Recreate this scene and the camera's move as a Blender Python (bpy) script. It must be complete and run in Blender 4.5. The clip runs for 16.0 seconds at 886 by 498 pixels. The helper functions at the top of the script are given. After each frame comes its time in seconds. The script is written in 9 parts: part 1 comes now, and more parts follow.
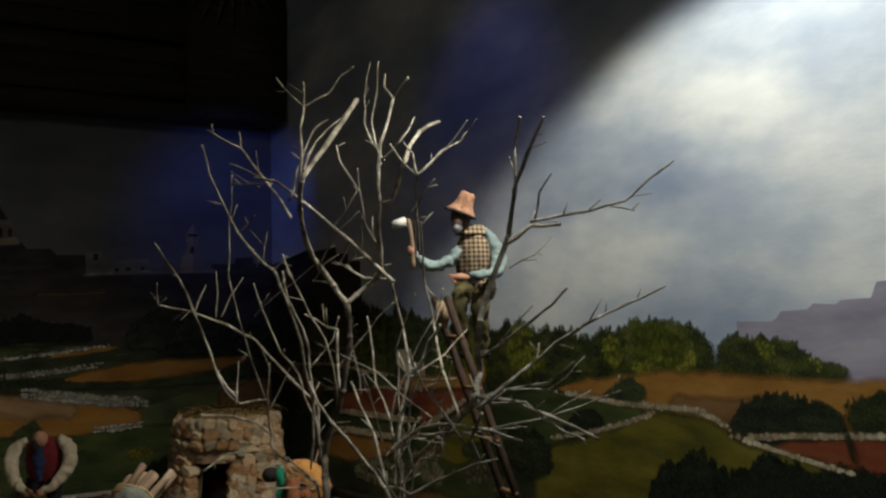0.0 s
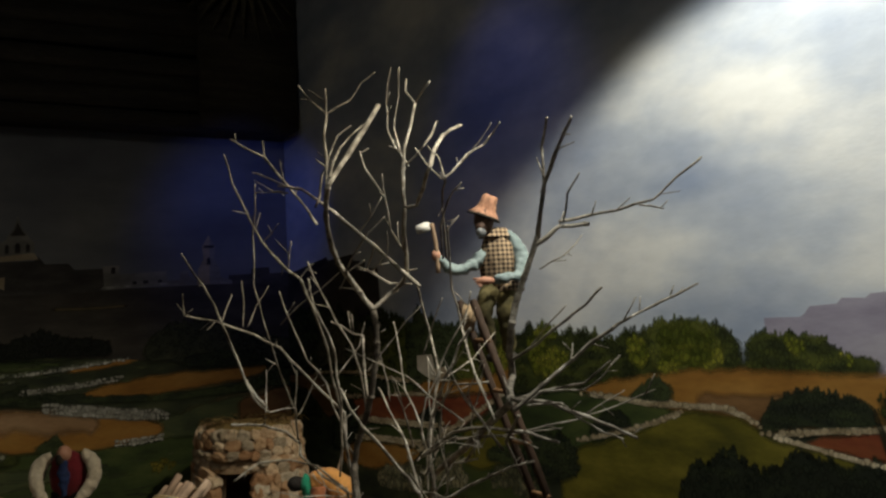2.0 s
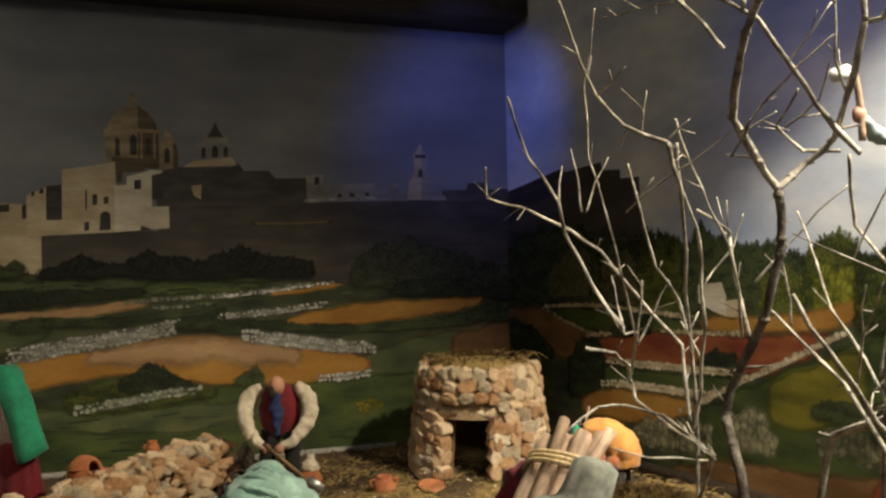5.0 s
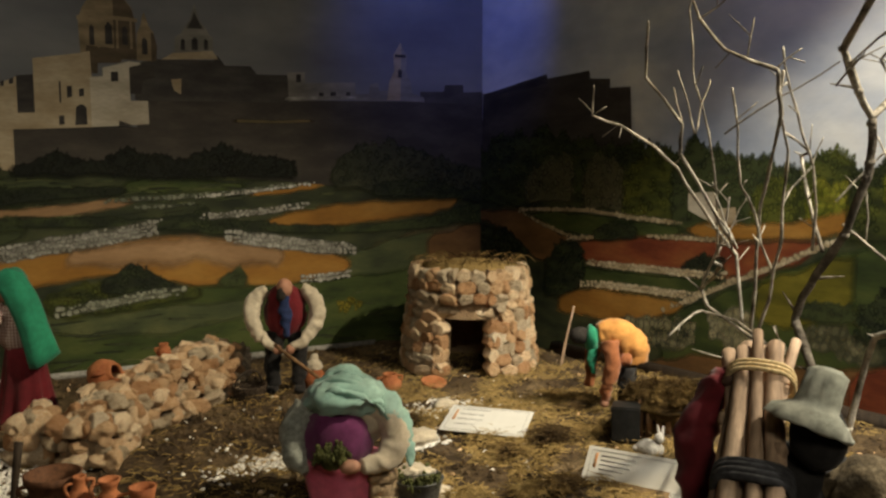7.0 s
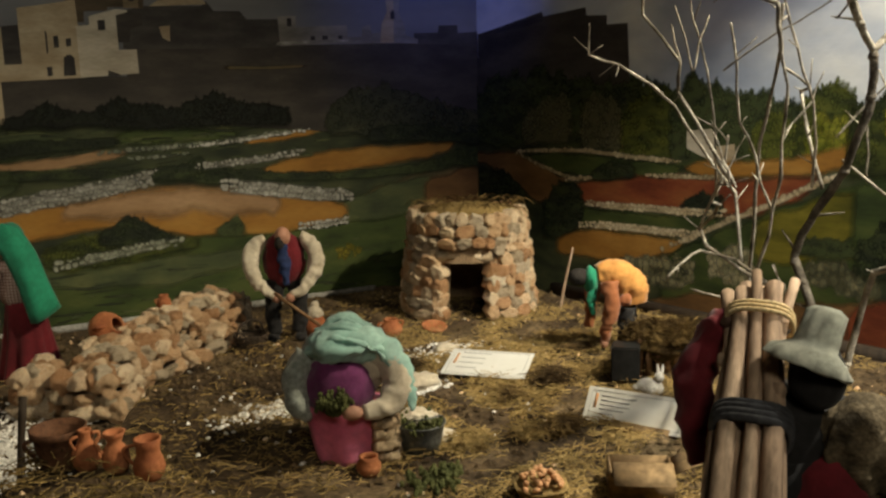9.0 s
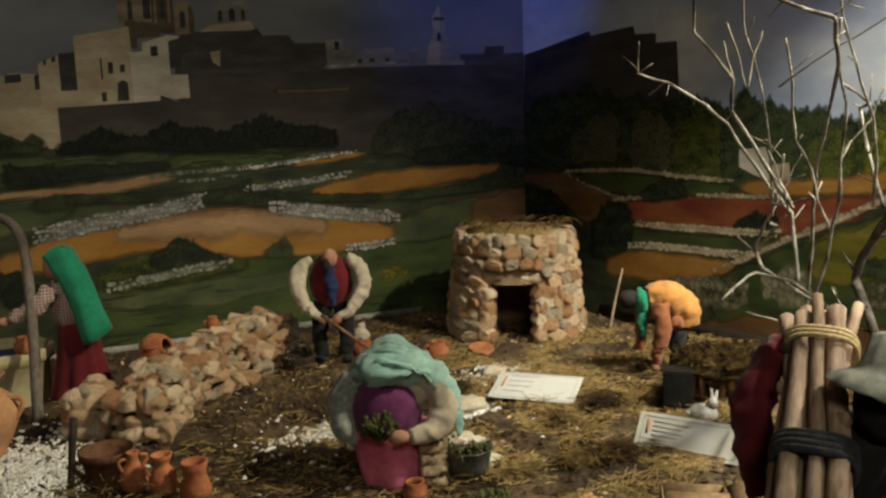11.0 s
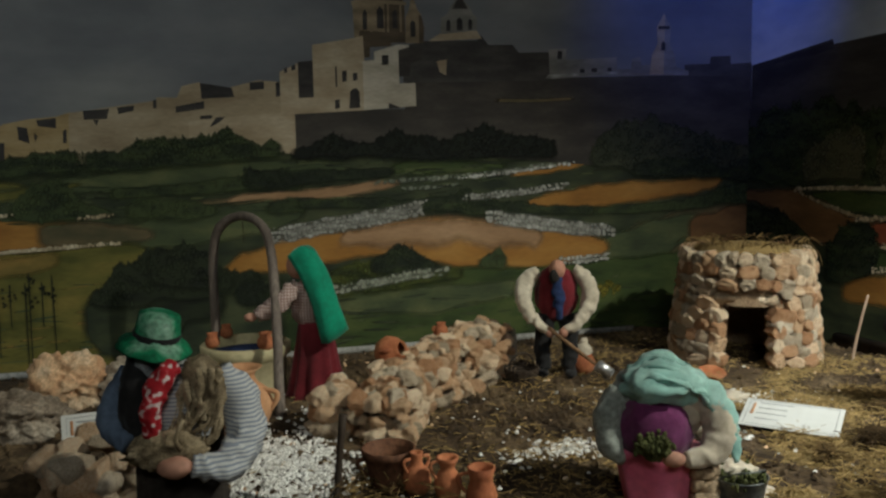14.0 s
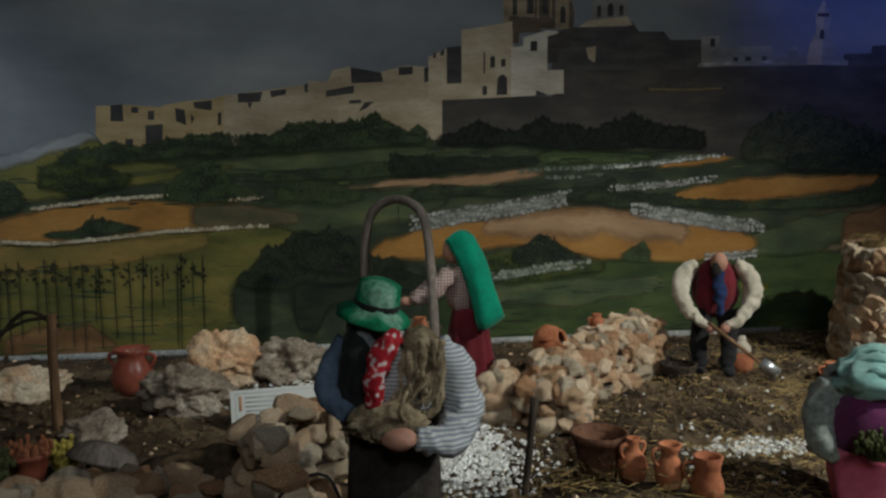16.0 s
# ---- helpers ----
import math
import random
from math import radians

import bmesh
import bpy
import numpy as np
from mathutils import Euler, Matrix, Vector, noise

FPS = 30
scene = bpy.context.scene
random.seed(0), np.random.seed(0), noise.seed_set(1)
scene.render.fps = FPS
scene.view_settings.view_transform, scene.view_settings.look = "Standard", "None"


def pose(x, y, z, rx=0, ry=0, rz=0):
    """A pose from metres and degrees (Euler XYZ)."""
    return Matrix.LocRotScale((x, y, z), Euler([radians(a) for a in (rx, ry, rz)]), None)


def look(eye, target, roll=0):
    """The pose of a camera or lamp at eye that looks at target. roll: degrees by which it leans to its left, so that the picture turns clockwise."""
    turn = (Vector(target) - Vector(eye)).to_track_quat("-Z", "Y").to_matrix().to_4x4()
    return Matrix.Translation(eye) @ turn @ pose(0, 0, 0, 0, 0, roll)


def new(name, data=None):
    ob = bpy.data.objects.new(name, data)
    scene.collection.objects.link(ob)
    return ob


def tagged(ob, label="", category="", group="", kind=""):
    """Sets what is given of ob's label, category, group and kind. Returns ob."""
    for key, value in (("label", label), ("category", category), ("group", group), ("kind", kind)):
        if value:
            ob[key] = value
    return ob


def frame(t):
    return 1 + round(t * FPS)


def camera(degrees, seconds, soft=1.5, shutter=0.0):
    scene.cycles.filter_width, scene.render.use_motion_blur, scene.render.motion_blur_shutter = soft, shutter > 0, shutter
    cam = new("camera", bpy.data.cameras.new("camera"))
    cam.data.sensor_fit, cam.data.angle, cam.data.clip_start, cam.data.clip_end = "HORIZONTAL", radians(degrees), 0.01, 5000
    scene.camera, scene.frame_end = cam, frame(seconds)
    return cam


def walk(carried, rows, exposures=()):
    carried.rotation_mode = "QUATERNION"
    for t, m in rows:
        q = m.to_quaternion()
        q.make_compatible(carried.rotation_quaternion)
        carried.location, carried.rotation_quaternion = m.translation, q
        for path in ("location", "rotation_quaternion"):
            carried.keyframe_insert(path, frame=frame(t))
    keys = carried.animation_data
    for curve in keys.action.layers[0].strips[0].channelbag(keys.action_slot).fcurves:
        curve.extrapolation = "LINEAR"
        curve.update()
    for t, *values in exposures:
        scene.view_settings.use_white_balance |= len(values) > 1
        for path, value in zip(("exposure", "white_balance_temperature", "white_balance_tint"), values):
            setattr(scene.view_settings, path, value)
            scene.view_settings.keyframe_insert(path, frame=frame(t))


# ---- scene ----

RIGHT = math.radians(-80.0)      # heading of the right-hand mural wall, from the corner at the origin


def held(x, y, z, yaw, pitch, roll):
    return pose(x, y, z, 90 + pitch, 0, yaw) @ pose(0, 0, 0, 0, 0, roll)


cam = camera(55.18, 16.0, soft=2.5, shutter=0.0)
PATH = [
    (0, held(-1.116, -3.594, 0.724, -28.69, 3.89, -1.28)),
    (0.5, held(-1.113, -3.594, 0.733, -28.49, 4.10, -1.06)),
    (1, held(-1.121, -3.591, 0.734, -28.50, 4.43, -1.01)),
    (1.5, held(-1.125, -3.591, 0.737, -28.49, 4.56, -1.23)),
    (2, held(-1.150, -3.572, 0.720, -28.28, 4.34, -2.72)),
    (2.5, held(-1.199, -3.548, 0.702, -28.06, 4.35, -2.75)),
    (3, held(-1.274, -3.530, 0.700, -27.98, 4.88, -3.32)),
    (3.5, held(-1.310, -3.429, 0.677, -25.90, 5.11, -1.99)),
    (4, held(-1.323, -3.227, 0.669, -22.49, 4.33, -1.56)),
    (4.5, held(-1.270, -3.016, 0.634, -20.11, 2.83, -1.36)),
    (4.7, held(-1.261, -2.940, 0.624, -19.16, 2.32, -1.13)),
    (6.8, held(-1.651, -2.778, 0.667, -28.14, -4.67, -1.17)),
    (7, held(-1.643, -2.768, 0.663, -28.06, -5.70, -0.07)),
    (7.5, held(-1.630, -2.761, 0.651, -28.02, -8.55, -0.57)),
    (8, held(-1.637, -2.752, 0.666, -28.14, -9.64, -1.17)),
    (8.2, held(-1.641, -2.761, 0.666, -28.28, -9.65, -1.25)),
    (10.5, held(-1.619, -2.761, 0.672, -25.91, -8.79, -2.05)),
    (11, held(-1.627, -2.746, 0.668, -24.89, -8.12, -2.02)),
    (11.5, held(-1.631, -2.738, 0.665, -24.59, -7.96, -1.85)),
    (12, held(-1.643, -2.738, 0.670, -23.95, -7.53, -1.68)),
    (12.5, held(-1.678, -2.720, 0.672, -22.64, -6.88, -1.34)),
    (13, held(-1.715, -2.675, 0.657, -20.50, -5.93, -2.16)),
    (13.5, held(-1.753, -2.646, 0.648, -18.15, -6.21, -1.77)),
    (14, held(-1.813, -2.622, 0.644, -14.81, -6.54, -1.05)),
    (14.5, held(-1.864, -2.603, 0.636, -13.05, -6.61, -0.41)),
    (15, held(-1.907, -2.587, 0.625, -11.55, -6.57, 0.22)),
    (15.5, held(-1.943, -2.562, 0.613, -10.21, -6.21, -0.02)),
    (16, held(-2.002, -2.535, 0.597, -9.59, -6.22, -0.14)),
]
EXPOSURES = [(0.0, -1.64, 6450, 2), (3.0, -1.28, 6900, 5), (4.0, -0.36, 7000, 6), (4.7, 0.25, 7200, 6), (7.0, 0.1, 7400, 5), (8.2, 0.1, 7300, 4), (12.0, 0.0, 6500, 0), (13.5, 0.0, 5900, -1), (16.0, 0.1, 5300, 1)]
walk(cam, PATH, EXPOSURES)

# ---- light ----
world = bpy.data.worlds.new("dark_hall")
scene.world = world
world.use_nodes = True
world.node_tree.nodes["Background"].inputs["Color"].default_value = (0.9, 0.8, 0.7, 1)
world.node_tree.nodes["Background"].inputs["Strength"].default_value = 0.10


def spot(name, eye, target, watts, colour, degrees=60, blend=0.6, size=0.03):
    data = bpy.data.lights.new(name, "SPOT")
    data.energy, data.color = watts, colour
    data.spot_size, data.spot_blend, data.shadow_soft_size = radians(degrees), blend, size
    ob = new(name, data)
    ob.matrix_world = look(eye, target)
    return ob


spot("flood_lamp", (-0.15, -2.60, 1.80), (0.12, -2.35, 0.74), 154, (1.0, 0.965, 0.90), 92, 0.32, 0.04)
spot("yard_lamp", (0.24, -2.48, 1.98), (-0.84, -1.08, 0.0), 240, (1.0, 0.88, 0.70), 60, 0.8, 0.035)
# added spot that brightens the painted town; no lamp is known there
spot("town_fill", (-2.70, -1.35, 1.75), (-1.85, -0.02, 0.56), 21, (1.0, 0.92, 0.76), 68, 1.0, 0.04)
spot("end_lamp", (-3.45, -0.62, 1.10), (-3.10, -0.02, 0.55), 19, (1.0, 0.98, 0.92), 84, 1.0, 0.04)
spot("night_lamp", (-0.36, -0.66, 1.50), (-0.18, 0.0, 1.12), 8.0, (0.05, 0.14, 1.0), 80, 1.0, 0.03)
spot("dusk_lamp", (-0.45, -1.70, 2.05), (0.25, -1.42, 1.26), 8.0, (0.05, 0.12, 1.0), 50, 1.0, 0.03)
# added area light, a broad fill from behind; no such lamp is known
hall = bpy.data.lights.new("hall_fill", "AREA")
hall.energy, hall.color, hall.size = 25.0, (1.0, 0.92, 0.80), 0.8
hall_fill = new("hall_fill", hall)
hall_fill.matrix_world = look((-1.9, -4.0, 2.25), (-1.5, -1.2, 0.0))

# ---- materials ----
def material(name, colours, scale=8.0, rough=0.85, metal=0.0, bump=0.3, bump_scale=None, detail=6.0, spread=(0.3, 0.7),
             fine=0.35, island=0.0, stretch=(1, 1, 1), sheen=0.0, transmission=0.0):
    """Noise between two or three colours, with a finer grain over it, a bump and, for loose pieces, a change from piece to piece."""
    m = bpy.data.materials.new(name)
    m.use_nodes = True
    nt = m.node_tree
    nodes, link = nt.nodes, nt.links.new
    b = nodes["Principled BSDF"]
    tc = nodes.new("ShaderNodeTexCoord")
    mp = nodes.new("ShaderNodeMapping")
    mp.inputs["Scale"].default_value = stretch
    link(tc.outputs["Object"], mp.inputs["Vector"])
    n1 = nodes.new("ShaderNodeTexNoise")
    n1.inputs["Scale"].default_value, n1.inputs["Detail"].default_value = scale, detail
    link(mp.outputs["Vector"], n1.inputs["Vector"])
    ramp = nodes.new("ShaderNodeValToRGB")
    while len(ramp.color_ramp.elements) < len(colours):
        ramp.color_ramp.elements.new(0.5)
    for n, (e, c) in enumerate(zip(ramp.color_ramp.elements, colours)):
        e.position = spread[0] + (spread[1] - spread[0]) * n / max(1, len(colours) - 1)
        e.color = (*c, 1)
    shade = n1.outputs["Fac"]
    if island:
        own = nodes.new("ShaderNodeObjectInfo")
        lean = nodes.new("ShaderNodeMapRange")
        lean.inputs["To Min"].default_value, lean.inputs["To Max"].default_value = -island * 0.7, island * 0.7
        link(own.outputs["Random"], lean.inputs["Value"])
        both = nodes.new("ShaderNodeMath")
        both.operation = "ADD"
        link(n1.outputs["Fac"], both.inputs[0])
        link(lean.outputs["Result"], both.inputs[1])
        shade = both.outputs[0]
    link(shade, ramp.inputs["Fac"])
    n2 = nodes.new("ShaderNodeTexNoise")
    n2.inputs["Scale"].default_value, n2.inputs["Detail"].default_value = scale * 9, 4
    link(mp.outputs["Vector"], n2.inputs["Vector"])
    fm = nodes.new("ShaderNodeMapRange")
    fm.inputs["From Min"].default_value, fm.inputs["From Max"].default_value = 0.3, 0.7
    fm.inputs["To Min"].default_value, fm.inputs["To Max"].default_value = 1 - fine, 1 + fine
    link(n2.outputs["Fac"], fm.inputs["Value"])
    last = fm.outputs["Result"]
    if island:
        oi = nodes.new("ShaderNodeObjectInfo")
        ge = nodes.new("ShaderNodeNewGeometry")
        add = nodes.new("ShaderNodeMath")
        add.operation = "ADD"
        link(oi.outputs["Random"], add.inputs[0])
        link(ge.outputs["Random Per Island"], add.inputs[1])
        im = nodes.new("ShaderNodeMapRange")
        im.inputs["From Max"].default_value = 2.0
        im.inputs["To Min"].default_value, im.inputs["To Max"].default_value = 1 - island, 1 + island
        link(add.outputs[0], im.inputs["Value"])
        mul = nodes.new("ShaderNodeMath")
        mul.operation = "MULTIPLY"
        link(last, mul.inputs[0])
        link(im.outputs["Result"], mul.inputs[1])
        last = mul.outputs[0]
    sc = nodes.new("ShaderNodeVectorMath")
    sc.operation = "SCALE"
    link(ramp.outputs["Color"], sc.inputs[0])
    link(last, sc.inputs["Scale"])
    link(sc.outputs["Vector"], b.inputs["Base Color"])
    b.inputs["Roughness"].default_value, b.inputs["Metallic"].default_value = rough, metal
    b.inputs["Specular IOR Level"].default_value = 0.3
    b.inputs["Sheen Weight"].default_value = sheen
    b.inputs["Transmission Weight"].default_value = transmission
    if bump:
        n3 = nodes.new("ShaderNodeTexNoise")
        n3.inputs["Scale"].default_value, n3.inputs["Detail"].default_value = bump_scale or scale * 4, 8
        link(mp.outputs["Vector"], n3.inputs["Vector"])
        bp = nodes.new("ShaderNodeBump")
        bp.inputs["Strength"].default_value, bp.inputs["Distance"].default_value = bump, 0.004
        link(n3.outputs["Fac"], bp.inputs["Height"])
        link(bp.outputs["Normal"], b.inputs["Normal"])
    return m


def paint(name, *colours, scale=5.0, spread=(0.35, 0.65), stretch=(1, 1, 3.0), fine=0.10, island=0.0, rough=0.75, dry=False):
    m = material(name, colours, scale, rough, 0, 0.12, 60, 7, spread, fine, island, stretch)
    if dry:
        dry_edge(m)
    return m


def dry_edge(m):
    """Paint that thins out to a dry-brushed edge where its coat ends."""
    nodes, link = m.node_tree.nodes, m.node_tree.links.new
    edge = nodes.new("ShaderNodeAttribute")
    edge.attribute_name = "cover"
    tc = nodes.new("ShaderNodeTexCoord")
    mp = nodes.new("ShaderNodeMapping")
    mp.inputs["Scale"].default_value = (1, 1, 2.5)
    link(tc.outputs["Object"], mp.inputs["Vector"])
    grain = nodes.new("ShaderNodeTexNoise")
    grain.inputs["Scale"].default_value, grain.inputs["Detail"].default_value = 90, 3
    link(mp.outputs["Vector"], grain.inputs["Vector"])
    add = nodes.new("ShaderNodeMath")
    add.operation = "MULTIPLY_ADD"
    link(grain.outputs["Fac"], add.inputs[0])
    add.inputs[1].default_value = 0.22
    link(edge.outputs["Fac"], add.inputs[2])
    thin = nodes.new("ShaderNodeMapRange")
    thin.inputs["From Min"].default_value, thin.inputs["From Max"].default_value = 0.20, 0.90
    link(add.outputs[0], thin.inputs["Value"])
    link(thin.outputs["Result"], nodes["Principled BSDF"].inputs["Alpha"])


M = {
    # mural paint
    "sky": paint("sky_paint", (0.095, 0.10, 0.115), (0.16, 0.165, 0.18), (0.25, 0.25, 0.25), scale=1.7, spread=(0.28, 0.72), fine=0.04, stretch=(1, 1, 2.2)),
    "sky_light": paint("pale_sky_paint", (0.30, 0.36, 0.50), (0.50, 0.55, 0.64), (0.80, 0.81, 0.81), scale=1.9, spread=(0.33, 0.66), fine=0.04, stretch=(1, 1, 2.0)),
    "far_green": paint("dark_field_paint", (0.016, 0.022, 0.013), (0.032, 0.041, 0.020), (0.058, 0.066, 0.030), scale=7, dry=True),
    "green": paint("grass_paint", (0.022, 0.036, 0.011), (0.043, 0.064, 0.017), (0.070, 0.090, 0.025), scale=6, dry=True),
    "meadow": paint("meadow_paint", (0.035, 0.046, 0.022), (0.062, 0.078, 0.034), (0.105, 0.115, 0.048), scale=6, dry=True),
    "dun": paint("dun_field_paint", (0.060, 0.058, 0.028), (0.11, 0.088, 0.044), (0.17, 0.125, 0.065), scale=5, dry=True),
    "pale_leaf": paint("pale_leaf_paint", (0.10, 0.10, 0.055), (0.20, 0.19, 0.11), (0.33, 0.30, 0.19), scale=14, island=0.3, dry=True),
    "olive": paint("olive_field_paint", (0.075, 0.075, 0.016), (0.13, 0.118, 0.026), (0.19, 0.15, 0.036), scale=5, dry=True),
    "ochre_olive": paint("ochre_olive_paint", (0.12, 0.095, 0.022), (0.20, 0.14, 0.035), (0.28, 0.17, 0.045), scale=5, dry=True),
    "lime": paint("sunlit_field_paint", (0.074, 0.070, 0.009), (0.125, 0.112, 0.013), (0.185, 0.158, 0.022), scale=6, dry=True),
    "lit_leaf": paint("sunlit_leaf_paint", (0.065, 0.082, 0.008), (0.125, 0.14, 0.014), (0.21, 0.21, 0.028), scale=16, island=0.2, dry=True),
    "orange": paint("ochre_field_paint", (0.215, 0.096, 0.018), (0.32, 0.155, 0.032), (0.40, 0.215, 0.054), scale=4, spread=(0.3, 0.7), dry=True),
    "orange_dun": paint("dull_ochre_paint", (0.11, 0.058, 0.022), (0.17, 0.088, 0.034), (0.23, 0.125, 0.05), scale=5, dry=True),
    "tan": paint("tan_field_paint", (0.24, 0.14, 0.07), (0.33, 0.20, 0.105), (0.41, 0.26, 0.145), scale=4, spread=(0.3, 0.7), dry=True),
    "brick": paint("red_earth_paint", (0.13, 0.028, 0.013), (0.20, 0.050, 0.020), (0.25, 0.085, 0.030), scale=6, dry=True),
    "hedge": paint("hedge_paint", (0.012, 0.017, 0.009), (0.022, 0.031, 0.013), (0.042, 0.056, 0.020), scale=13, island=0.22, dry=True),
    "grove": paint("dark_grove_paint", (0.006, 0.008, 0.005), (0.010, 0.013, 0.007), (0.018, 0.024, 0.011), scale=12, island=0.2, dry=True),
    "far_tree": paint("grey_tree_paint", (0.034, 0.040, 0.022), (0.056, 0.060, 0.032), (0.082, 0.080, 0.044), scale=12, island=0.3, dry=True),
    "leafy": paint("leaf_paint", (0.020, 0.027, 0.007), (0.045, 0.057, 0.011), (0.085, 0.096, 0.017), scale=14, island=0.3, dry=True),
    "white_dab": paint("white_wall_paint", (0.20, 0.195, 0.17), (0.35, 0.345, 0.31), (0.56, 0.55, 0.51), scale=20, island=0.15, dry=True),
    "dim_dab": paint("dim_wall_paint", (0.12, 0.135, 0.10), (0.20, 0.21, 0.16), (0.34, 0.35, 0.28), scale=20, island=0.2, dry=True),
    "pale_dab": paint("pale_wall_paint", (0.28, 0.225, 0.135), (0.45, 0.375, 0.25), (0.60, 0.52, 0.37), scale=20, island=0.15, dry=True),
    "town_warm": paint("warm_town_paint", (0.25, 0.175, 0.075), (0.33, 0.24, 0.115), (0.40, 0.305, 0.165), scale=6),
    "town": paint("town_paint", (0.26, 0.20, 0.125), (0.34, 0.27, 0.175), (0.41, 0.335, 0.23), scale=6),
    "town_pale": paint("pale_town_paint", (0.32, 0.245, 0.155), (0.40, 0.32, 0.215), (0.47, 0.39, 0.275), scale=6),
    "town_bright": paint("bright_town_paint", (0.40, 0.35, 0.27), (0.48, 0.43, 0.34), (0.55, 0.50, 0.41), scale=6),
    "town_brown": paint("brown_dome_paint", (0.15, 0.115, 0.07), (0.23, 0.175, 0.11), (0.32, 0.25, 0.16), scale=8),
    "dome_shade": paint("shaded_dome_paint", (0.060, 0.044, 0.028), (0.088, 0.066, 0.042), (0.12, 0.09, 0.06), scale=8),
    "town_grey": paint("grey_town_paint", (0.15, 0.14, 0.125), (0.21, 0.20, 0.175), (0.28, 0.265, 0.235), scale=6),
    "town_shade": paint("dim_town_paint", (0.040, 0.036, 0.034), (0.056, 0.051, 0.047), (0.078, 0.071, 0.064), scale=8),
    "town_dark": paint("shaded_town_paint", (0.022, 0.020, 0.020), (0.038, 0.034, 0.033), (0.058, 0.052, 0.048), scale=8),
    "bastion": paint("bastion_paint", (0.036, 0.032, 0.028), (0.052, 0.045, 0.039), (0.074, 0.064, 0.054), scale=5),
    "bastion_dark": paint("dark_bastion_paint", (0.034, 0.031, 0.028), (0.050, 0.044, 0.040), (0.072, 0.064, 0.056), scale=5),
    "haze": paint("violet_town_paint", (0.25, 0.23, 0.31), (0.33, 0.31, 0.4), (0.4, 0.38, 0.46), scale=4, fine=0.04),
    "haze_hill": paint("grey_hill_paint", (0.17, 0.17, 0.18), (0.22, 0.22, 0.23), (0.27, 0.27, 0.27), scale=4, fine=0.04, dry=True),
    "vine": paint("vine_paint", (0.008, 0.01, 0.005), (0.02, 0.022, 0.01), scale=10, dry=True),
    # place
    "plaster": material("dark_plaster", [(0.03, 0.028, 0.026), (0.06, 0.055, 0.05)], 3, 0.9),
    "floor": material("hall_floor", [(0.06, 0.05, 0.04), (0.1, 0.085, 0.07)], 3, 0.5),
    "beam": material("blackened_timber", [(0.022, 0.019, 0.015), (0.06, 0.05, 0.038)], 3, 0.8, 0, 0.5, 30, stretch=(1, 9, 9)),
    "soil": material("garden_soil", [(0.030, 0.019, 0.010), (0.085, 0.056, 0.030), (0.17, 0.12, 0.065)], 9, 0.95, 0, 1.0, 90, 10, (0.32, 0.7), 0.55),
    "stone": material("limestone", [(0.46, 0.225, 0.105), (0.66, 0.44, 0.26), (0.76, 0.63, 0.46)], 18, 0.92, 0, 0.9, 80, 8, (0.25, 0.76), 0.28, 0.30),
    "grey_stone": material("grey_limestone", [(0.34, 0.25, 0.16), (0.54, 0.435, 0.31), (0.68, 0.59, 0.46)], 16, 0.92, 0, 0.9, 70, 9, (0.3, 0.7), 0.35, 0.15),
    "dull_stone": material("weathered_grey_rock", [(0.15, 0.112, 0.078), (0.30, 0.242, 0.18), (0.46, 0.40, 0.32)], 15, 0.94, 0, 0.9, 70, 9, (0.3, 0.7), 0.4),
    "mortar": material("earth_mortar", [(0.22, 0.145, 0.085), (0.42, 0.30, 0.19)], 22, 0.95, 0, 0.9),
    "gravel": material("white_gravel", [(0.55, 0.53, 0.49), (0.72, 0.70, 0.66), (0.82, 0.81, 0.78)], 30, 0.9, 0, 0.4, island=0.2),
    "terracotta": material("terracotta", [(0.26, 0.08, 0.034), (0.40, 0.145, 0.062), (0.50, 0.22, 0.11)], 18, 0.8, 0, 0.3, 80, fine=0.2, island=0.1),
    "clay_pale": material("pale_clay", [(0.42, 0.2, 0.09), (0.52, 0.28, 0.14), (0.6, 0.36, 0.2)], 12, 0.8, 0, 0.2, 80, fine=0.12),
    "glazed": material("red_glazed_clay", [(0.20, 0.05, 0.03), (0.33, 0.10, 0.062)], 10, 0.32, 0, 0.1, fine=0.15),
    "dark_bark": material("dark_trunk_bark", [(0.04, 0.032, 0.025), (0.10, 0.085, 0.068), (0.24, 0.21, 0.175)], 30, 0.9, 0, 0.8, 160, 6, (0.3, 0.7), 0.35),
    "blue_cloth": material("faded_blue_cotton", [(0.08, 0.11, 0.17), (0.15, 0.195, 0.28)], 14, 0.92, 0, 0.35, 70, fine=0.15),
    "bark": material("grey_bark", [(0.09, 0.076, 0.062), (0.30, 0.27, 0.225), (0.56, 0.52, 0.45)], 34, 0.88, 0, 0.7, 180, 6, (0.3, 0.7), 0.35),
    "cut_wood": material("cut_sticks", [(0.22, 0.145, 0.095), (0.36, 0.25, 0.175), (0.46, 0.345, 0.25)], 18, 0.8, 0, 0.35, 120, stretch=(1, 1, 0.25), island=0.15),
    "wood": material("old_wood", [(0.10, 0.05, 0.025), (0.2, 0.11, 0.055), (0.28, 0.17, 0.09)], 12, 0.75, 0, 0.4, 90, stretch=(1, 1, 0.2)),
    "dark_wood": material("dark_wood", [(0.025, 0.018, 0.013), (0.07, 0.048, 0.032)], 12, 0.75, 0, 0.4, 90, stretch=(1, 1, 0.2)),
    "straw": material("straw", [(0.062, 0.036, 0.012), (0.14, 0.088, 0.030), (0.27, 0.185, 0.072)], 20, 0.9, 0, 0.2, island=0.5),
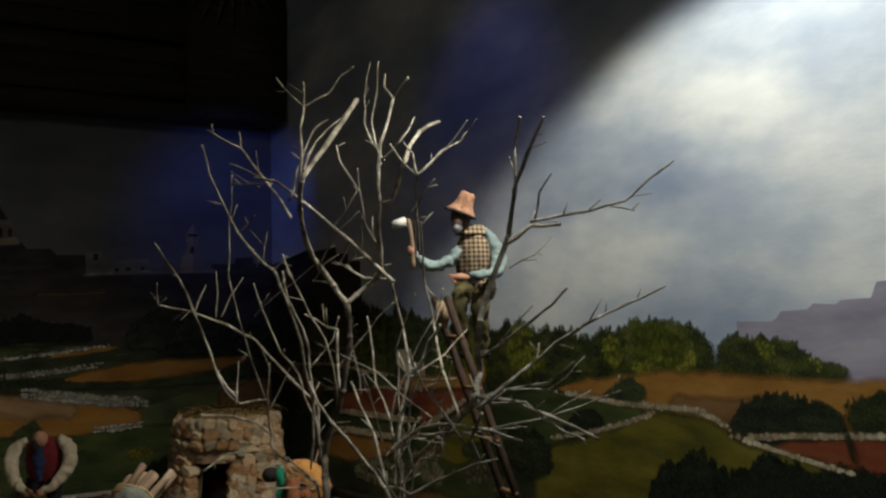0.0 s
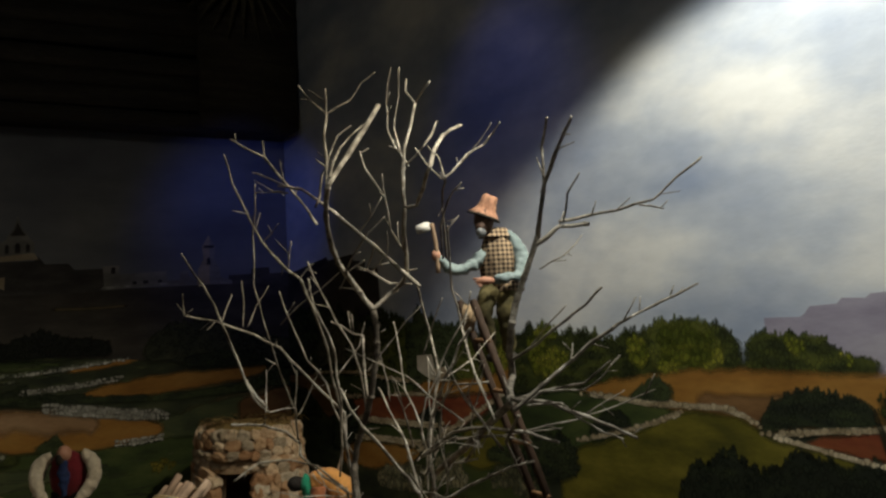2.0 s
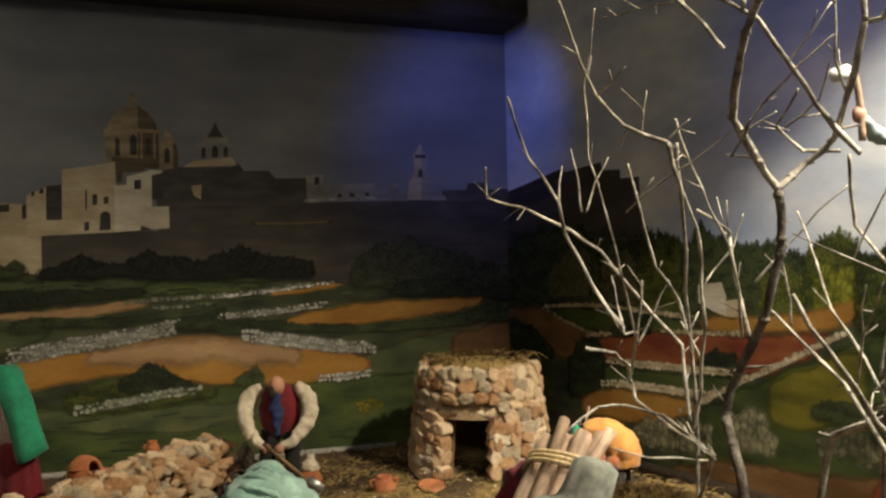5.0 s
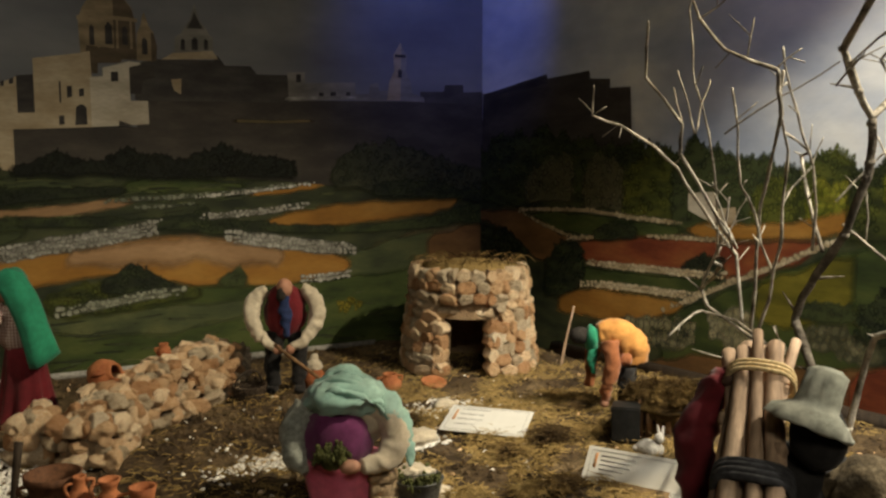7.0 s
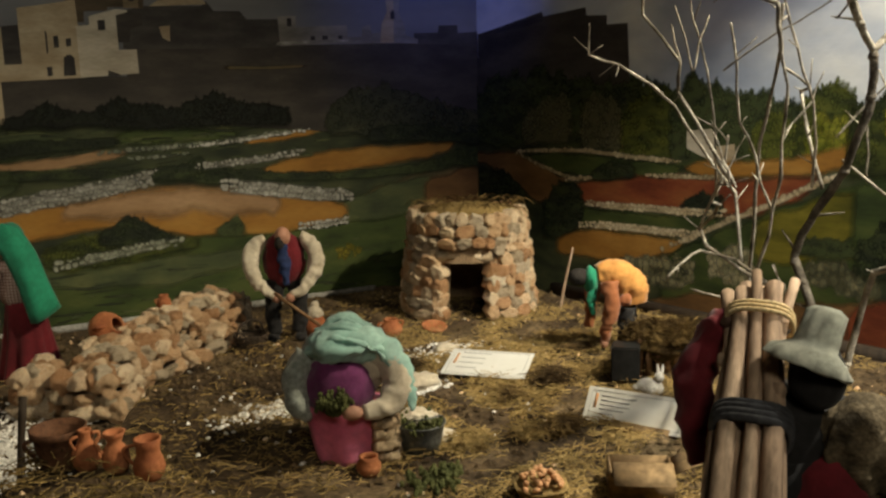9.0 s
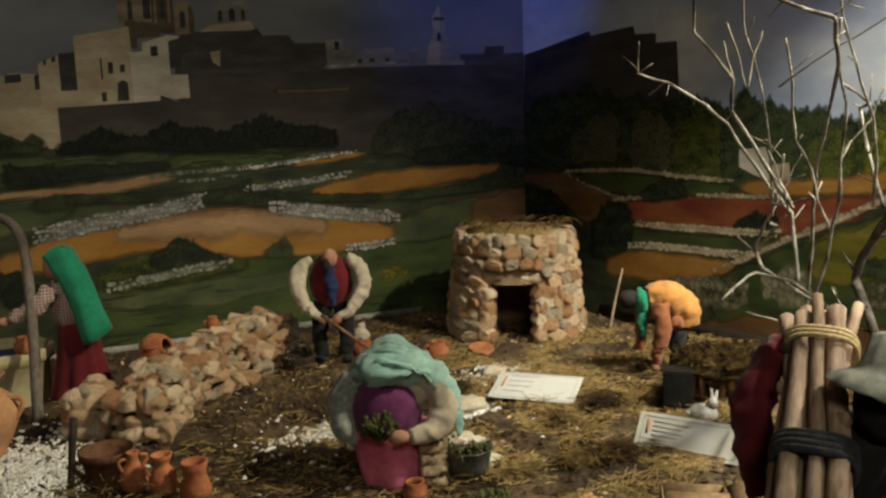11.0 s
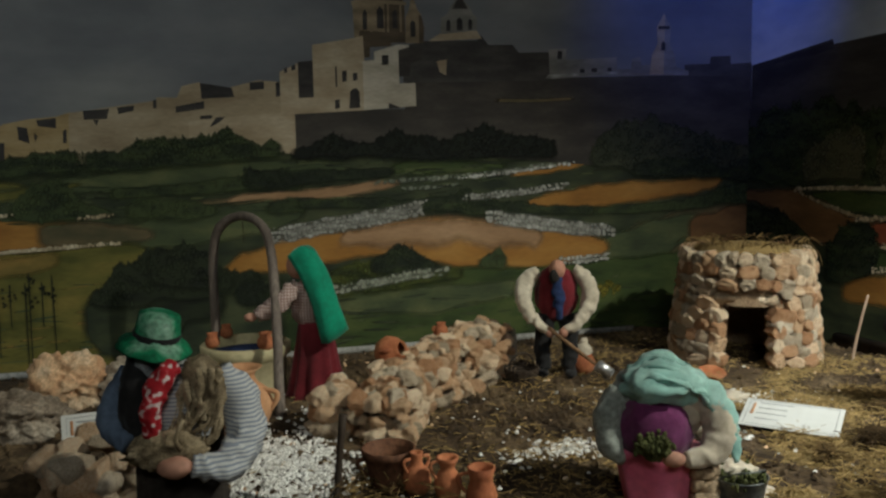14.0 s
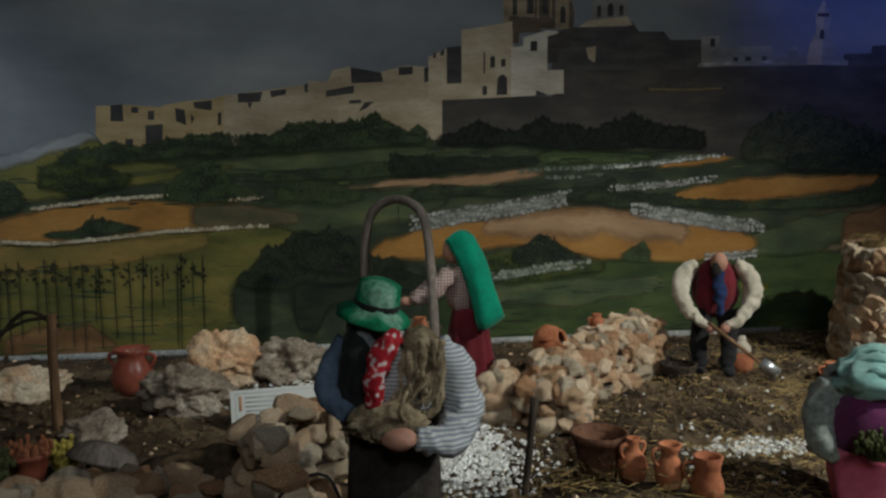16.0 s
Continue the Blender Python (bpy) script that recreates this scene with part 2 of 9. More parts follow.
    "grass": material("dry_grass", [(0.05, 0.036, 0.012), (0.13, 0.09, 0.03), (0.22, 0.155, 0.05)], 20, 0.92, 0, 0.2, island=0.45),
    "moss": material("moss", [(0.045, 0.052, 0.016), (0.115, 0.12, 0.042)], 40, 0.95, 0, 0.8, 160),
    "paper": material("card_paper", [(0.56, 0.55, 0.52), (0.64, 0.63, 0.60)], 6, 0.9, 0, 0.05, fine=0.03),
    "ink": material("grey_print", [(0.28, 0.28, 0.28), (0.38, 0.38, 0.38)], 30, 0.8, 0, 0),
    "skin": material("painted_clay_skin", [(0.36, 0.17, 0.11), (0.5, 0.27, 0.19)], 12, 0.6, 0, 0.1, fine=0.12),
    # clay skin darkened in its colour, as it looks in shade
    "skin_shaded": material("shaded_clay", [(0.06, 0.035, 0.025), (0.12, 0.07, 0.05)], 12, 0.6, 0, 0.1),
    "hair": material("dark_wool", [(0.012, 0.01, 0.009), (0.035, 0.03, 0.026)], 40, 0.9, 0, 0.6),
    "mint": material("mint_cotton", [(0.22, 0.40, 0.36), (0.38, 0.56, 0.50)], 11, 0.9, 0, 0.4, 60, fine=0.12, sheen=0.2),
    "jade": material("green_cotton", [(0.006, 0.13, 0.07), (0.016, 0.27, 0.15)], 10, 0.85, 0, 0.35, 60, fine=0.15, sheen=0.2),
    "felt": material("green_felt", [(0.006, 0.06, 0.025), (0.02, 0.20, 0.085), (0.34, 0.50, 0.38)], 16, 0.85, 0, 0.3, 60, spread=(0.36, 0.70)),
    "pale_felt": material("worn_green_felt", [(0.16, 0.17, 0.14), (0.36, 0.37, 0.31), (0.60, 0.59, 0.50)], 9, 0.9, 0, 0.3, 60, spread=(0.3, 0.72)),
    "magenta": material("magenta_cotton", [(0.58, 0.10, 0.20), (0.78, 0.22, 0.34)], 8, 0.85, 0, 0.35, 60, fine=0.12, sheen=0.15),
    "plum": material("plum_wool", [(0.085, 0.014, 0.065), (0.18, 0.035, 0.13)], 10, 0.9, 0, 0.3, 80, fine=0.15, sheen=0.2),
    "maroon": material("maroon_cloth", [(0.085, 0.006, 0.010), (0.17, 0.014, 0.022)], 11, 0.9, 0, 0.35, 60, fine=0.15, sheen=0.15),
    "linen": material("cream_linen", [(0.43, 0.365, 0.275), (0.60, 0.53, 0.42)], 12, 0.92, 0, 0.4, 60, fine=0.12, sheen=0.2),
    "black_cloth": material("black_cloth", [(0.008, 0.008, 0.009), (0.022, 0.02, 0.02)], 10, 0.9, 0, 0.3, 70, sheen=0.1),
    "navy": material("navy_cloth", [(0.012, 0.022, 0.07), (0.03, 0.05, 0.14)], 10, 0.9, 0, 0.3, 70),
    "rust": material("rust_cloth", [(0.26, 0.085, 0.032), (0.40, 0.155, 0.07)], 9, 0.9, 0, 0.3, 70, fine=0.12, sheen=0.2),
    "amber": material("amber_cloth", [(0.44, 0.18, 0.045), (0.66, 0.33, 0.10)], 12, 0.9, 0, 0.4, 70, fine=0.12, sheen=0.2),
    "red_dot": material("red_spotted_cloth", [(0.36, 0.012, 0.02), (0.45, 0.025, 0.035), (0.72, 0.58, 0.56)], 130, 0.85, 0, 0.2, spread=(0.42, 0.70), detail=0),
    "aqua": material("pale_blue_shirt", [(0.15, 0.20, 0.215), (0.25, 0.315, 0.325)], 14, 0.92, 0, 0.35, 70, fine=0.15, sheen=0.15),
    "khaki": material("khaki_cloth", [(0.05, 0.042, 0.018), (0.13, 0.11, 0.048)], 14, 0.92, 0, 0.4, 70),
    "peach": material("peach_felt", [(0.29, 0.14, 0.09), (0.42, 0.235, 0.155)], 12, 0.9, 0, 0.3, 60),
    "steel": material("worn_steel", [(0.35, 0.35, 0.36), (0.6, 0.6, 0.6)], 12, 0.4, 0.8, 0.2),
    "zinc": material("zinc_pail", [(0.12, 0.13, 0.13), (0.22, 0.23, 0.22)], 14, 0.45, 0.7, 0.2),
    "fur": material("white_fur", [(0.42, 0.38, 0.33), (0.68, 0.65, 0.60)], 30, 0.95, 0, 0.5, 120),
    "cardboard": material("cardboard", [(0.16, 0.10, 0.05), (0.25, 0.17, 0.09)], 8, 0.85, 0, 0.15),
    "tub": material("ochre_tub", [(0.42, 0.36, 0.20), (0.58, 0.51, 0.31)], 8, 0.8, 0, 0.25, fine=0.12),
    "raffia": material("raffia", [(0.52, 0.38, 0.2), (0.68, 0.54, 0.32)], 30, 0.85, 0, 0.3),
    "grey_wood": material("weathered_wood", [(0.07, 0.055, 0.045), (0.15, 0.12, 0.10), (0.23, 0.19, 0.16)], 14, 0.8, 0, 0.5, 90, stretch=(1, 1, 0.2)),
    "brown": material("dark_brown_cloth", [(0.02, 0.016, 0.013), (0.055, 0.044, 0.036)], 14, 0.92, 0, 0.4, 70),
    "fleece": material("matted_fleece", [(0.03, 0.023, 0.014), (0.11, 0.083, 0.05), (0.27, 0.215, 0.14)], 30, 0.95, 0, 0.9, 120),
    "raw_wool": material("raw_sheep_wool", [(0.09, 0.066, 0.038), (0.26, 0.20, 0.12), (0.42, 0.34, 0.22)], 30, 0.95, 0, 0.9, 120),
    "brown_clay": material("old_brown_clay", [(0.05, 0.022, 0.012), (0.13, 0.058, 0.030), (0.22, 0.11, 0.06)], 16, 0.8, 0, 0.3, 80),
    "skirting": material("chalky_skirting", [(0.22, 0.215, 0.20), (0.42, 0.41, 0.385)], 9, 0.85, 0, 0.4, 60),
    "ladder_wood": material("red_brown_wood", [(0.014, 0.008, 0.005), (0.036, 0.020, 0.013), (0.068, 0.041, 0.028)], 14, 0.75, 0, 0.4, 90, stretch=(1, 1, 0.2)),
    # linen greyed in its colour for the stooping doll's shaded side
    "shade_linen": material("shaded_linen", [(0.22, 0.24, 0.22), (0.38, 0.40, 0.36)], 12, 0.92, 0, 0.4, 60, sheen=0.2),
    "wrap": material("tan_leg_wrap", [(0.22, 0.15, 0.09), (0.40, 0.30, 0.19)], 16, 0.92, 0, 0.4, 70),
    "grey_hair": material("grey_wool_hair", [(0.12, 0.13, 0.14), (0.30, 0.31, 0.32)], 40, 0.95, 0, 0.8, 140),
    "black_wool": material("charcoal_wool_band", [(0.03, 0.03, 0.034), (0.075, 0.075, 0.08)], 16, 0.95, 0, 0.4, 90),
    "cable": material("black_rubber", [(0.01, 0.01, 0.01), (0.02, 0.02, 0.02)], 10, 0.5, 0, 0),
    "yellow": material("yellow_petals", [(0.36, 0.28, 0.04), (0.52, 0.43, 0.09)], 30, 0.8, 0, 0.2, island=0.2),
    "palm": material("dry_palm_leaf", [(0.05, 0.045, 0.03), (0.11, 0.095, 0.06)], 12, 0.8, 0, 0.3),
}


def checked(name, a, b, scale, stripes=False):
    """A woven check, or stripes along one way, from waves in the thing's own space."""
    m = material(name, [a, a], 20, 0.9, 0, 0.3, 120, fine=0.1)
    nt = m.node_tree
    nodes, link = nt.nodes, nt.links.new
    tc = nodes.new("ShaderNodeTexCoord")
    last = None
    for axis in ("Z",) if stripes else ("X", "Z"):
        w = nodes.new("ShaderNodeTexWave")
        w.bands_direction, w.wave_profile = axis, "SIN"
        w.inputs["Scale"].default_value = scale
        w.inputs["Distortion"].default_value = 0.6
        link(tc.outputs["Object"], w.inputs["Vector"])
        g = nodes.new("ShaderNodeMapRange")
        g.inputs["From Min"].default_value, g.inputs["From Max"].default_value = 0.42, 0.58
        link(w.outputs["Fac"], g.inputs["Value"])
        if last is None:
            last = g.outputs["Result"]
        else:
            s = nodes.new("ShaderNodeMath")
            s.operation = "ADD"
            link(last, s.inputs[0])
            link(g.outputs["Result"], s.inputs[1])
            h = nodes.new("ShaderNodeMath")
            h.operation = "MULTIPLY"
            h.inputs[1].default_value = 0.5
            link(s.outputs[0], h.inputs[0])
            last = h.outputs[0]
    mix = nodes.new("ShaderNodeMix")
    mix.data_type = "RGBA"
    mix.inputs["A"].default_value, mix.inputs["B"].default_value = (*a, 1), (*b, 1)
    link(last, mix.inputs["Factor"])
    link(mix.outputs["Result"], nodes["Principled BSDF"].inputs["Base Color"])
    return m


M["plaid"] = checked("brown_plaid", (0.025, 0.018, 0.018), (0.42, 0.31, 0.20), 30)
M["pink_plaid"] = checked("pink_check_cotton", (0.18, 0.09, 0.09), (0.6, 0.48, 0.42), 42)
M["stripe"] = checked("blue_striped_shirt", (0.27, 0.29, 0.34), (0.56, 0.56, 0.55), 58, True)

# ---- mesh helpers ----
def part(name, bm, mats, parent=None, label="", smooth=True, place=None):
    """Links a bmesh as one mesh object, under a thing or a part where one is given."""
    data = bpy.data.meshes.new(name)
    bm.normal_update()
    bm.to_mesh(data)
    bm.free()
    for m in mats if isinstance(mats, (list, tuple)) else [mats]:
        data.materials.append(m)
    if smooth:
        data.polygons.foreach_set("use_smooth", [True] * len(data.polygons))
    ob = new(name, data)
    if place is not None:
        ob.matrix_basis = place
    if parent is not None:
        ob.parent = parent
    return tagged(ob, label)


def thing(name, label, category, place=None, group="", kind=""):
    ob = new(name)
    ob.empty_display_size = 0.02
    if place is not None:
        ob.matrix_basis = place
    return tagged(ob, label, category, group, kind)


def rows_to_mesh(bm, rows, mi=0, closed=True, caps=True):
    """Skins rings of points (each ring the same length)."""
    vs = [[bm.verts.new(p) for p in ring] for ring in rows]
    n = len(vs[0])
    for a, b in zip(vs, vs[1:]):
        for i in range(n if closed else n - 1):
            j = (i + 1) % n
            f = bm.faces.new((a[i], a[j], b[j], b[i]))
            f.material_index = mi
    if caps and closed:
        bm.faces.new(vs[0][::-1]).material_index = mi
        bm.faces.new(vs[-1]).material_index = mi
    return vs


def lathe(bm, profile, segs=20, mi=0, m=None, wobble=0.0, squash=1.0, caps=False):
    """A turned body from (radius, height) pairs."""
    m = m or Matrix()
    rows = []
    for r, z in profile:
        rows.append([m @ Vector((r * math.cos(a) * (1 + wobble * noise.noise((math.cos(a) * 2, math.sin(a) * 2, z * 20 + r))),
                                 r * squash * math.sin(a) * (1 + wobble * noise.noise((math.cos(a) * 2, math.sin(a) * 2, z * 20 + 7))), z))
                     for a in (2 * math.pi * i / segs for i in range(segs))])
    return rows_to_mesh(bm, rows, mi, True, caps)


def bend(points, per=4):
    """A smooth line through a few points (Catmull-Rom)."""
    p = [Vector(q) for q in points]
    if len(p) < 3:
        return p
    p = [2 * p[0] - p[1]] + p + [2 * p[-1] - p[-2]]
    out = []
    for i in range(1, len(p) - 2):
        for k in range(per):
            t = k / per
            out.append(0.5 * (2 * p[i] + (p[i + 1] - p[i - 1]) * t + (2 * p[i - 1] - 5 * p[i] + 4 * p[i + 1] - p[i + 2]) * t * t
                              + (3 * p[i] - p[i - 1] - 3 * p[i + 1] + p[i + 2]) * t ** 3))
    return out + [p[-2]]


def tube(bm, points, radii, segs=8, mi=0, per=4, rough=0.0, flat=1.0):
    """A tapered rod along a bent line; radii: at the start and the end, or one for each given point."""
    line = bend(points, per)
    n = len(line)
    radii = list(radii)
    side = None
    rows = []
    for i, p in enumerate(line):
        d = (line[min(i + 1, n - 1)] - line[max(i - 1, 0)]).normalized()
        if side is None:
            side = d.orthogonal().normalized()
        side = (side - d * side.dot(d)).normalized()
        up = d.cross(side)
        u = i / max(1, n - 1) * (len(radii) - 1)
        k = min(int(u), len(radii) - 2)
        r = radii[k] + (radii[k + 1] - radii[k]) * (u - k)
        rows.append([p + (side * math.cos(a) + up * flat * math.sin(a)) * r * (1 + rough * noise.noise(p * 40 + Vector((a, 0, 0))))
                     for a in (2 * math.pi * j / segs for j in range(segs))])
    return rows_to_mesh(bm, rows, mi)


def lump(bm, centre, radii, mi=0, rough=0.15, freq=6.0, sub=2, seed=0.0, turn=None):
    """A rounded body with an uneven surface."""
    made = bmesh.ops.create_icosphere(bm, subdivisions=sub, radius=1.0)
    off = Vector((seed * 3.1, seed * 1.7, seed))
    t = turn.to_3x3() if turn else Matrix.Identity(3)
    for v in made["verts"]:
        c = v.co.copy()
        c *= 1 + rough * noise.noise(c * freq * 0.3 + off) + rough * 0.4 * noise.noise(c * freq + off)
        v.co = Vector(centre) + t @ Vector((c.x * radii[0], c.y * radii[1], c.z * radii[2]))
        for f in v.link_faces:
            f.material_index = mi


def box(bm, size, m=None, mi=0, bevel=0.0):
    """A block of that size about its middle, with rounded edges."""
    own = bmesh.new()
    bmesh.ops.create_cube(own, size=1.0)
    for v in own.verts:
        v.co = Vector((v.co.x * size[0], v.co.y * size[1], v.co.z * size[2]))
    if bevel:
        bmesh.ops.bevel(own, geom=own.edges[:], offset=bevel, segments=2, affect="EDGES")
    made = {v: bm.verts.new(m @ v.co if m else v.co) for v in own.verts}
    for f in own.faces:
        bm.faces.new([made[v] for v in f.verts]).material_index = mi
    own.free()


def gz(x, y):
    """Height of the garden soil: nearly level, with a straw-covered rise where the small jars stand."""
    h = 0.022 + 0.012 * noise.noise((x * 3.0, y * 3.0, 0.3)) + 0.006 * noise.noise((x * 11, y * 11, 2.0))
    h += 0.112 * math.exp(-(((x + 1.55) / 0.17) ** 2 + ((y + 1.50) / 0.24) ** 2) ** 2)
    h += 0.05 * math.exp(-(((x + 0.28) / 0.20) ** 2 + ((y + 1.28) / 0.16) ** 2))
    hay = math.exp(-(((x + 0.55) / 0.50) ** 2 + ((y + 1.40) / 0.60) ** 2) ** 2)
    h += hay * (0.016 * noise.noise((x * 8, y * 8, 4.0)) + 0.011 * noise.noise((x * 19, y * 19, 7.0)))
    return h


def onto(x, y, turn=0.0, lift=0.0):
    return pose(x, y, gz(x, y) + lift, 0, 0, turn)


rng = random.Random(5)

# ---- the hall and the mural walls ----
def wall_point(side, u, z, off=0.0):
    """u runs to the left from the corner (negative) on the left wall, and away from it on the right one."""
    if side == "left":
        return Vector((u, -off, z))
    d = Vector((math.cos(RIGHT), math.sin(RIGHT), 0))
    return d * u + Vector((d.y, -d.x, 0)) * off + Vector((0, 0, z))


def slab(name, corners, thick, mat, label, category="wall"):
    """A flat slab from four corners; its thickness goes behind the face."""
    bm = bmesh.new()
    c = [Vector(p) for p in corners]
    n = (c[1] - c[0]).cross(c[3] - c[0]).normalized()
    a = [bm.verts.new(p) for p in c]
    b = [bm.verts.new(p - n * thick) for p in c]
    bm.faces.new(a)
    bm.faces.new(b[::-1])
    for i in range(4):
        j = (i + 1) % 4
        bm.faces.new((a[j], a[i], b[i], b[j]))
    ob = part(name, bm, mat, None, label, False)
    return tagged(ob, label, category, "", "structure")


TOP, BASE = 2.3, -0.85
wall_left = slab("wall_left", [wall_point("left", -4.6, BASE), wall_point("left", 0, BASE), wall_point("left", 0, TOP), wall_point("left", -4.6, TOP)], 0.12,
                 M["sky"], "long painted wall with a dusky sky, hill town and fields")
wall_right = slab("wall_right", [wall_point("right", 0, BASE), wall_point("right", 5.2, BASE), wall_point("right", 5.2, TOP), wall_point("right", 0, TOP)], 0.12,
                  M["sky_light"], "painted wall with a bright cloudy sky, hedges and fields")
FAR = wall_point("right", 5.2, 0)
slab("wall_back", [(FAR.x, FAR.y, BASE), (-4.6, FAR.y, BASE), (-4.6, FAR.y, TOP), (FAR.x, FAR.y, TOP)], 0.12, M["plaster"], "plain dark plastered hall wall behind the visitors")
slab("wall_side", [(-4.6, FAR.y, BASE), (-4.6, 0, BASE), (-4.6, 0, TOP), (-4.6, FAR.y, TOP)], 0.12, M["plaster"], "plain dark plastered side wall of the hall")
slab("floor", [(-4.6, FAR.y, BASE), (FAR.x, FAR.y, BASE), (0.0, 0, BASE), (-4.6, 0, BASE)], 0.1, M["floor"], "dark hall floor below the raised scene", "floor")
slab("ceiling", [(-4.6, 0, TOP), (0.0, 0, TOP), (FAR.x, FAR.y, TOP), (-4.6, FAR.y, TOP)], 0.1, M["plaster"], "dark ceiling of the hall", "ceiling")

# garden soil, one uneven sheet on a raised base
FRONT = -2.5
bm = bmesh.new()
NX, NY = 200, 110
grid = []
for j in range(NY + 1):
    y = FRONT + (0.02 - FRONT) * j / NY
    row = []
    for i in range(NX + 1):
        x = -3.6 + 4.15 * i / NX
        limit = max(0.0, -y) / math.tan(-RIGHT) + 0.02
        row.append(bm.verts.new((min(x, limit + 0.001 * i), y, gz(x, y) + 0.004 * noise.noise((x * 40, y * 40, 5)))))
    grid.append(row)
for a, b in zip(grid, grid[1:]):
    for i in range(NX):
        bm.faces.new((a[i], a[i + 1], b[i + 1], b[i]))
ground = tagged(part("ground", bm, M["soil"]), "dark crumbly garden soil strewn with straw", "ground", "", "structure")
slab("plinth_front", [(-3.6, FRONT, BASE), (0.4, FRONT, BASE), (0.4, FRONT, 0.03), (-3.6, FRONT, 0.03)], 0.04, M["dark_wood"], "dark timber board closing the raised scene", "board")

# dark boarded eave over the left wall, with a dry palm frond hanging from it
eave = thing("eave", "blackened boarded eave above the painted wall", "eave", pose(0, 0, 0), "", "structure")
bm = bmesh.new()
box(bm, (4.5, 0.20, 0.05), pose(-2.27, -0.104, 1.53), 0, 0.006)
part("fascia", bm, M["beam"], eave)
for k in range(9):
    bm = bmesh.new()
    box(bm, (4.48, 0.022, 0.072), pose(-2.27, -0.19 + 0.012 * (k % 2), 1.594 + 0.078 * k, 0, 0.3 * (k % 3 - 1)), 0, 0.004)
    part("board", bm, M["beam"], eave)
bm = bmesh.new()
box(bm, (0.40, 0.225, 0.79), pose(-0.205, -0.114, 1.901), 0, 0.008)
part("beam_end", bm, M["beam"], eave, "plain dark boxed end of the eave")
palm = thing("palm_frond", "dry brown palm frond hanging from the dark eave", "palm leaf", pose(-0.235, -0.236, 2.14))
bm = bmesh.new()
tube(bm, [(0, 0.016, 0.075), (0, -0.002, 0.05), (0, 0, -0.01)], (0.007, 0.009), 8)
part("stem", bm, M["palm"], palm)
for k in range(9):
    bm = bmesh.new()
    a = radians(-90 + (k - 4) * 13)
    w = 0.014
    tip = Vector((math.cos(a) * 0.29, -0.02, math.sin(a) * 0.29))
    mid = tip * 0.5 + Vector((0, -0.03, 0.02))
    n = Vector((-math.sin(a), 0, math.cos(a)))
    rows_to_mesh(bm, [[Vector((0, 0, 0)) - n * 0.004, Vector((0, -0.003, 0)), Vector((0, 0, 0)) + n * 0.004], [mid - n * w, mid + Vector((0, -0.006, 0)), mid + n * w], [tip - n * 0.001, tip + Vector((0, -0.001, 0)), tip + n * 0.001]], 0, True)
    part("leaflet", bm, M["palm"], palm)

# chalky strip along the foot of the long wall, dark strip added for the black gap along the other
bm = bmesh.new()
box(bm, (2.9, 0.016, 0.022), pose(-1.9, -0.016, 0.028), 0, 0.003)
tagged(part("baseboard", bm, M["skirting"]), "thin chalky white strip along the painted wall", "baseboard", "", "structure")
bm = bmesh.new()
box(bm, (0.03, 1.9, 0.05), pose(*wall_point("right", 1.35, 0.03, 0.02), 0, 0, 10), 0, 0.004)
tagged(part("baseboard", bm, M["dark_wood"]), "dark strip in place of the black gap at the painted wall's foot", "baseboard", "", "structure")

# ---- the painted landscape: flat coats of paint, one over another ----
WALLS = {"left": wall_left, "right": wall_right}
laid = []


def next_coat():
    """Each coat of paint lies a hair above all that were laid before it."""
    laid.append(1)
    return 0.0006 + 0.000035 * len(laid)


def band(side, name, mat, rows, soft=1.0):
    """A field: a strip with uneven brushed edges between a top and a bottom line, from (u, top, bottom)."""
    bm = bmesh.new()
    cover = bm.verts.layers.float.new("cover")
    lift, seed = next_coat(), len(laid) * 1.7
    rows = sorted(rows)
    n = max(4, int((rows[-1][0] - rows[0][0]) / 0.012))
    ring = None
    for i in range(n + 1):
        u = rows[0][0] + (rows[-1][0] - rows[0][0]) * i / n
        for (u0, a0, b0), (u1, a1, b1) in zip(rows, rows[1:]):
            if u0 <= u <= u1 + 1e-9:
                f = (u - u0) / max(1e-6, u1 - u0)
                f = f * f * (3 - 2 * f) if soft else f
                a, b = a0 + (a1 - a0) * f, b0 + (b1 - b0) * f
                break
        amp = min(0.008, 0.2 * abs(a - b)) * soft
        a += amp * (noise.noise((u * 9, seed, 1.0)) + 0.5 * noise.noise((u * 34, seed, 2.0)))
        b += amp * (noise.noise((u * 9, seed, 5.0)) + 0.5 * noise.noise((u * 34, seed, 6.0)))
        f = min(min(0.013, 0.30 * abs(a - b)) * soft, 0.46 * abs(a - b)) + 0.0008
        end = min(1.0, min(i, n - i) * 0.012 / 0.035) if soft else 1.0
        now = []
        for z, c in ((b - f, 0), (b + f, 1), (a - f, 1), (a + f, 0)):
            v = bm.verts.new(wall_point(side, u, z, lift))
            v[cover] = c * end
            now.append(v)
        if ring:
            for k in range(3):
                bm.faces.new((ring[k], now[k], now[k + 1], ring[k + 1]))
        ring = now
    return part(name, bm, M[mat], WALLS[side], "", False)


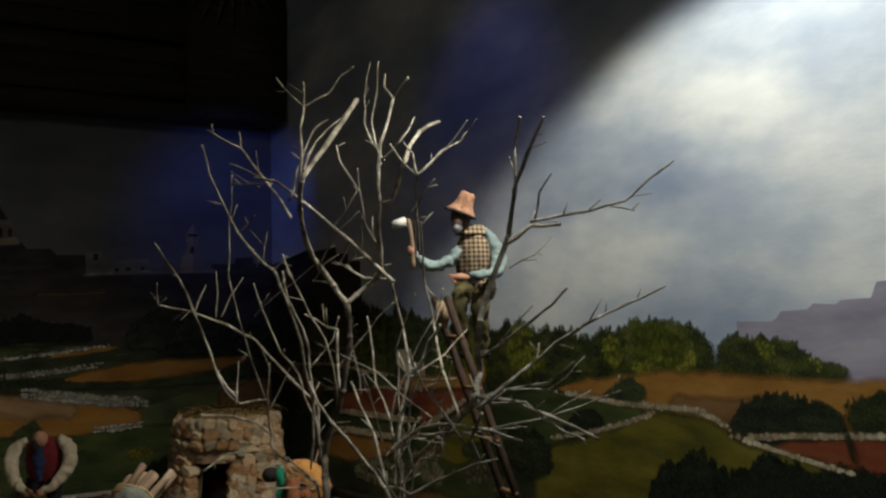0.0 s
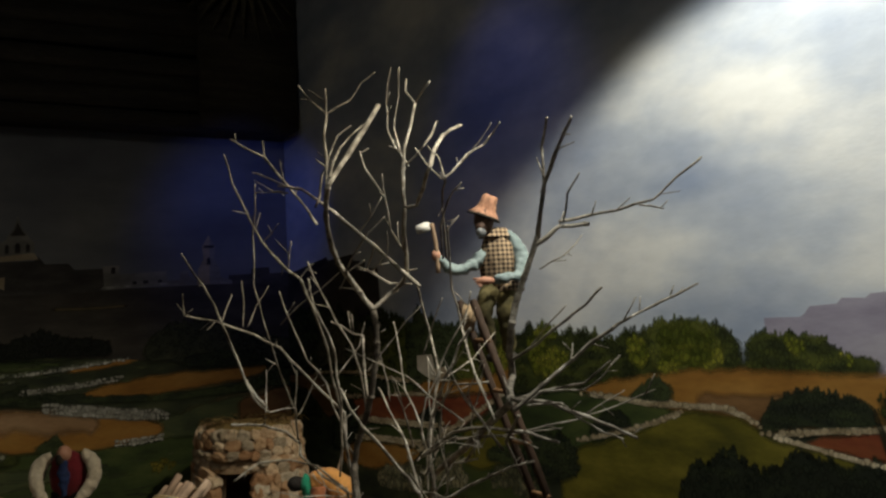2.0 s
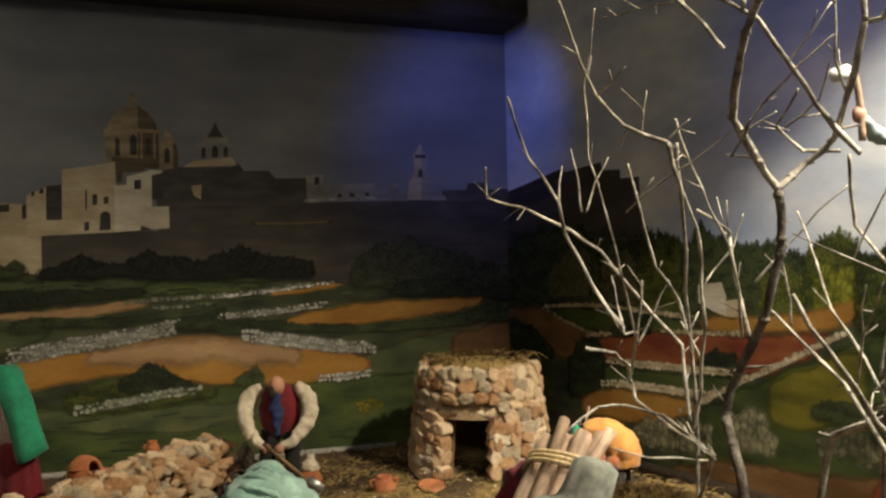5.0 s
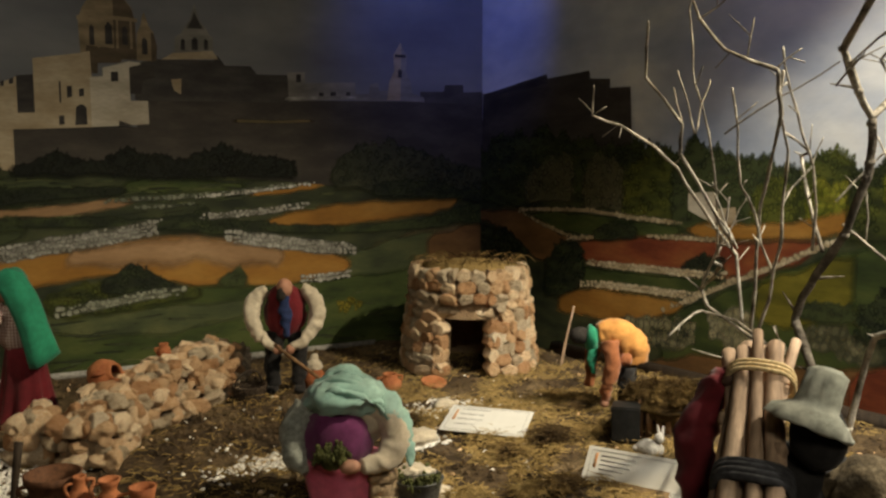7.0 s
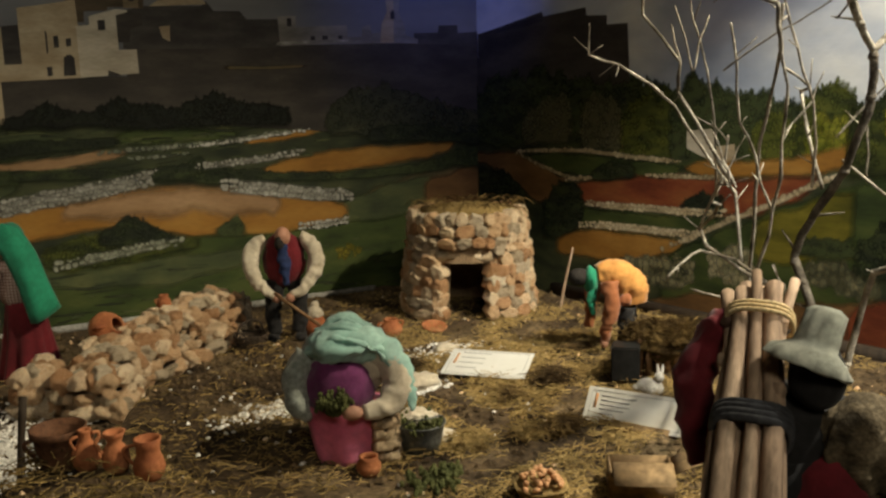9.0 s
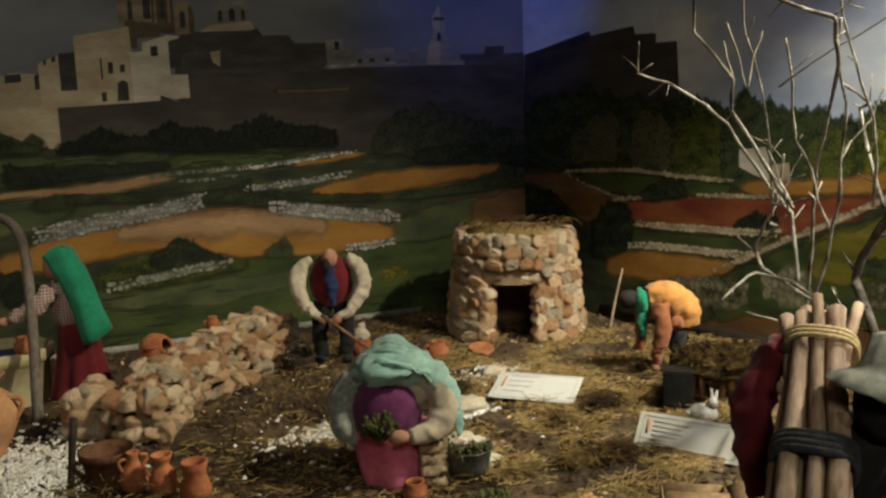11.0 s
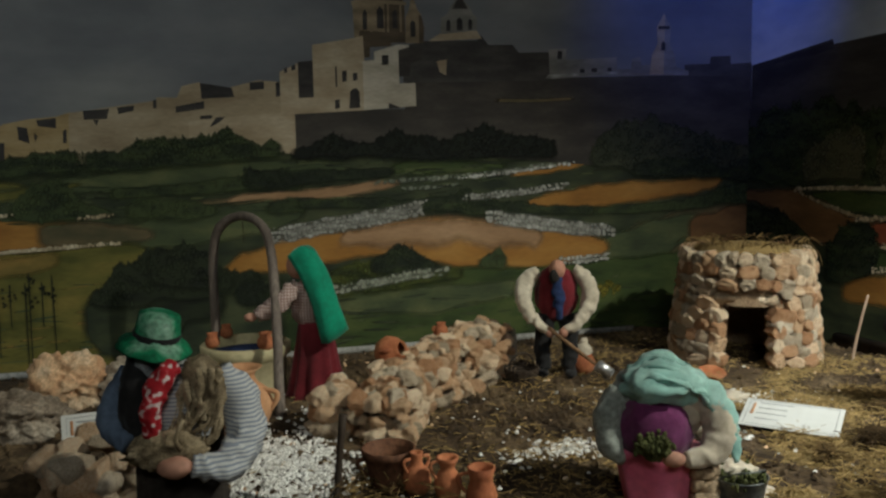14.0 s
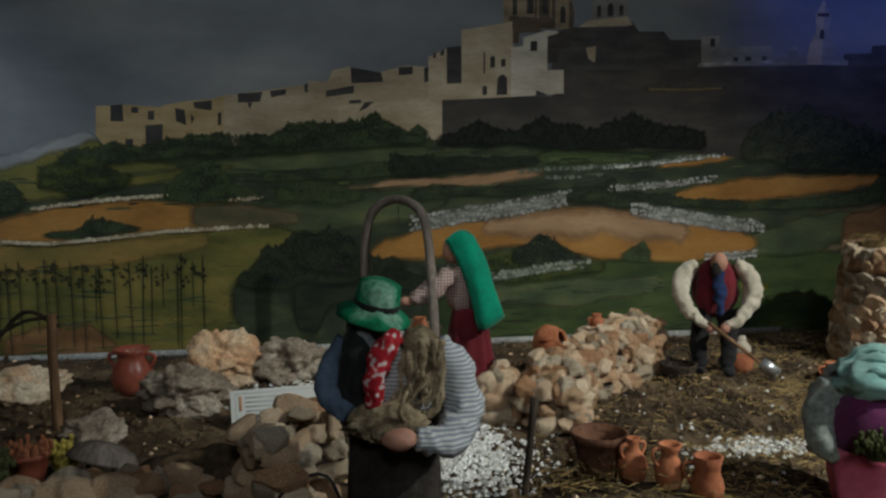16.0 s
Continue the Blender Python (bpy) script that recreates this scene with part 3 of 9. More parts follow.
def stroke(bm, side, u, z, w, h, tilt, off, r, points=8, core=0.72):
    """One dab of paint: a small rounded spot that thins out from its core to its rim."""
    cover = bm.verts.layers.float.get("cover") or bm.verts.layers.float.new("cover")
    c, s = math.cos(tilt), math.sin(tilt)
    rings = []
    for scale, value in ((core, 1.0), (1.22, 0.0)):
        ring = []
        for i in range(points):
            a = 2 * math.pi * i / points
            k = scale * r.uniform(0.88, 1.12)
            x, y = w * k * math.cos(a), h * k * math.sin(a)
            v = bm.verts.new(wall_point(side, u + x * c - y * s, z + x * s + y * c, off))
            v[cover] = value
            ring.append(v)
        rings.append(ring)
    bm.faces.new(rings[0])
    for i in range(points):
        j = (i + 1) % points
        bm.faces.new((rings[0][i], rings[1][i], rings[1][j], rings[0][j]))


def dabs(side, name, mat, line, thick, sparse=0.1):
    """A dry-stone wall painted as close rounded dabs above a line, over a thin ground of the same paint."""
    r = random.Random(len(laid) * 31 + 7)
    lift = next_coat()
    bm = bmesh.new()
    levels = max(1, round(thick / 0.013))
    tall = thick / levels
    size = max(0.0075, min(0.0105, tall * 0.75))
    cover = bm.verts.layers.float.new("cover")
    ring = None
    for u, z in line:
        now = []
        for f, c in ((-0.2, 0), (0.2, 0.85 - sparse), (0.7, 0.80 - sparse), (1.15, 0)):
            v = bm.verts.new(wall_point(side, u, z + f * thick, lift - 0.00001))
            v[cover] = c * (u not in (line[0][0], line[-1][0]))
            now.append(v)
        if ring:
            for k in range(3):
                bm.faces.new((ring[k], now[k], now[k + 1], ring[k + 1]))
        ring = now
    for (u0, z0), (u1, z1) in zip(line, line[1:]):
        count = max(2, int(math.hypot(u1 - u0, z1 - z0) / (size * 0.95)))
        for layer in range(levels):
            for i in range(count):
                if r.random() < sparse:
                    continue
                f = (i + 0.5 * (layer % 2) + r.uniform(-0.5, 0.5)) / count
                grow = r.uniform(0.40, 1.15)
                stroke(bm, side, u0 + (u1 - u0) * f, z0 + (z1 - z0) * f + tall * (layer + r.uniform(0.25, 0.75)),
                       size * grow * r.uniform(0.7, 1.2), max(0.0055, tall * 0.66) * grow * r.uniform(0.75, 1.1), r.uniform(-0.7, 0.7), lift + r.random() * 0.00003, r, 8, 0.42)
    return part(name, bm, M[mat], WALLS[side], "", False)


def bush(side, name, mat, rows, body=True):
    """A hedge or a clump of trees: a soft body under a ragged top, with upright leafy touches over it; without a body, loose touches alone."""
    r = random.Random(len(laid) * 17 + 3)
    lift, seed = next_coat(), len(laid) * 2.3
    bm = bmesh.new()
    cover = bm.verts.layers.float.new("cover")
    rows = sorted(rows)
    n = max(6, int((rows[-1][0] - rows[0][0]) / 0.006))
    ring, tops = None, []
    for i in range(n + 1):
        u = rows[0][0] + (rows[-1][0] - rows[0][0]) * i / n
        for (u0, a0, b0), (u1, a1, b1) in zip(rows, rows[1:]):
            if u0 <= u <= u1 + 1e-9:
                f = (u - u0) / max(1e-6, u1 - u0)
                a, b = a0 + (a1 - a0) * f, b0 + (b1 - b0) * f
                break
        tall = a - b
        a += tall * (0.20 * noise.noise((u * 17, seed, 1.0)) + 0.10 * noise.noise((u * 55, seed, 2.0))) + min(0.010, 0.12 * tall) * noise.noise((u * 190, seed, 3.0))
        b += tall * 0.12 * noise.noise((u * 14, seed, 4.0))
        tops.append((u, a, b))
        f, g = min(0.006, 0.22 * tall), min(0.016, 0.3 * tall)
        end = min(1.0, min(i, n - i) / 5)
        now = []
        for z, c in ((b - g, 0), (b + g, 1), (a - f, 1), (a + f, 0)):
            v = bm.verts.new(wall_point(side, u, z, lift))
            v[cover] = c * end if body else 0.0
            now.append(v)
        if ring and body:
            for k in range(3):
                bm.faces.new((ring[k], now[k], now[k + 1], ring[k + 1]))
        ring = now
    for u, a, b in tops[2:-2]:
        tall = a - b
        for _ in range((1 if tall < 0.05 else 2) + (not body)):
            f = r.random()
            size = (min(0.013, 0.14 * tall) if body else min(0.026, 0.28 * tall)) * r.uniform(0.5, 1.0)
            stroke(bm, side, u + r.uniform(-0.006, 0.006), a - size - tall * 0.8 * f, size * 0.8, size * r.uniform(0.9, 1.6), r.uniform(-0.5, 0.5), lift + 0.000003 + r.random() * 0.00002, r, 8, 0.25 if body else 0.08)
        size = min(0.018 if side == "right" else 0.011, 0.15 * tall) * r.uniform(0.3, 1.0)
        if body:
            stroke(bm, side, u, a + size * 0.2, size * 0.42, size, r.uniform(-0.45, 0.45), lift + 0.00001, r, 6, 0.4)
    return part(name, bm, M[mat], WALLS[side], "", False)


def shape(side, name, mat, outline):
    """A flat painted form with clean edges: the face of a house, a window, a dome."""
    bm = bmesh.new()
    cover = bm.verts.layers.float.new("cover")
    lift = next_coat()
    vs = [bm.verts.new(wall_point(side, u, z, lift)) for u, z in outline]
    for v in vs:
        v[cover] = 1.0
    f = bm.faces.new(vs)
    f.normal_update()
    if f.normal.dot(wall_point(side, 0, 0, 1.0)) < 0:
        f.normal_flip()
    return part(name, bm, M[mat], WALLS[side], "", False)


def scumble(side, mat, u0, u1, z0, z1, count, seed, length=(0.02, 0.07), slope=0.0):
    """Loose brushwork: thin level strokes dragged over a stretch of the fields."""
    r = random.Random(seed)
    lift = next_coat()
    bm = bmesh.new()
    for _ in range(count):
        f = r.random()
        stroke(bm, side, u0 + (u1 - u0) * f, z0 + (z1 - z0) * r.random() + slope * (f - 0.5), r.uniform(*length) / 2, r.uniform(0.0014, 0.0042), r.uniform(-0.1, 0.1) + slope, lift + r.random() * 0.00003, r)
    return part("painted_brushwork", bm, M[mat], WALLS[side], "", False)


def vines(u0, u1, z0, z1):
    """Rows of dark vine stakes with tufts of leaves, painted on the olive field."""
    r = random.Random(3)
    n = 30
    lift = next_coat()
    for i in range(n):
        bm = bmesh.new()
        bm.verts.layers.float.new("cover")
        u = u0 + (u1 - u0) * i / (n - 1) + r.uniform(-0.012, 0.012)
        low, high = z0 - 0.05 + r.uniform(0, 0.13) + 0.07 * (i % 3 == 1), z1 - 0.02 - r.uniform(0.0, 0.04) + 0.03 * i / n
        lean = r.uniform(-0.006, 0.006)
        k = 9
        for j in range(k):
            f = j / (k - 1)
            stroke(bm, "left", u + lean * f, low + (high - low) * f, 0.0022 * (0.7 + 0.4 * f), (high - low) / k * 0.8, lean * 2, lift + 0.00001 * f, r, 6)
        for _ in range(7):
            stroke(bm, "left", u + r.uniform(-0.020, 0.020), high - r.uniform(-0.008, 0.055), 0.0055, 0.006, r.uniform(-1, 1), lift + 0.00001 + r.random() * 0.00001, r, 6, 0.1)
        part("painted_vine", bm, M["vine"], wall_left, "", False)


# the long wall: plain, slopes and fields, far to near
band("left", "painted_plain", "far_green", [(-3.806, 0.525, -0.028), (-3.27, 0.536, -0.039), (-2.838, 0.549, -0.044), (-2.58, 0.611, -0.04), (-2.219, 0.643, -0.048), (-1.546, 0.66, -0.053), (-0.811, 0.687, -0.068), (-0.213, 0.708, -0.074), (0.07, 0.719, -0.113)])
band("left", "painted_far_hill", "haze_hill", [(-3.107, 0.589, 0.536), (-2.820, 0.601, 0.549), (-2.731, 0.622, 0.549), (-2.655, 0.652, 0.564), (-2.595, 0.665, 0.580), (-2.542, 0.659, 0.595)])
band("left", "painted_hill", "olive", [(-3.180, 0.567, 0.475), (-2.822, 0.562, 0.487), (-2.748, 0.583, 0.478), (-2.673, 0.611, 0.485), (-2.628, 0.624, 0.493), (-2.574, 0.646, 0.508), (-2.521, 0.624, 0.512), (-2.430, 0.582, 0.528), (-2.321, 0.569, 0.543)])
band("left", "painted_meadow", "meadow", [(-2.554, 0.535, 0.509), (-2.368, 0.563, 0.521), (-2.210, 0.588, 0.542), (-2.049, 0.607, 0.551), (-1.885, 0.622, 0.557), (-1.717, 0.628, 0.573), (-1.545, 0.623, 0.579), (-1.405, 0.613, 0.585)])
band("left", "painted_field", "olive", [(-2.546, 0.533, 0.519), (-2.462, 0.542, 0.523), (-2.368, 0.555, 0.532), (-2.289, 0.564, 0.548), (-2.178, 0.576, 0.565)])
band("left", "painted_meadow", "meadow", [(-1.135, 0.638, 0.617), (-1.024, 0.648, 0.608), (-0.909, 0.672, 0.611), (-0.791, 0.688, 0.628), (-0.670, 0.696, 0.643), (-0.587, 0.697, 0.655)])
band("left", "painted_meadow", "green", [(-1.297, 0.613, 0.578), (-1.173, 0.625, 0.576), (-1.026, 0.608, 0.576), (-0.892, 0.603, 0.581)])
band("left", "painted_field", "dun", [(-1.911, 0.504, 0.480), (-1.819, 0.515, 0.476), (-1.718, 0.522, 0.484), (-1.563, 0.532, 0.494), (-1.440, 0.539, 0.507), (-1.307, 0.549, 0.526)])
band("left", "painted_field", "tan", [(-1.803, 0.510, 0.500), (-1.717, 0.528, 0.498), (-1.589, 0.534, 0.504), (-1.456, 0.541, 0.510), (-1.335, 0.557, 0.529), (-1.247, 0.561, 0.540)])
band("left", "painted_field", "orange", [(-0.894, 0.573, 0.558), (-0.795, 0.591, 0.565), (-0.693, 0.600, 0.579), (-0.611, 0.602, 0.591)])
band("left", "painted_field", "orange", [(-0.849, 0.479, 0.462), (-0.718, 0.504, 0.453), (-0.573, 0.521, 0.456), (-0.422, 0.528, 0.467), (-0.244, 0.535, 0.483), (-0.151, 0.547, 0.502), (-0.093, 0.544, 0.520)])
band("left", "painted_meadow", "meadow", [(-2.166, 0.443, 0.391), (-2.053, 0.449, 0.379), (-1.954, 0.486, 0.374), (-1.820, 0.496, 0.388), (-1.684, 0.502, 0.407), (-1.545, 0.490, 0.446)])
band("left", "painted_field", "dun", [(-0.537, 0.338, 0.259), (-0.406, 0.390, 0.236), (-0.248, 0.426, 0.227), (-0.108, 0.451, 0.236), (-0.008, 0.466, 0.249), (0.036, 0.467, 0.245)])
band("left", "painted_field", "meadow", [(-0.601, 0.331, 0.276), (-0.494, 0.358, 0.255), (-0.361, 0.397, 0.257), (-0.247, 0.414, 0.309), (-0.178, 0.414, 0.344)])
band("left", "painted_field", "orange_dun", [(-0.248, 0.390, 0.268), (-0.156, 0.408, 0.260), (-0.061, 0.440, 0.274), (-0.008, 0.453, 0.291), (0.041, 0.455, 0.287)])
band("left", "painted_field", "orange", [(-1.819, 0.301, 0.266), (-1.739, 0.346, 0.287), (-1.617, 0.387, 0.290), (-1.501, 0.396, 0.311), (-1.381, 0.408, 0.325), (-1.257, 0.428, 0.329), (-1.149, 0.433, 0.295), (-1.057, 0.427, 0.272), (-0.962, 0.417, 0.272), (-0.884, 0.406, 0.265), (-0.765, 0.385, 0.255), (-0.642, 0.357, 0.271), (-0.526, 0.325, 0.297)])
band("left", "painted_field", "tan", [(-1.465, 0.395, 0.364), (-1.345, 0.411, 0.354), (-1.220, 0.427, 0.359), (-1.074, 0.425, 0.355), (-0.922, 0.407, 0.340), (-0.764, 0.377, 0.331)], 2.2)
band("left", "painted_meadow", "green", [(-1.927, 0.251, 0.084), (-1.711, 0.254, 0.057), (-1.498, 0.234, 0.031), (-1.360, 0.247, 0.014), (-1.162, 0.262, -0.011), (-0.992, 0.266, -0.032), (-0.855, 0.254, -0.049), (-0.692, 0.259, -0.070), (-0.479, 0.269, -0.056), (-0.254, 0.284, -0.062), (-0.114, 0.257, -0.057)])
band("left", "painted_meadow", "meadow", [(-1.707, 0.229, 0.178), (-1.561, 0.228, 0.162), (-1.357, 0.215, 0.140), (-1.160, 0.211, 0.128), (-0.989, 0.213, 0.157), (-0.851, 0.220, 0.172)])
band("left", "painted_field", "orange", [(-3.258, 0.412, 0.368), (-2.830, 0.414, 0.365), (-2.755, 0.440, 0.359), (-2.680, 0.460, 0.357), (-2.528, 0.471, 0.375), (-2.372, 0.474, 0.386), (-2.262, 0.463, 0.392), (-2.150, 0.450, 0.394), (-2.077, 0.426, 0.402)])
band("left", "painted_field", "dun", [(-2.325, 0.462, 0.393), (-2.214, 0.457, 0.395), (-2.118, 0.449, 0.396), (-1.987, 0.431, 0.404)])
band("left", "painted_field", "olive", [(-3.343, 0.358, 0.004), (-2.842, 0.351, -0.011), (-2.692, 0.344, -0.018), (-2.538, 0.364, -0.025), (-2.381, 0.378, -0.023), (-2.221, 0.388, -0.022), (-2.091, 0.393, -0.011), (-1.958, 0.360, 0.001), (-1.874, 0.308, 0.015)])
band("left", "painted_field", "ochre_olive", [(-3.333, 0.354, 0.278), (-2.834, 0.349, 0.277), (-2.685, 0.348, 0.283), (-2.532, 0.358, 0.293), (-2.375, 0.368, 0.315), (-2.248, 0.375, 0.339)])
band("left", "painted_field", "orange_dun", [(-2.849, 0.087, 0.006), (-2.727, 0.115, 0.004), (-2.620, 0.120, 0.004), (-2.513, 0.057, 0.007)])
for n, (side, mat, u0, u1, z0, z1, count, long, slope) in enumerate((
        ("left", "far_green", -1.7, 0.0, 0.56, 0.68, 90, (0.03, 0.12), 0.02), ("left", "meadow", -1.6, -0.1, 0.55, 0.66, 40, (0.02, 0.09), 0.02),
        ("left", "hedge", -2.8, -0.9, 0.47, 0.58, 60, (0.03, 0.12), 0.04), ("left", "meadow", -2.8, -0.6, 0.46, 0.58, 50, (0.02, 0.09), 0.04),
        ("left", "far_green", -1.8, -0.3, 0.02, 0.20, 60, (0.03, 0.12), 0.0), ("left", "meadow", -1.8, -0.3, 0.02, 0.22, 40, (0.02, 0.08), 0.0),
        ("left", "ochre_olive", -3.3, -2.05, 0.03, 0.36, 40, (0.03, 0.12), 0.01), ("left", "meadow", -3.3, -2.05, 0.03, 0.30, 50, (0.03, 0.12), 0.01))):
    scumble(side, mat, u0, u1, z0, z1, count, n + 40, long, slope)
# hedges and groves on the long wall
bush("left", "painted_hedge", "hedge", [(-2.911, 0.537, 0.453), (-2.853, 0.549, 0.446), (-2.788, 0.518, 0.448), (-2.751, 0.486, 0.461)])
bush("left", "painted_hedge", "hedge", [(-2.667, 0.529, 0.493), (-2.599, 0.561, 0.484), (-2.546, 0.557, 0.503), (-2.515, 0.535, 0.522)])
bush("left", "painted_hedge", "hedge", [(-2.394, 0.498, 0.472), (-2.323, 0.553, 0.463), (-2.267, 0.583, 0.461), (-2.220, 0.562, 0.461), (-2.180, 0.513, 0.477), (-2.100, 0.486, 0.476)])
bush("left", "painted_hedge", "hedge", [(-2.123, 0.553, 0.525), (-1.885, 0.567, 0.529), (-1.717, 0.583, 0.539), (-1.545, 0.576, 0.538)])
bush("left", "painted_hedge", "hedge", [(-2.084, 0.509, 0.462), (-2.002, 0.520, 0.465), (-1.903, 0.510, 0.457), (-1.803, 0.493, 0.469)])
bush("left", "painted_hedge", "hedge", [(-1.684, 0.485, 0.468), (-1.641, 0.508, 0.464), (-1.580, 0.511, 0.470), (-1.537, 0.490, 0.473)])
bush("left", "painted_hedge", "hedge", [(-2.726, 0.384, 0.373), (-2.636, 0.392, 0.364), (-2.582, 0.423, 0.363), (-2.521, 0.413, 0.377), (-2.444, 0.398, 0.387)])
band("left", "painted_shade", "far_green", [(-2.221, 0.223, 0.131), (-2.141, 0.229, 0.060), (-2.060, 0.236, -0.012), (-1.959, 0.242, -0.017), (-1.858, 0.246, -0.003), (-1.755, 0.271, 0.010), (-1.616, 0.267, 0.022)], 1.5)
band("left", "painted_shade", "grove", [(-2.045, 0.228, 0.15), (-2.00, 0.235, 0.08), (-1.965, 0.234, 0.07), (-1.915, 0.224, 0.15), (-1.84, 0.222, 0.16), (-1.79, 0.238, 0.18)], 1.5)
bush("left", "painted_hedge", "grove", [(-2.201, 0.238, 0.218), (-2.155, 0.274, 0.210), (-2.118, 0.320, 0.209), (-2.056, 0.345, 0.207), (-2.009, 0.373, 0.209), (-1.923, 0.370, 0.215), (-1.856, 0.341, 0.222), (-1.788, 0.297, 0.220), (-1.685, 0.283, 0.217)])
bush("left", "painted_hedge", "leafy", [(-1.525, 0.263, 0.218), (-1.440, 0.294, 0.199), (-1.335, 0.299, 0.206), (-1.192, 0.287, 0.223), (-1.043, 0.263, 0.234)])
bush("left", "painted_hedge", "hedge", [(-1.368, 0.302, 0.274), (-1.329, 0.324, 0.263), (-1.288, 0.342, 0.260), (-1.240, 0.346, 0.263), (-1.190, 0.316, 0.265), (-1.126, 0.282, 0.263)])
bush("left", "painted_hedge", "hedge", [(-1.013, 0.287, 0.268), (-0.965, 0.309, 0.264), (-0.929, 0.332, 0.261), (-0.891, 0.280, 0.262)])
bush("left", "painted_hedge", "lime", [(-0.595, 0.181, 0.153), (-0.546, 0.198, 0.148), (-0.487, 0.183, 0.159)], False)
bush("left", "painted_hedge", "hedge", [(-1.744, 0.603, 0.543), (-1.618, 0.597, 0.543), (-1.503, 0.596, 0.554), (-1.385, 0.594, 0.565), (-1.263, 0.597, 0.571)])
bush("left", "painted_hedge", "hedge", [(-1.591, 0.507, 0.480), (-1.390, 0.506, 0.474), (-1.251, 0.497, 0.465), (-1.106, 0.503, 0.453), (-1.032, 0.517, 0.440), (-0.956, 0.487, 0.432), (-0.760, 0.461, 0.431), (-0.575, 0.458, 0.423)])
bush("left", "painted_hedge", "hedge", [(-0.596, 0.451, 0.424), (-0.358, 0.457, 0.425), (-0.176, 0.475, 0.434), (-0.082, 0.511, 0.445), (-0.001, 0.515, 0.441), (0.043, 0.513, 0.438)])
bush("left", "painted_hedge", "grove", [(-2.033, 0.359, 0.287), (-1.960, 0.369, 0.255), (-1.886, 0.363, 0.248), (-1.820, 0.308, 0.241), (-1.767, 0.261, 0.242)])
bush("left", "painted_hedge", "hedge", [(-1.785, 0.237, 0.203), (-1.745, 0.258, 0.190), (-1.674, 0.251, 0.183), (-1.610, 0.219, 0.185)])
# the bastion and the shaded half of the hill town
shape("left", "painted_rampart", "bastion", [(-1.229, 0.866), (-0.975, 0.871), (-0.517, 0.882), (0.007, 0.895), (0.001, 0.591), (-0.590, 0.590), (-1.242, 0.650)])
shape("left", "painted_rampart", "bastion_dark", [(-0.596, 0.879), (0.007, 0.893), (0.001, 0.591), (-0.590, 0.601)])
shape("left", "painted_rampart", "bastion", [(-1.581, 0.775), (-1.220, 0.779), (-1.221, 0.638), (-1.590, 0.643)])
shape("left", "painted_house", "town_shade", [(-1.232, 0.972), (-1.169, 0.988), (-0.997, 0.993), (-0.983, 1.009), (-0.958, 0.977), (-0.952, 0.864), (-1.238, 0.860)])
shape("left", "painted_house", "town_shade", [(-0.966, 0.979), (-0.878, 0.981), (-0.856, 0.956), (-0.735, 0.959), (-0.729, 0.869), (-0.956, 0.864)])
shape("left", "painted_house", "town_grey", [(-0.754, 0.967), (-0.692, 0.971), (-0.694, 0.935), (-0.513, 0.945), (-0.510, 0.890), (-0.750, 0.873)])
shape("left", "painted_house", "town_grey", [(-0.516, 0.905), (-0.448, 0.909), (-0.447, 0.943), (-0.426, 0.947), (-0.420, 0.908), (-0.256, 0.908), (-0.234, 0.888), (-0.517, 0.886)])
shape("left", "painted_house", "town_shade", [(-0.260, 0.923), (-0.165, 0.927), (-0.160, 0.951), (-0.084, 0.955), (-0.082, 0.927), (0.002, 0.933), (0.002, 0.887), (-0.261, 0.884)])
shape("left", "painted_roof", "white_dab", [(-0.764, 0.875), (-0.758, 0.886), (-0.661, 0.893), (-0.510, 0.897), (-0.510, 0.890), (-0.662, 0.883)])
shape("left", "painted_window", "town_dark", [(-0.644, 0.906), (-0.628, 0.906), (-0.628, 0.894), (-0.645, 0.894)])
shape("left", "painted_window", "town_dark", [(-0.603, 0.909), (-0.583, 0.909), (-0.583, 0.896), (-0.604, 0.896)])
shape("left", "painted_window", "town_dark", [(-0.545, 0.911), (-0.531, 0.911), (-0.531, 0.899), (-0.546, 0.899)])
shape("left", "painted_window", "town_dark", [(-0.723, 0.963), (-0.707, 0.963), (-0.708, 0.937), (-0.724, 0.937)])
shape("left", "painted_window", "town_pale", [(-1.130, 0.927), (-1.097, 0.932), (-1.100, 0.883), (-1.121, 0.894)])
shape("left", "painted_window", "town_grey", [(-1.229, 0.955), (-1.198, 0.958), (-1.199, 0.934), (-1.231, 0.932)])
shape("left", "painted_window", "town_dark", [(-1.219, 0.950), (-1.207, 0.951), (-1.207, 0.939), (-1.220, 0.938)])
band("left", "painted_ledge", "dun", [(-0.949, 0.810, 0.799), (-0.824, 0.809, 0.798), (-0.654, 0.814, 0.805)], 0.5)
# domes, bell tower and the sunlit houses
shape("left", "painted_dome", "town_brown", [(-1.387, 0.979), (-1.391, 1.092), (-1.380, 1.124), (-1.363, 1.151), (-1.338, 1.173), (-1.318, 1.186), (-1.318, 1.210), (-1.308, 1.230), (-1.297, 1.211), (-1.294, 1.185), (-1.263, 1.165), (-1.240, 1.137), (-1.230, 1.097), (-1.227, 0.982)])
shape("left", "painted_dome", "dome_shade", [(-1.293, 0.981), (-1.292, 1.181), (-1.263, 1.163), (-1.240, 1.135), (-1.230, 1.095), (-1.227, 0.982)])
shape("left", "painted_house", "dome_shade", [(-1.372, 1.017), (-1.227, 1.010), (-1.227, 0.987), (-1.273, 0.981), (-1.275, 0.971), (-1.340, 0.967), (-1.342, 0.936), (-1.372, 0.936)])
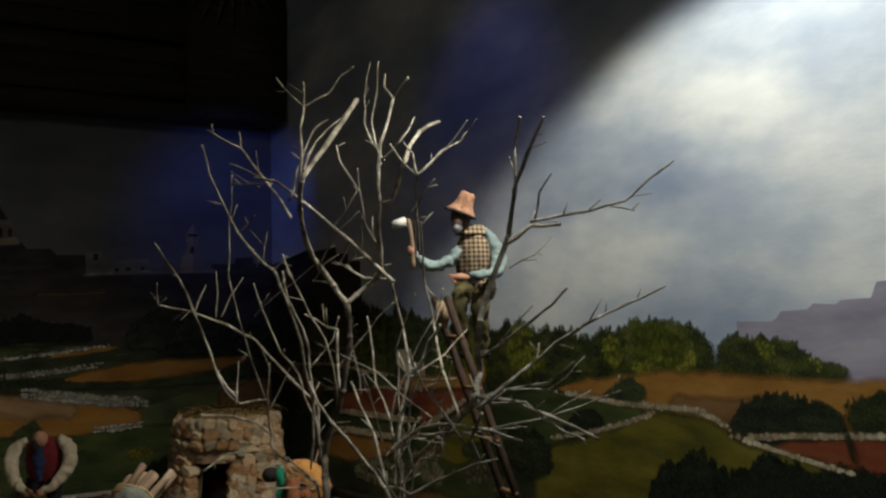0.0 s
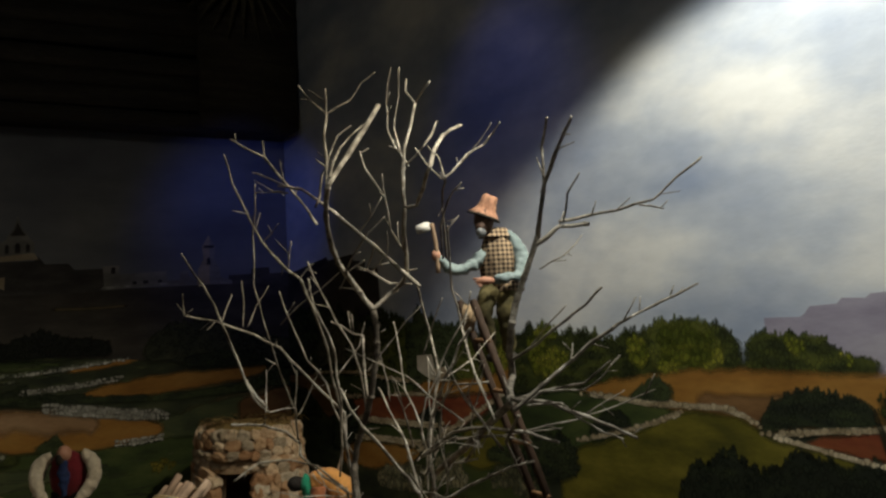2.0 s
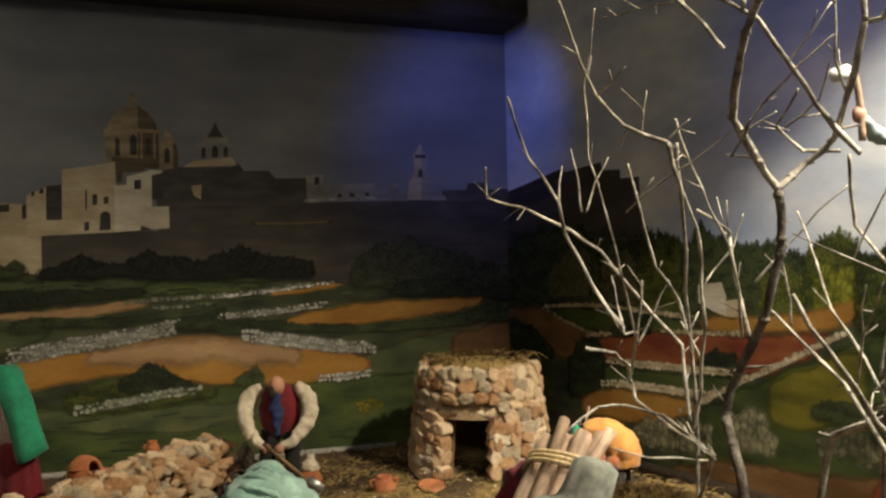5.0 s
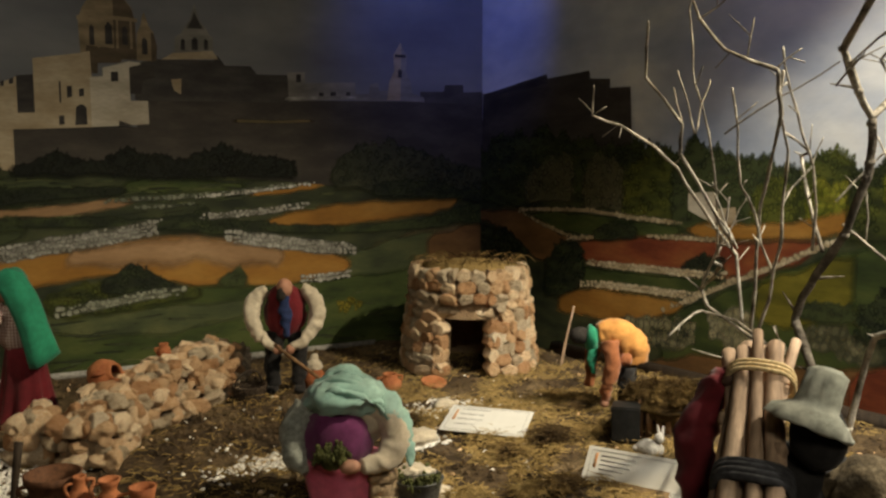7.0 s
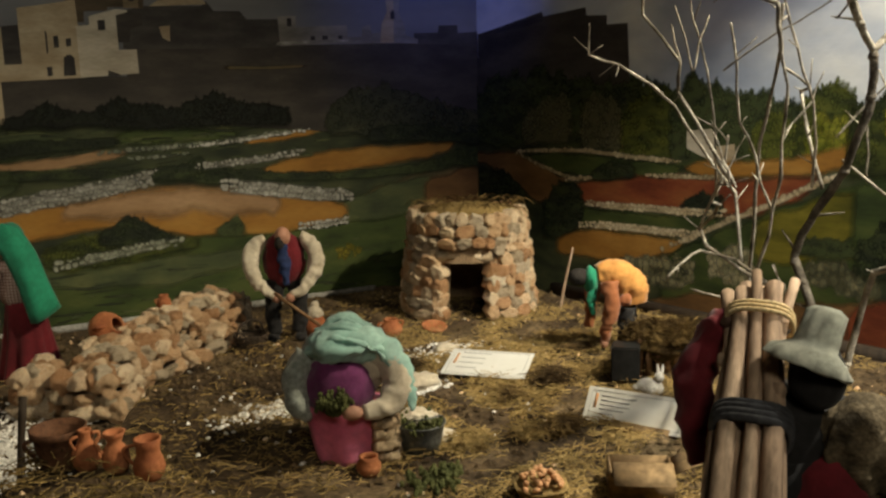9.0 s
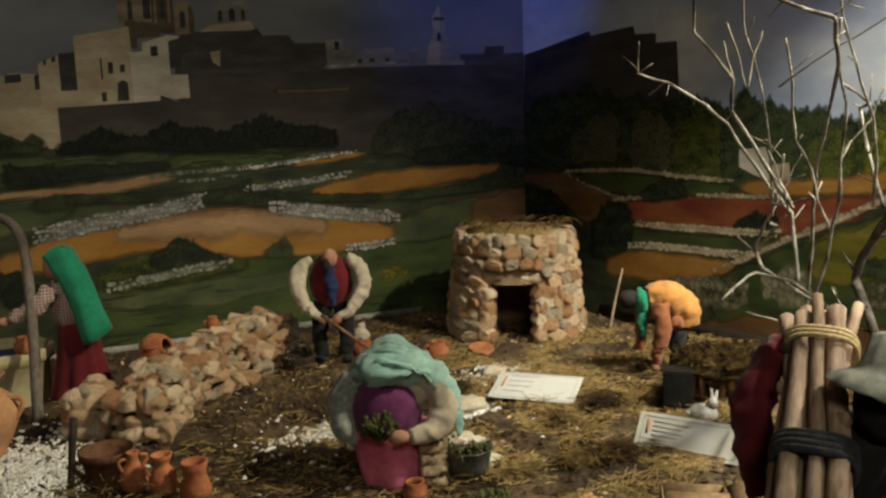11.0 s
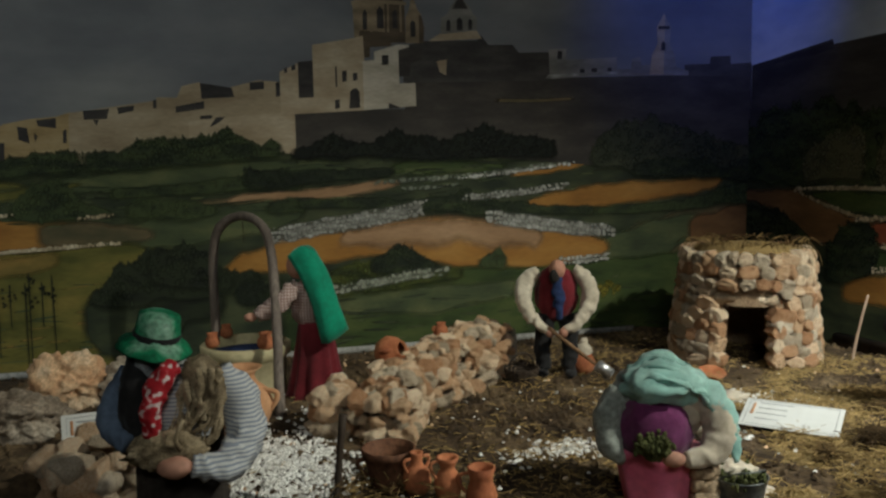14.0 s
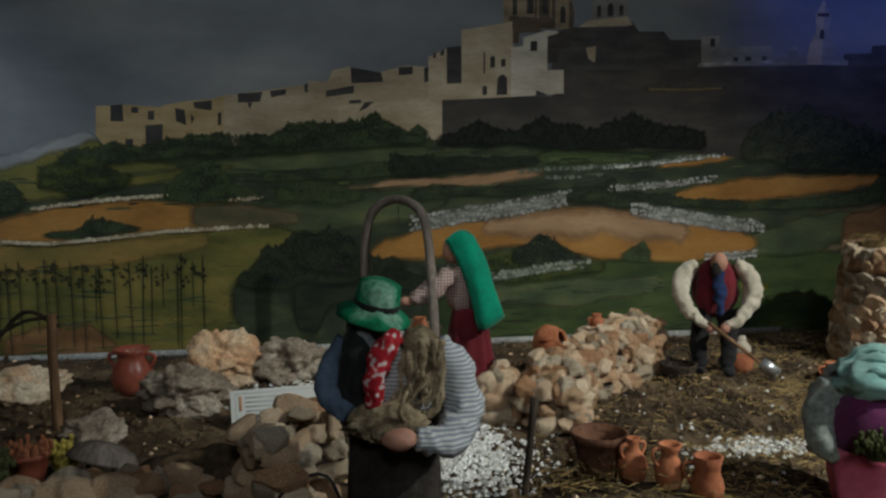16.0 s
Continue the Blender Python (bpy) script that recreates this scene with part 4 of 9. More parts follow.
shape("left", "painted_window", "town_dark", [(-1.361, 1.019), (-1.361, 1.068), (-1.354, 1.080), (-1.347, 1.069), (-1.347, 1.019)])
shape("left", "painted_window", "town_dark", [(-1.317, 1.024), (-1.317, 1.077), (-1.307, 1.091), (-1.296, 1.078), (-1.296, 1.024)])
shape("left", "painted_window", "town_dark", [(-1.268, 1.025), (-1.268, 1.071), (-1.260, 1.082), (-1.253, 1.071), (-1.253, 1.025)])
shape("left", "painted_pilaster", "town_brown", [(-1.377, 1.011), (-1.377, 1.094), (-1.370, 1.094), (-1.370, 1.011)])
shape("left", "painted_pilaster", "town_brown", [(-1.339, 1.012), (-1.338, 1.095), (-1.331, 1.096), (-1.332, 1.012)])
shape("left", "painted_pilaster", "town_brown", [(-1.286, 1.013), (-1.285, 1.097), (-1.278, 1.097), (-1.279, 1.013)])
shape("left", "painted_pilaster", "town_brown", [(-1.246, 1.014), (-1.246, 1.098), (-1.239, 1.098), (-1.239, 1.014)])
shape("left", "painted_cornice", "town_brown", [(-1.394, 1.090), (-1.394, 1.103), (-1.292, 1.110), (-1.224, 1.105), (-1.224, 1.095), (-1.292, 1.097)])
shape("left", "painted_dome", "town_brown", [(-1.229, 0.980), (-1.226, 1.060), (-1.215, 1.084), (-1.210, 1.111), (-1.204, 1.127), (-1.197, 1.107), (-1.190, 1.085), (-1.177, 1.066), (-1.168, 1.027), (-1.171, 0.981)])
shape("left", "painted_window", "town_dark", [(-1.212, 0.999), (-1.212, 1.042), (-1.205, 1.051), (-1.196, 1.042), (-1.196, 1.000)])
shape("left", "painted_dome", "dome_shade", [(-1.185, 0.981), (-1.185, 1.069), (-1.176, 1.062), (-1.168, 1.027), (-1.171, 0.981)])
shape("left", "painted_roof", "town_pale", [(-1.156, 0.987), (-1.106, 1.019), (-1.003, 1.031), (-0.982, 0.998)])
shape("left", "painted_dome", "town_grey", [(-1.117, 1.009), (-1.113, 1.059), (-1.094, 1.070), (-1.083, 1.092), (-1.066, 1.114), (-1.058, 1.143), (-1.052, 1.167), (-1.045, 1.144), (-1.038, 1.114), (-1.019, 1.093), (-1.008, 1.072), (-0.997, 1.064), (-0.997, 1.023)])
shape("left", "painted_dome", "bastion", [(-1.077, 1.088), (-1.062, 1.112), (-1.053, 1.140), (-1.040, 1.112), (-1.025, 1.089)])
shape("left", "painted_window", "town_dark", [(-1.063, 1.022), (-1.063, 1.053), (-1.053, 1.063), (-1.044, 1.053), (-1.044, 1.022)])
shape("left", "painted_window", "town_dark", [(-1.097, 1.019), (-1.096, 1.048), (-1.089, 1.056), (-1.083, 1.049), (-1.084, 1.019)])
shape("left", "painted_window", "town_dark", [(-1.025, 1.024), (-1.025, 1.052), (-1.019, 1.060), (-1.012, 1.052), (-1.012, 1.025)])
shape("left", "painted_house", "town_grey", [(-0.464, 0.888), (-0.457, 0.940), (-0.433, 0.947), (-0.429, 0.918), (-0.373, 0.926), (-0.302, 0.919), (-0.245, 0.902), (-0.245, 0.887)])
shape("left", "painted_bell_tower", "town", [(-0.392, 0.888), (-0.384, 0.952), (-0.363, 0.992), (-0.367, 1.045), (-0.356, 1.064), (-0.340, 1.092), (-0.327, 1.065), (-0.313, 1.046), (-0.318, 0.993), (-0.298, 0.952), (-0.289, 0.889)])
shape("left", "painted_bell_tower", "town_grey", [(-0.340, 0.889), (-0.335, 1.079), (-0.327, 1.065), (-0.313, 1.046), (-0.318, 0.993), (-0.298, 0.952), (-0.289, 0.889)])
shape("left", "painted_window", "town_dark", [(-0.350, 0.969), (-0.349, 0.992), (-0.342, 1.001), (-0.334, 0.992), (-0.334, 0.969)])
shape("left", "painted_window", "town_dark", [(-0.361, 1.039), (-0.361, 1.049), (-0.319, 1.050), (-0.319, 1.039)])
shape("left", "painted_house", "town_warm", [(-2.559, 0.740), (-2.484, 0.744), (-2.377, 0.738), (-2.378, 0.624), (-2.481, 0.614), (-2.541, 0.630), (-2.563, 0.659)])
shape("left", "painted_house", "town_warm", [(-2.383, 0.742), (-2.314, 0.756), (-2.244, 0.762), (-2.204, 0.775), (-2.208, 0.627), (-2.384, 0.614)])
shape("left", "painted_house", "town", [(-2.210, 0.772), (-2.092, 0.789), (-1.979, 0.806), (-1.878, 0.814), (-1.880, 0.648), (-2.215, 0.624)])
shape("left", "painted_house", "town", [(-1.971, 0.803), (-1.971, 0.816), (-1.914, 0.815), (-1.900, 0.848), (-1.848, 0.860), (-1.845, 0.814), (-1.765, 0.815), (-1.762, 0.845), (-1.681, 0.866), (-1.610, 0.860), (-1.607, 0.766), (-1.882, 0.739), (-1.972, 0.738)])
shape("left", "painted_rampart", "town_pale", [(-1.885, 0.745), (-1.715, 0.763), (-1.576, 0.771), (-1.576, 0.643), (-1.657, 0.657), (-1.887, 0.640)])
shape("left", "painted_house", "town_pale", [(-1.617, 0.890), (-1.553, 0.921), (-1.514, 0.921), (-1.507, 0.768), (-1.617, 0.764)])
shape("left", "painted_house", "town_pale", [(-1.517, 0.971), (-1.385, 0.994), (-1.362, 1.001), (-1.353, 0.776), (-1.517, 0.768)])
shape("left", "painted_house", "town_bright", [(-1.365, 0.924), (-1.328, 0.928), (-1.328, 0.953), (-1.253, 0.976), (-1.219, 0.974), (-1.218, 0.937), (-1.252, 0.930), (-1.251, 0.857), (-1.200, 0.859), (-1.199, 0.788), (-1.364, 0.776)])
shape("left", "painted_window", "town_dark", [(-1.562, 0.920), (-1.517, 0.925), (-1.517, 0.815), (-1.562, 0.813)])
shape("left", "painted_window", "town_dark", [(-1.848, 0.857), (-1.811, 0.852), (-1.758, 0.843), (-1.752, 0.817), (-1.845, 0.811)])
shape("left", "painted_window", "town_dark", [(-2.296, 0.753), (-2.244, 0.759), (-2.245, 0.730), (-2.291, 0.736)])
shape("left", "painted_window", "town_dark", [(-2.172, 0.778), (-2.101, 0.784), (-2.109, 0.755), (-2.170, 0.753)])
shape("left", "painted_window", "town_dark", [(-2.080, 0.787), (-2.033, 0.793), (-2.036, 0.777), (-2.077, 0.768)])
shape("left", "painted_window", "town_dark", [(-2.520, 0.742), (-2.488, 0.746), (-2.487, 0.698), (-2.522, 0.698)])
shape("left", "painted_window", "town_dark", [(-2.464, 0.738), (-2.446, 0.738), (-2.446, 0.722), (-2.465, 0.722)])
shape("left", "painted_window", "town_dark", [(-2.420, 0.727), (-2.403, 0.729), (-2.404, 0.703), (-2.421, 0.703)])
shape("left", "painted_window", "town_dark", [(-2.346, 0.736), (-2.320, 0.731), (-2.316, 0.688), (-2.344, 0.699)])
shape("left", "painted_window", "town_dark", [(-2.304, 0.720), (-2.294, 0.707), (-2.302, 0.691)])
shape("left", "painted_window", "town_dark", [(-2.428, 0.687), (-2.381, 0.691), (-2.384, 0.633), (-2.430, 0.629)])
shape("left", "painted_window", "town_dark", [(-2.484, 0.648), (-2.463, 0.649), (-2.464, 0.622), (-2.486, 0.622)])
shape("left", "painted_window", "town_dark", [(-2.228, 0.722), (-2.218, 0.727), (-2.219, 0.688), (-2.229, 0.688)])
shape("left", "painted_window", "town_dark", [(-2.146, 0.753), (-2.130, 0.753), (-2.138, 0.735)])
shape("left", "painted_window", "town_dark", [(-1.706, 0.859), (-1.664, 0.863), (-1.664, 0.840), (-1.706, 0.836)])
shape("left", "painted_window", "town_dark", [(-1.630, 0.858), (-1.617, 0.862), (-1.617, 0.819), (-1.630, 0.817)])
shape("left", "painted_window", "town_dark", [(-1.919, 0.789), (-1.838, 0.805), (-1.839, 0.783), (-1.920, 0.771)])
shape("left", "painted_window", "town_dark", [(-1.982, 0.806), (-1.971, 0.810), (-1.972, 0.784), (-1.981, 0.784)])
shape("left", "painted_window", "town_dark", [(-1.429, 0.895), (-1.415, 0.896), (-1.415, 0.863), (-1.429, 0.861)])
shape("left", "painted_window", "town_dark", [(-1.396, 0.888), (-1.382, 0.890), (-1.382, 0.867), (-1.396, 0.865)])
shape("left", "painted_window", "town_dark", [(-1.450, 0.908), (-1.445, 0.908), (-1.445, 0.846), (-1.450, 0.846)])
shape("left", "painted_window", "town_dark", [(-1.406, 0.833), (-1.396, 0.842), (-1.385, 0.842), (-1.377, 0.833), (-1.376, 0.783), (-1.410, 0.781)])
shape("left", "painted_window", "town_dark", [(-1.453, 0.807), (-1.439, 0.809), (-1.439, 0.782), (-1.453, 0.780)])
shape("left", "painted_window", "town_dark", [(-1.305, 0.942), (-1.284, 0.944), (-1.284, 0.915), (-1.305, 0.913)])
shape("left", "painted_window", "bastion", [(-1.252, 0.958), (-1.217, 0.969), (-1.178, 0.966), (-1.177, 0.931), (-1.213, 0.920), (-1.219, 0.879), (-1.252, 0.879)])
shape("left", "painted_window", "town_dark", [(-1.286, 0.797), (-1.268, 0.791), (-1.247, 0.782), (-1.288, 0.780)])
shape("left", "painted_window", "town_dark", [(-1.581, 0.907), (-1.569, 0.914), (-1.569, 0.897), (-1.581, 0.894)])
shape("left", "painted_window", "town_dark", [(-1.603, 0.900), (-1.594, 0.905), (-1.594, 0.888), (-1.603, 0.887)])
shape("left", "painted_window", "town_dark", [(-1.807, 0.757), (-1.779, 0.759), (-1.803, 0.739), (-1.826, 0.729)])
shape("left", "painted_window", "town_dark", [(-1.852, 0.762), (-1.816, 0.764), (-1.819, 0.754), (-1.852, 0.752)])
bush("left", "painted_hedge", "hedge", [(-2.679, 0.596, 0.561), (-2.626, 0.618, 0.558), (-2.573, 0.624, 0.564), (-2.527, 0.640, 0.579), (-2.459, 0.624, 0.586), (-2.405, 0.633, 0.587), (-2.366, 0.646, 0.590), (-2.303, 0.659, 0.600), (-2.240, 0.659, 0.601), (-2.176, 0.659, 0.602)])
bush("left", "painted_hedge", "hedge", [(-2.192, 0.658, 0.603), (-2.080, 0.663, 0.607), (-1.982, 0.697, 0.612), (-1.884, 0.696, 0.620), (-1.817, 0.701, 0.625), (-1.770, 0.721, 0.628), (-1.733, 0.703, 0.633), (-1.679, 0.667, 0.635), (-1.648, 0.690, 0.637), (-1.607, 0.667, 0.640)])
bush("left", "painted_hedge", "leafy", [(-2.733, 0.564, 0.517), (-2.674, 0.580, 0.501), (-2.598, 0.586, 0.500), (-2.523, 0.563, 0.508), (-2.461, 0.547, 0.528)])
bush("left", "painted_hedge", "grove", [(-1.60, 0.660, 0.63), (-1.53, 0.672, 0.63), (-1.46, 0.70, 0.63), (-1.41, 0.680, 0.63), (-1.34, 0.672, 0.63), (-1.27, 0.715, 0.625), (-1.20, 0.700, 0.625), (-1.12, 0.678, 0.62), (-1.04, 0.705, 0.62), (-0.98, 0.722, 0.62), (-0.90, 0.695, 0.62), (-0.82, 0.690, 0.62), (-0.72, 0.670, 0.61)])
bush("left", "painted_hedge", "far_tree", [(-0.619, 0.625, 0.599), (-0.578, 0.678, 0.586), (-0.521, 0.718, 0.579), (-0.439, 0.743, 0.572), (-0.341, 0.725, 0.563), (-0.218, 0.698, 0.554), (-0.103, 0.654, 0.549), (0.001, 0.639, 0.540), (0.044, 0.637, 0.538)])
bush("left", "painted_hedge", "hedge", [(-0.463, 0.588, 0.553), (-0.332, 0.603, 0.543), (-0.196, 0.605, 0.541), (-0.104, 0.569, 0.532), (0.000, 0.565, 0.519), (0.044, 0.563, 0.517)])
# field walls of the long wall, in rows of pale dabs
dabs("left", "painted_wall", "pale_dab", [(-2.745, 0.448), (-2.602, 0.467), (-2.479, 0.477), (-2.370, 0.482)], 0.011, 0.10)
dabs("left", "painted_wall", "pale_dab", [(-2.197, 0.467), (-2.149, 0.470), (-2.103, 0.472)], 0.012, 0.10)
dabs("left", "painted_wall", "pale_dab", [(-3.190, 0.367), (-2.832, 0.357), (-2.698, 0.350), (-2.561, 0.361), (-2.390, 0.379), (-2.215, 0.386), (-2.086, 0.391)], 0.011, 0.10)
dabs("left", "painted_wall", "white_dab", [(-0.968, 0.408), (-0.882, 0.397), (-0.763, 0.379), (-0.641, 0.357), (-0.514, 0.344)], 0.044, 0.05)
dabs("left", "painted_wall", "white_dab", [(-0.717, 0.262), (-0.623, 0.264), (-0.538, 0.271)], 0.025, 0.10)
dabs("left", "painted_wall", "white_dab", [(-1.679, 0.374), (-1.598, 0.381), (-1.498, 0.398), (-1.360, 0.416), (-1.254, 0.433), (-1.172, 0.446)], 0.049, 0.20)
dabs("left", "painted_wall", "dim_dab", [(-1.335, 0.545), (-1.211, 0.552), (-1.065, 0.558), (-0.913, 0.569), (-0.794, 0.582), (-0.660, 0.595)], 0.015, 0.30)
dabs("left", "painted_wall", "white_dab", [(-1.065, 0.554), (-0.913, 0.567), (-0.795, 0.580), (-0.660, 0.595)], 0.011, 0.35)
dabs("left", "painted_wall", "dim_dab", [(-1.249, 0.526), (-1.140, 0.527), (-1.066, 0.534)], 0.014, 0.40)
dabs("left", "painted_wall", "white_dab", [(-1.046, 0.485), (-0.955, 0.491), (-0.838, 0.499), (-0.686, 0.518)], 0.022, 0.30)
dabs("left", "painted_wall", "dim_dab", [(-1.485, 0.207), (-1.355, 0.221), (-1.229, 0.240), (-1.109, 0.247)], 0.029, 0.25)
vines(-3.185, -2.275, 0.039, 0.304)
# the short wall: plain, ramparts, groves and fields
band("right", "painted_plain", "far_green", [(-0.07, 0.738, -0.12), (0.439, 0.651, -0.12), (0.897, 0.665, -0.12), (1.498, 0.643, -0.12), (1.907, 0.601, -0.12), (2.232, 0.581, -0.12), (2.564, 0.566, -0.12), (3.4, 0.575, -0.12)])
shape("right", "painted_rampart", "bastion_dark", [(0.012, 0.922), (0.112, 0.935), (0.219, 0.952), (0.344, 0.970), (0.344, 0.954), (0.537, 0.965), (0.543, 0.939), (0.626, 0.932), (0.626, 0.904), (0.708, 0.901), (0.720, 0.705), (0.721, 0.544), (0.003, 0.540)])
shape("right", "painted_roof", "town_dark", [(0.106, 0.924), (0.219, 0.943), (0.347, 0.963), (0.347, 0.939), (0.219, 0.920), (0.111, 0.912)])
band("right", "painted_ledge", "bastion", [(0.111, 0.916, 0.904), (0.245, 0.921, 0.910), (0.349, 0.935, 0.921)], 0.5)
band("right", "painted_far_town", "haze", [(2.257, 0.675, 0.557), (2.352, 0.675, 0.557), (2.356, 0.697, 0.552), (2.431, 0.701, 0.546), (2.433, 0.713, 0.543), (2.491, 0.71, 0.541), (2.494, 0.719, 0.541), (2.558, 0.722, 0.531), (2.566, 0.753, 0.531), (2.653, 0.761, 0.515), (3.4, 0.79, 0.513)], 0.0)
bush("right", "painted_tree", "hedge", [(-0.044, 0.708, 0.518), (0.025, 0.717, 0.520), (0.160, 0.762, 0.517), (0.304, 0.801, 0.513), (0.437, 0.761, 0.511), (0.561, 0.735, 0.509), (0.677, 0.703, 0.494), (0.786, 0.704, 0.491), (0.868, 0.687, 0.489)])
bush("right", "painted_tree", "far_tree", [(0.233, 0.584, 0.531), (0.290, 0.643, 0.528), (0.371, 0.678, 0.534), (0.437, 0.684, 0.539), (0.483, 0.632, 0.543)])
bush("right", "painted_tree", "far_tree", [(0.508, 0.595, 0.514), (0.549, 0.667, 0.512), (0.597, 0.693, 0.513), (0.659, 0.669, 0.515), (0.705, 0.605, 0.516)])
bush("right", "painted_tree", "leafy", [(0.678, 0.605, 0.494), (0.733, 0.682, 0.489), (0.786, 0.694, 0.481), (0.869, 0.679, 0.481), (0.928, 0.646, 0.490)])
bush("right", "painted_tree", "hedge", [(0.859, 0.663, 0.489), (0.904, 0.717, 0.486), (0.946, 0.747, 0.481), (0.988, 0.708, 0.483), (1.074, 0.696, 0.486), (1.127, 0.661, 0.489), (1.193, 0.665, 0.497), (1.256, 0.656, 0.512), (1.302, 0.639, 0.520)])
bush("right", "painted_tree", "leafy", [(1.128, 0.575, 0.501), (1.178, 0.613, 0.500), (1.234, 0.610, 0.505), (1.273, 0.584, 0.515)])
bush("right", "painted_tree", "leafy", [(1.257, 0.620, 0.519), (1.301, 0.673, 0.508), (1.353, 0.690, 0.498), (1.403, 0.668, 0.495), (1.445, 0.651, 0.491), (1.483, 0.640, 0.485)])
bush("right", "painted_tree", "lit_leaf", [(1.288, 0.599, 0.539), (1.332, 0.633, 0.531), (1.389, 0.627, 0.528), (1.439, 0.608, 0.518), (1.483, 0.608, 0.513)], False)
shape("right", "painted_house", "town_bright", [(0.930, 0.579), (1.014, 0.585), (1.028, 0.548), (1.030, 0.492), (0.980, 0.508), (0.931, 0.529)])
shape("right", "painted_house", "town_pale", [(1.027, 0.536), (1.087, 0.544), (1.094, 0.490), (1.028, 0.494)])
band("right", "painted_field", "orange_dun", [(-0.047, 0.486, 0.456), (0.022, 0.488, 0.455), (0.203, 0.494, 0.383), (0.317, 0.458, 0.336), (0.438, 0.422, 0.339), (0.527, 0.408, 0.355)])
band("right", "painted_field", "orange", [(0.922, 0.480, 0.463), (1.007, 0.490, 0.451), (1.114, 0.491, 0.454), (1.246, 0.505, 0.467), (1.321, 0.522, 0.477), (1.379, 0.541, 0.488), (1.420, 0.548, 0.509)])
band("right", "painted_field", "green", [(0.261, 0.492, 0.484), (0.438, 0.501, 0.433), (0.587, 0.498, 0.418), (0.768, 0.487, 0.432), (0.922, 0.477, 0.454)])
band("right", "painted_field", "brick", [(0.484, 0.398, 0.360), (0.588, 0.417, 0.334), (0.770, 0.437, 0.345), (0.894, 0.444, 0.345), (1.010, 0.442, 0.342), (1.135, 0.443, 0.347), (1.249, 0.452, 0.390), (1.346, 0.463, 0.443)])
band("right", "painted_field", "green", [(0.439, 0.318, 0.256), (0.589, 0.325, 0.260), (0.772, 0.322, 0.268), (0.937, 0.328, 0.272), (1.059, 0.336, 0.311)])
band("right", "painted_field", "orange", [(0.399, 0.229, 0.160), (0.590, 0.251, 0.165), (0.752, 0.257, 0.177), (0.879, 0.253, 0.214), (0.939, 0.255, 0.245)])
band("right", "painted_meadow", "green", [(0.832, 0.183, -0.062), (0.983, 0.259, -0.030), (1.093, 0.313, -0.007), (1.260, 0.390, 0.013), (1.410, 0.447, 0.030), (1.504, 0.469, 0.023)])
band("right", "painted_meadow", "lime", [(1.140, 0.322, 0.243), (1.255, 0.366, 0.228), (1.375, 0.424, 0.259), (1.496, 0.446, 0.275)])
band("right", "painted_field", "orange_dun", [(0.735, 0.013, -0.012), (0.865, 0.072, -0.038), (1.023, 0.109, -0.022), (1.167, 0.119, 0.008), (1.346, 0.134, -0.016), (1.515, 0.157, -0.006)])
band("right", "painted_field", "brick", [(1.407, 0.115, -0.032), (1.463, 0.147, -0.018), (1.515, 0.164, -0.006), (1.607, 0.180, 0.017)])
bush("right", "painted_hedge", "hedge", [(-0.039, 0.412, 0.314), (0.033, 0.426, 0.320), (0.112, 0.438, 0.321), (0.202, 0.393, 0.328), (0.275, 0.357, 0.317)])
bush("right", "painted_hedge", "hedge", [(0.331, 0.302, 0.202), (0.399, 0.375, 0.209), (0.490, 0.406, 0.239), (0.540, 0.366, 0.281)])
bush("right", "painted_hedge", "hedge", [(0.551, 0.439, 0.416), (0.657, 0.487, 0.422), (0.758, 0.463, 0.435)])
bush("right", "painted_hedge", "hedge", [(0.906, 0.366, 0.343), (0.992, 0.412, 0.340), (1.069, 0.395, 0.347)])
bush("right", "painted_shrub", "pale_leaf", [(0.651, 0.159, 0.115), (0.754, 0.205, 0.108), (0.861, 0.208, 0.121), (0.971, 0.208, 0.151)], False)
bush("right", "painted_shrub", "pale_leaf", [(1.008, 0.235, 0.170), (1.072, 0.263, 0.157), (1.126, 0.257, 0.162), (1.178, 0.229, 0.176)], False)
bush("right", "painted_shrub", "pale_leaf", [(1.284, 0.231, 0.186), (1.352, 0.269, 0.184), (1.411, 0.254, 0.179), (1.454, 0.240, 0.180), (1.505, 0.261, 0.186)], False)
bush("right", "painted_hedge", "hedge", [(1.265, 0.286, 0.259), (1.334, 0.306, 0.260), (1.407, 0.305, 0.265), (1.499, 0.343, 0.275)])
dabs("right", "painted_wall", "pale_dab", [(0.218, 0.494), (0.331, 0.502), (0.538, 0.506), (0.724, 0.492), (0.851, 0.485), (0.915, 0.481)], 0.014, 0.10)
dabs("right", "painted_wall", "pale_dab", [(0.218, 0.490), (0.331, 0.451), (0.438, 0.422), (0.494, 0.410)], 0.013, 0.10)
dabs("right", "painted_wall", "pale_dab", [(0.451, 0.407), (0.514, 0.414), (0.578, 0.420)], 0.015, 0.10)
dabs("right", "painted_wall", "pale_dab", [(0.779, 0.436), (0.893, 0.440), (1.008, 0.442), (1.081, 0.446)], 0.013, 0.10)
dabs("right", "painted_wall", "pale_dab", [(0.547, 0.331), (0.660, 0.329), (0.814, 0.333), (0.936, 0.333), (1.064, 0.338)], 0.022, 0.05)
dabs("right", "painted_wall", "pale_dab", [(0.511, 0.256), (0.637, 0.265), (0.773, 0.266), (0.898, 0.267), (0.977, 0.271)], 0.023, 0.10)
dabs("right", "painted_wall", "pale_dab", [(0.849, 0.215), (0.958, 0.264), (1.086, 0.326), (1.219, 0.384), (1.325, 0.439), (1.385, 0.460)], 0.017, 0.10)
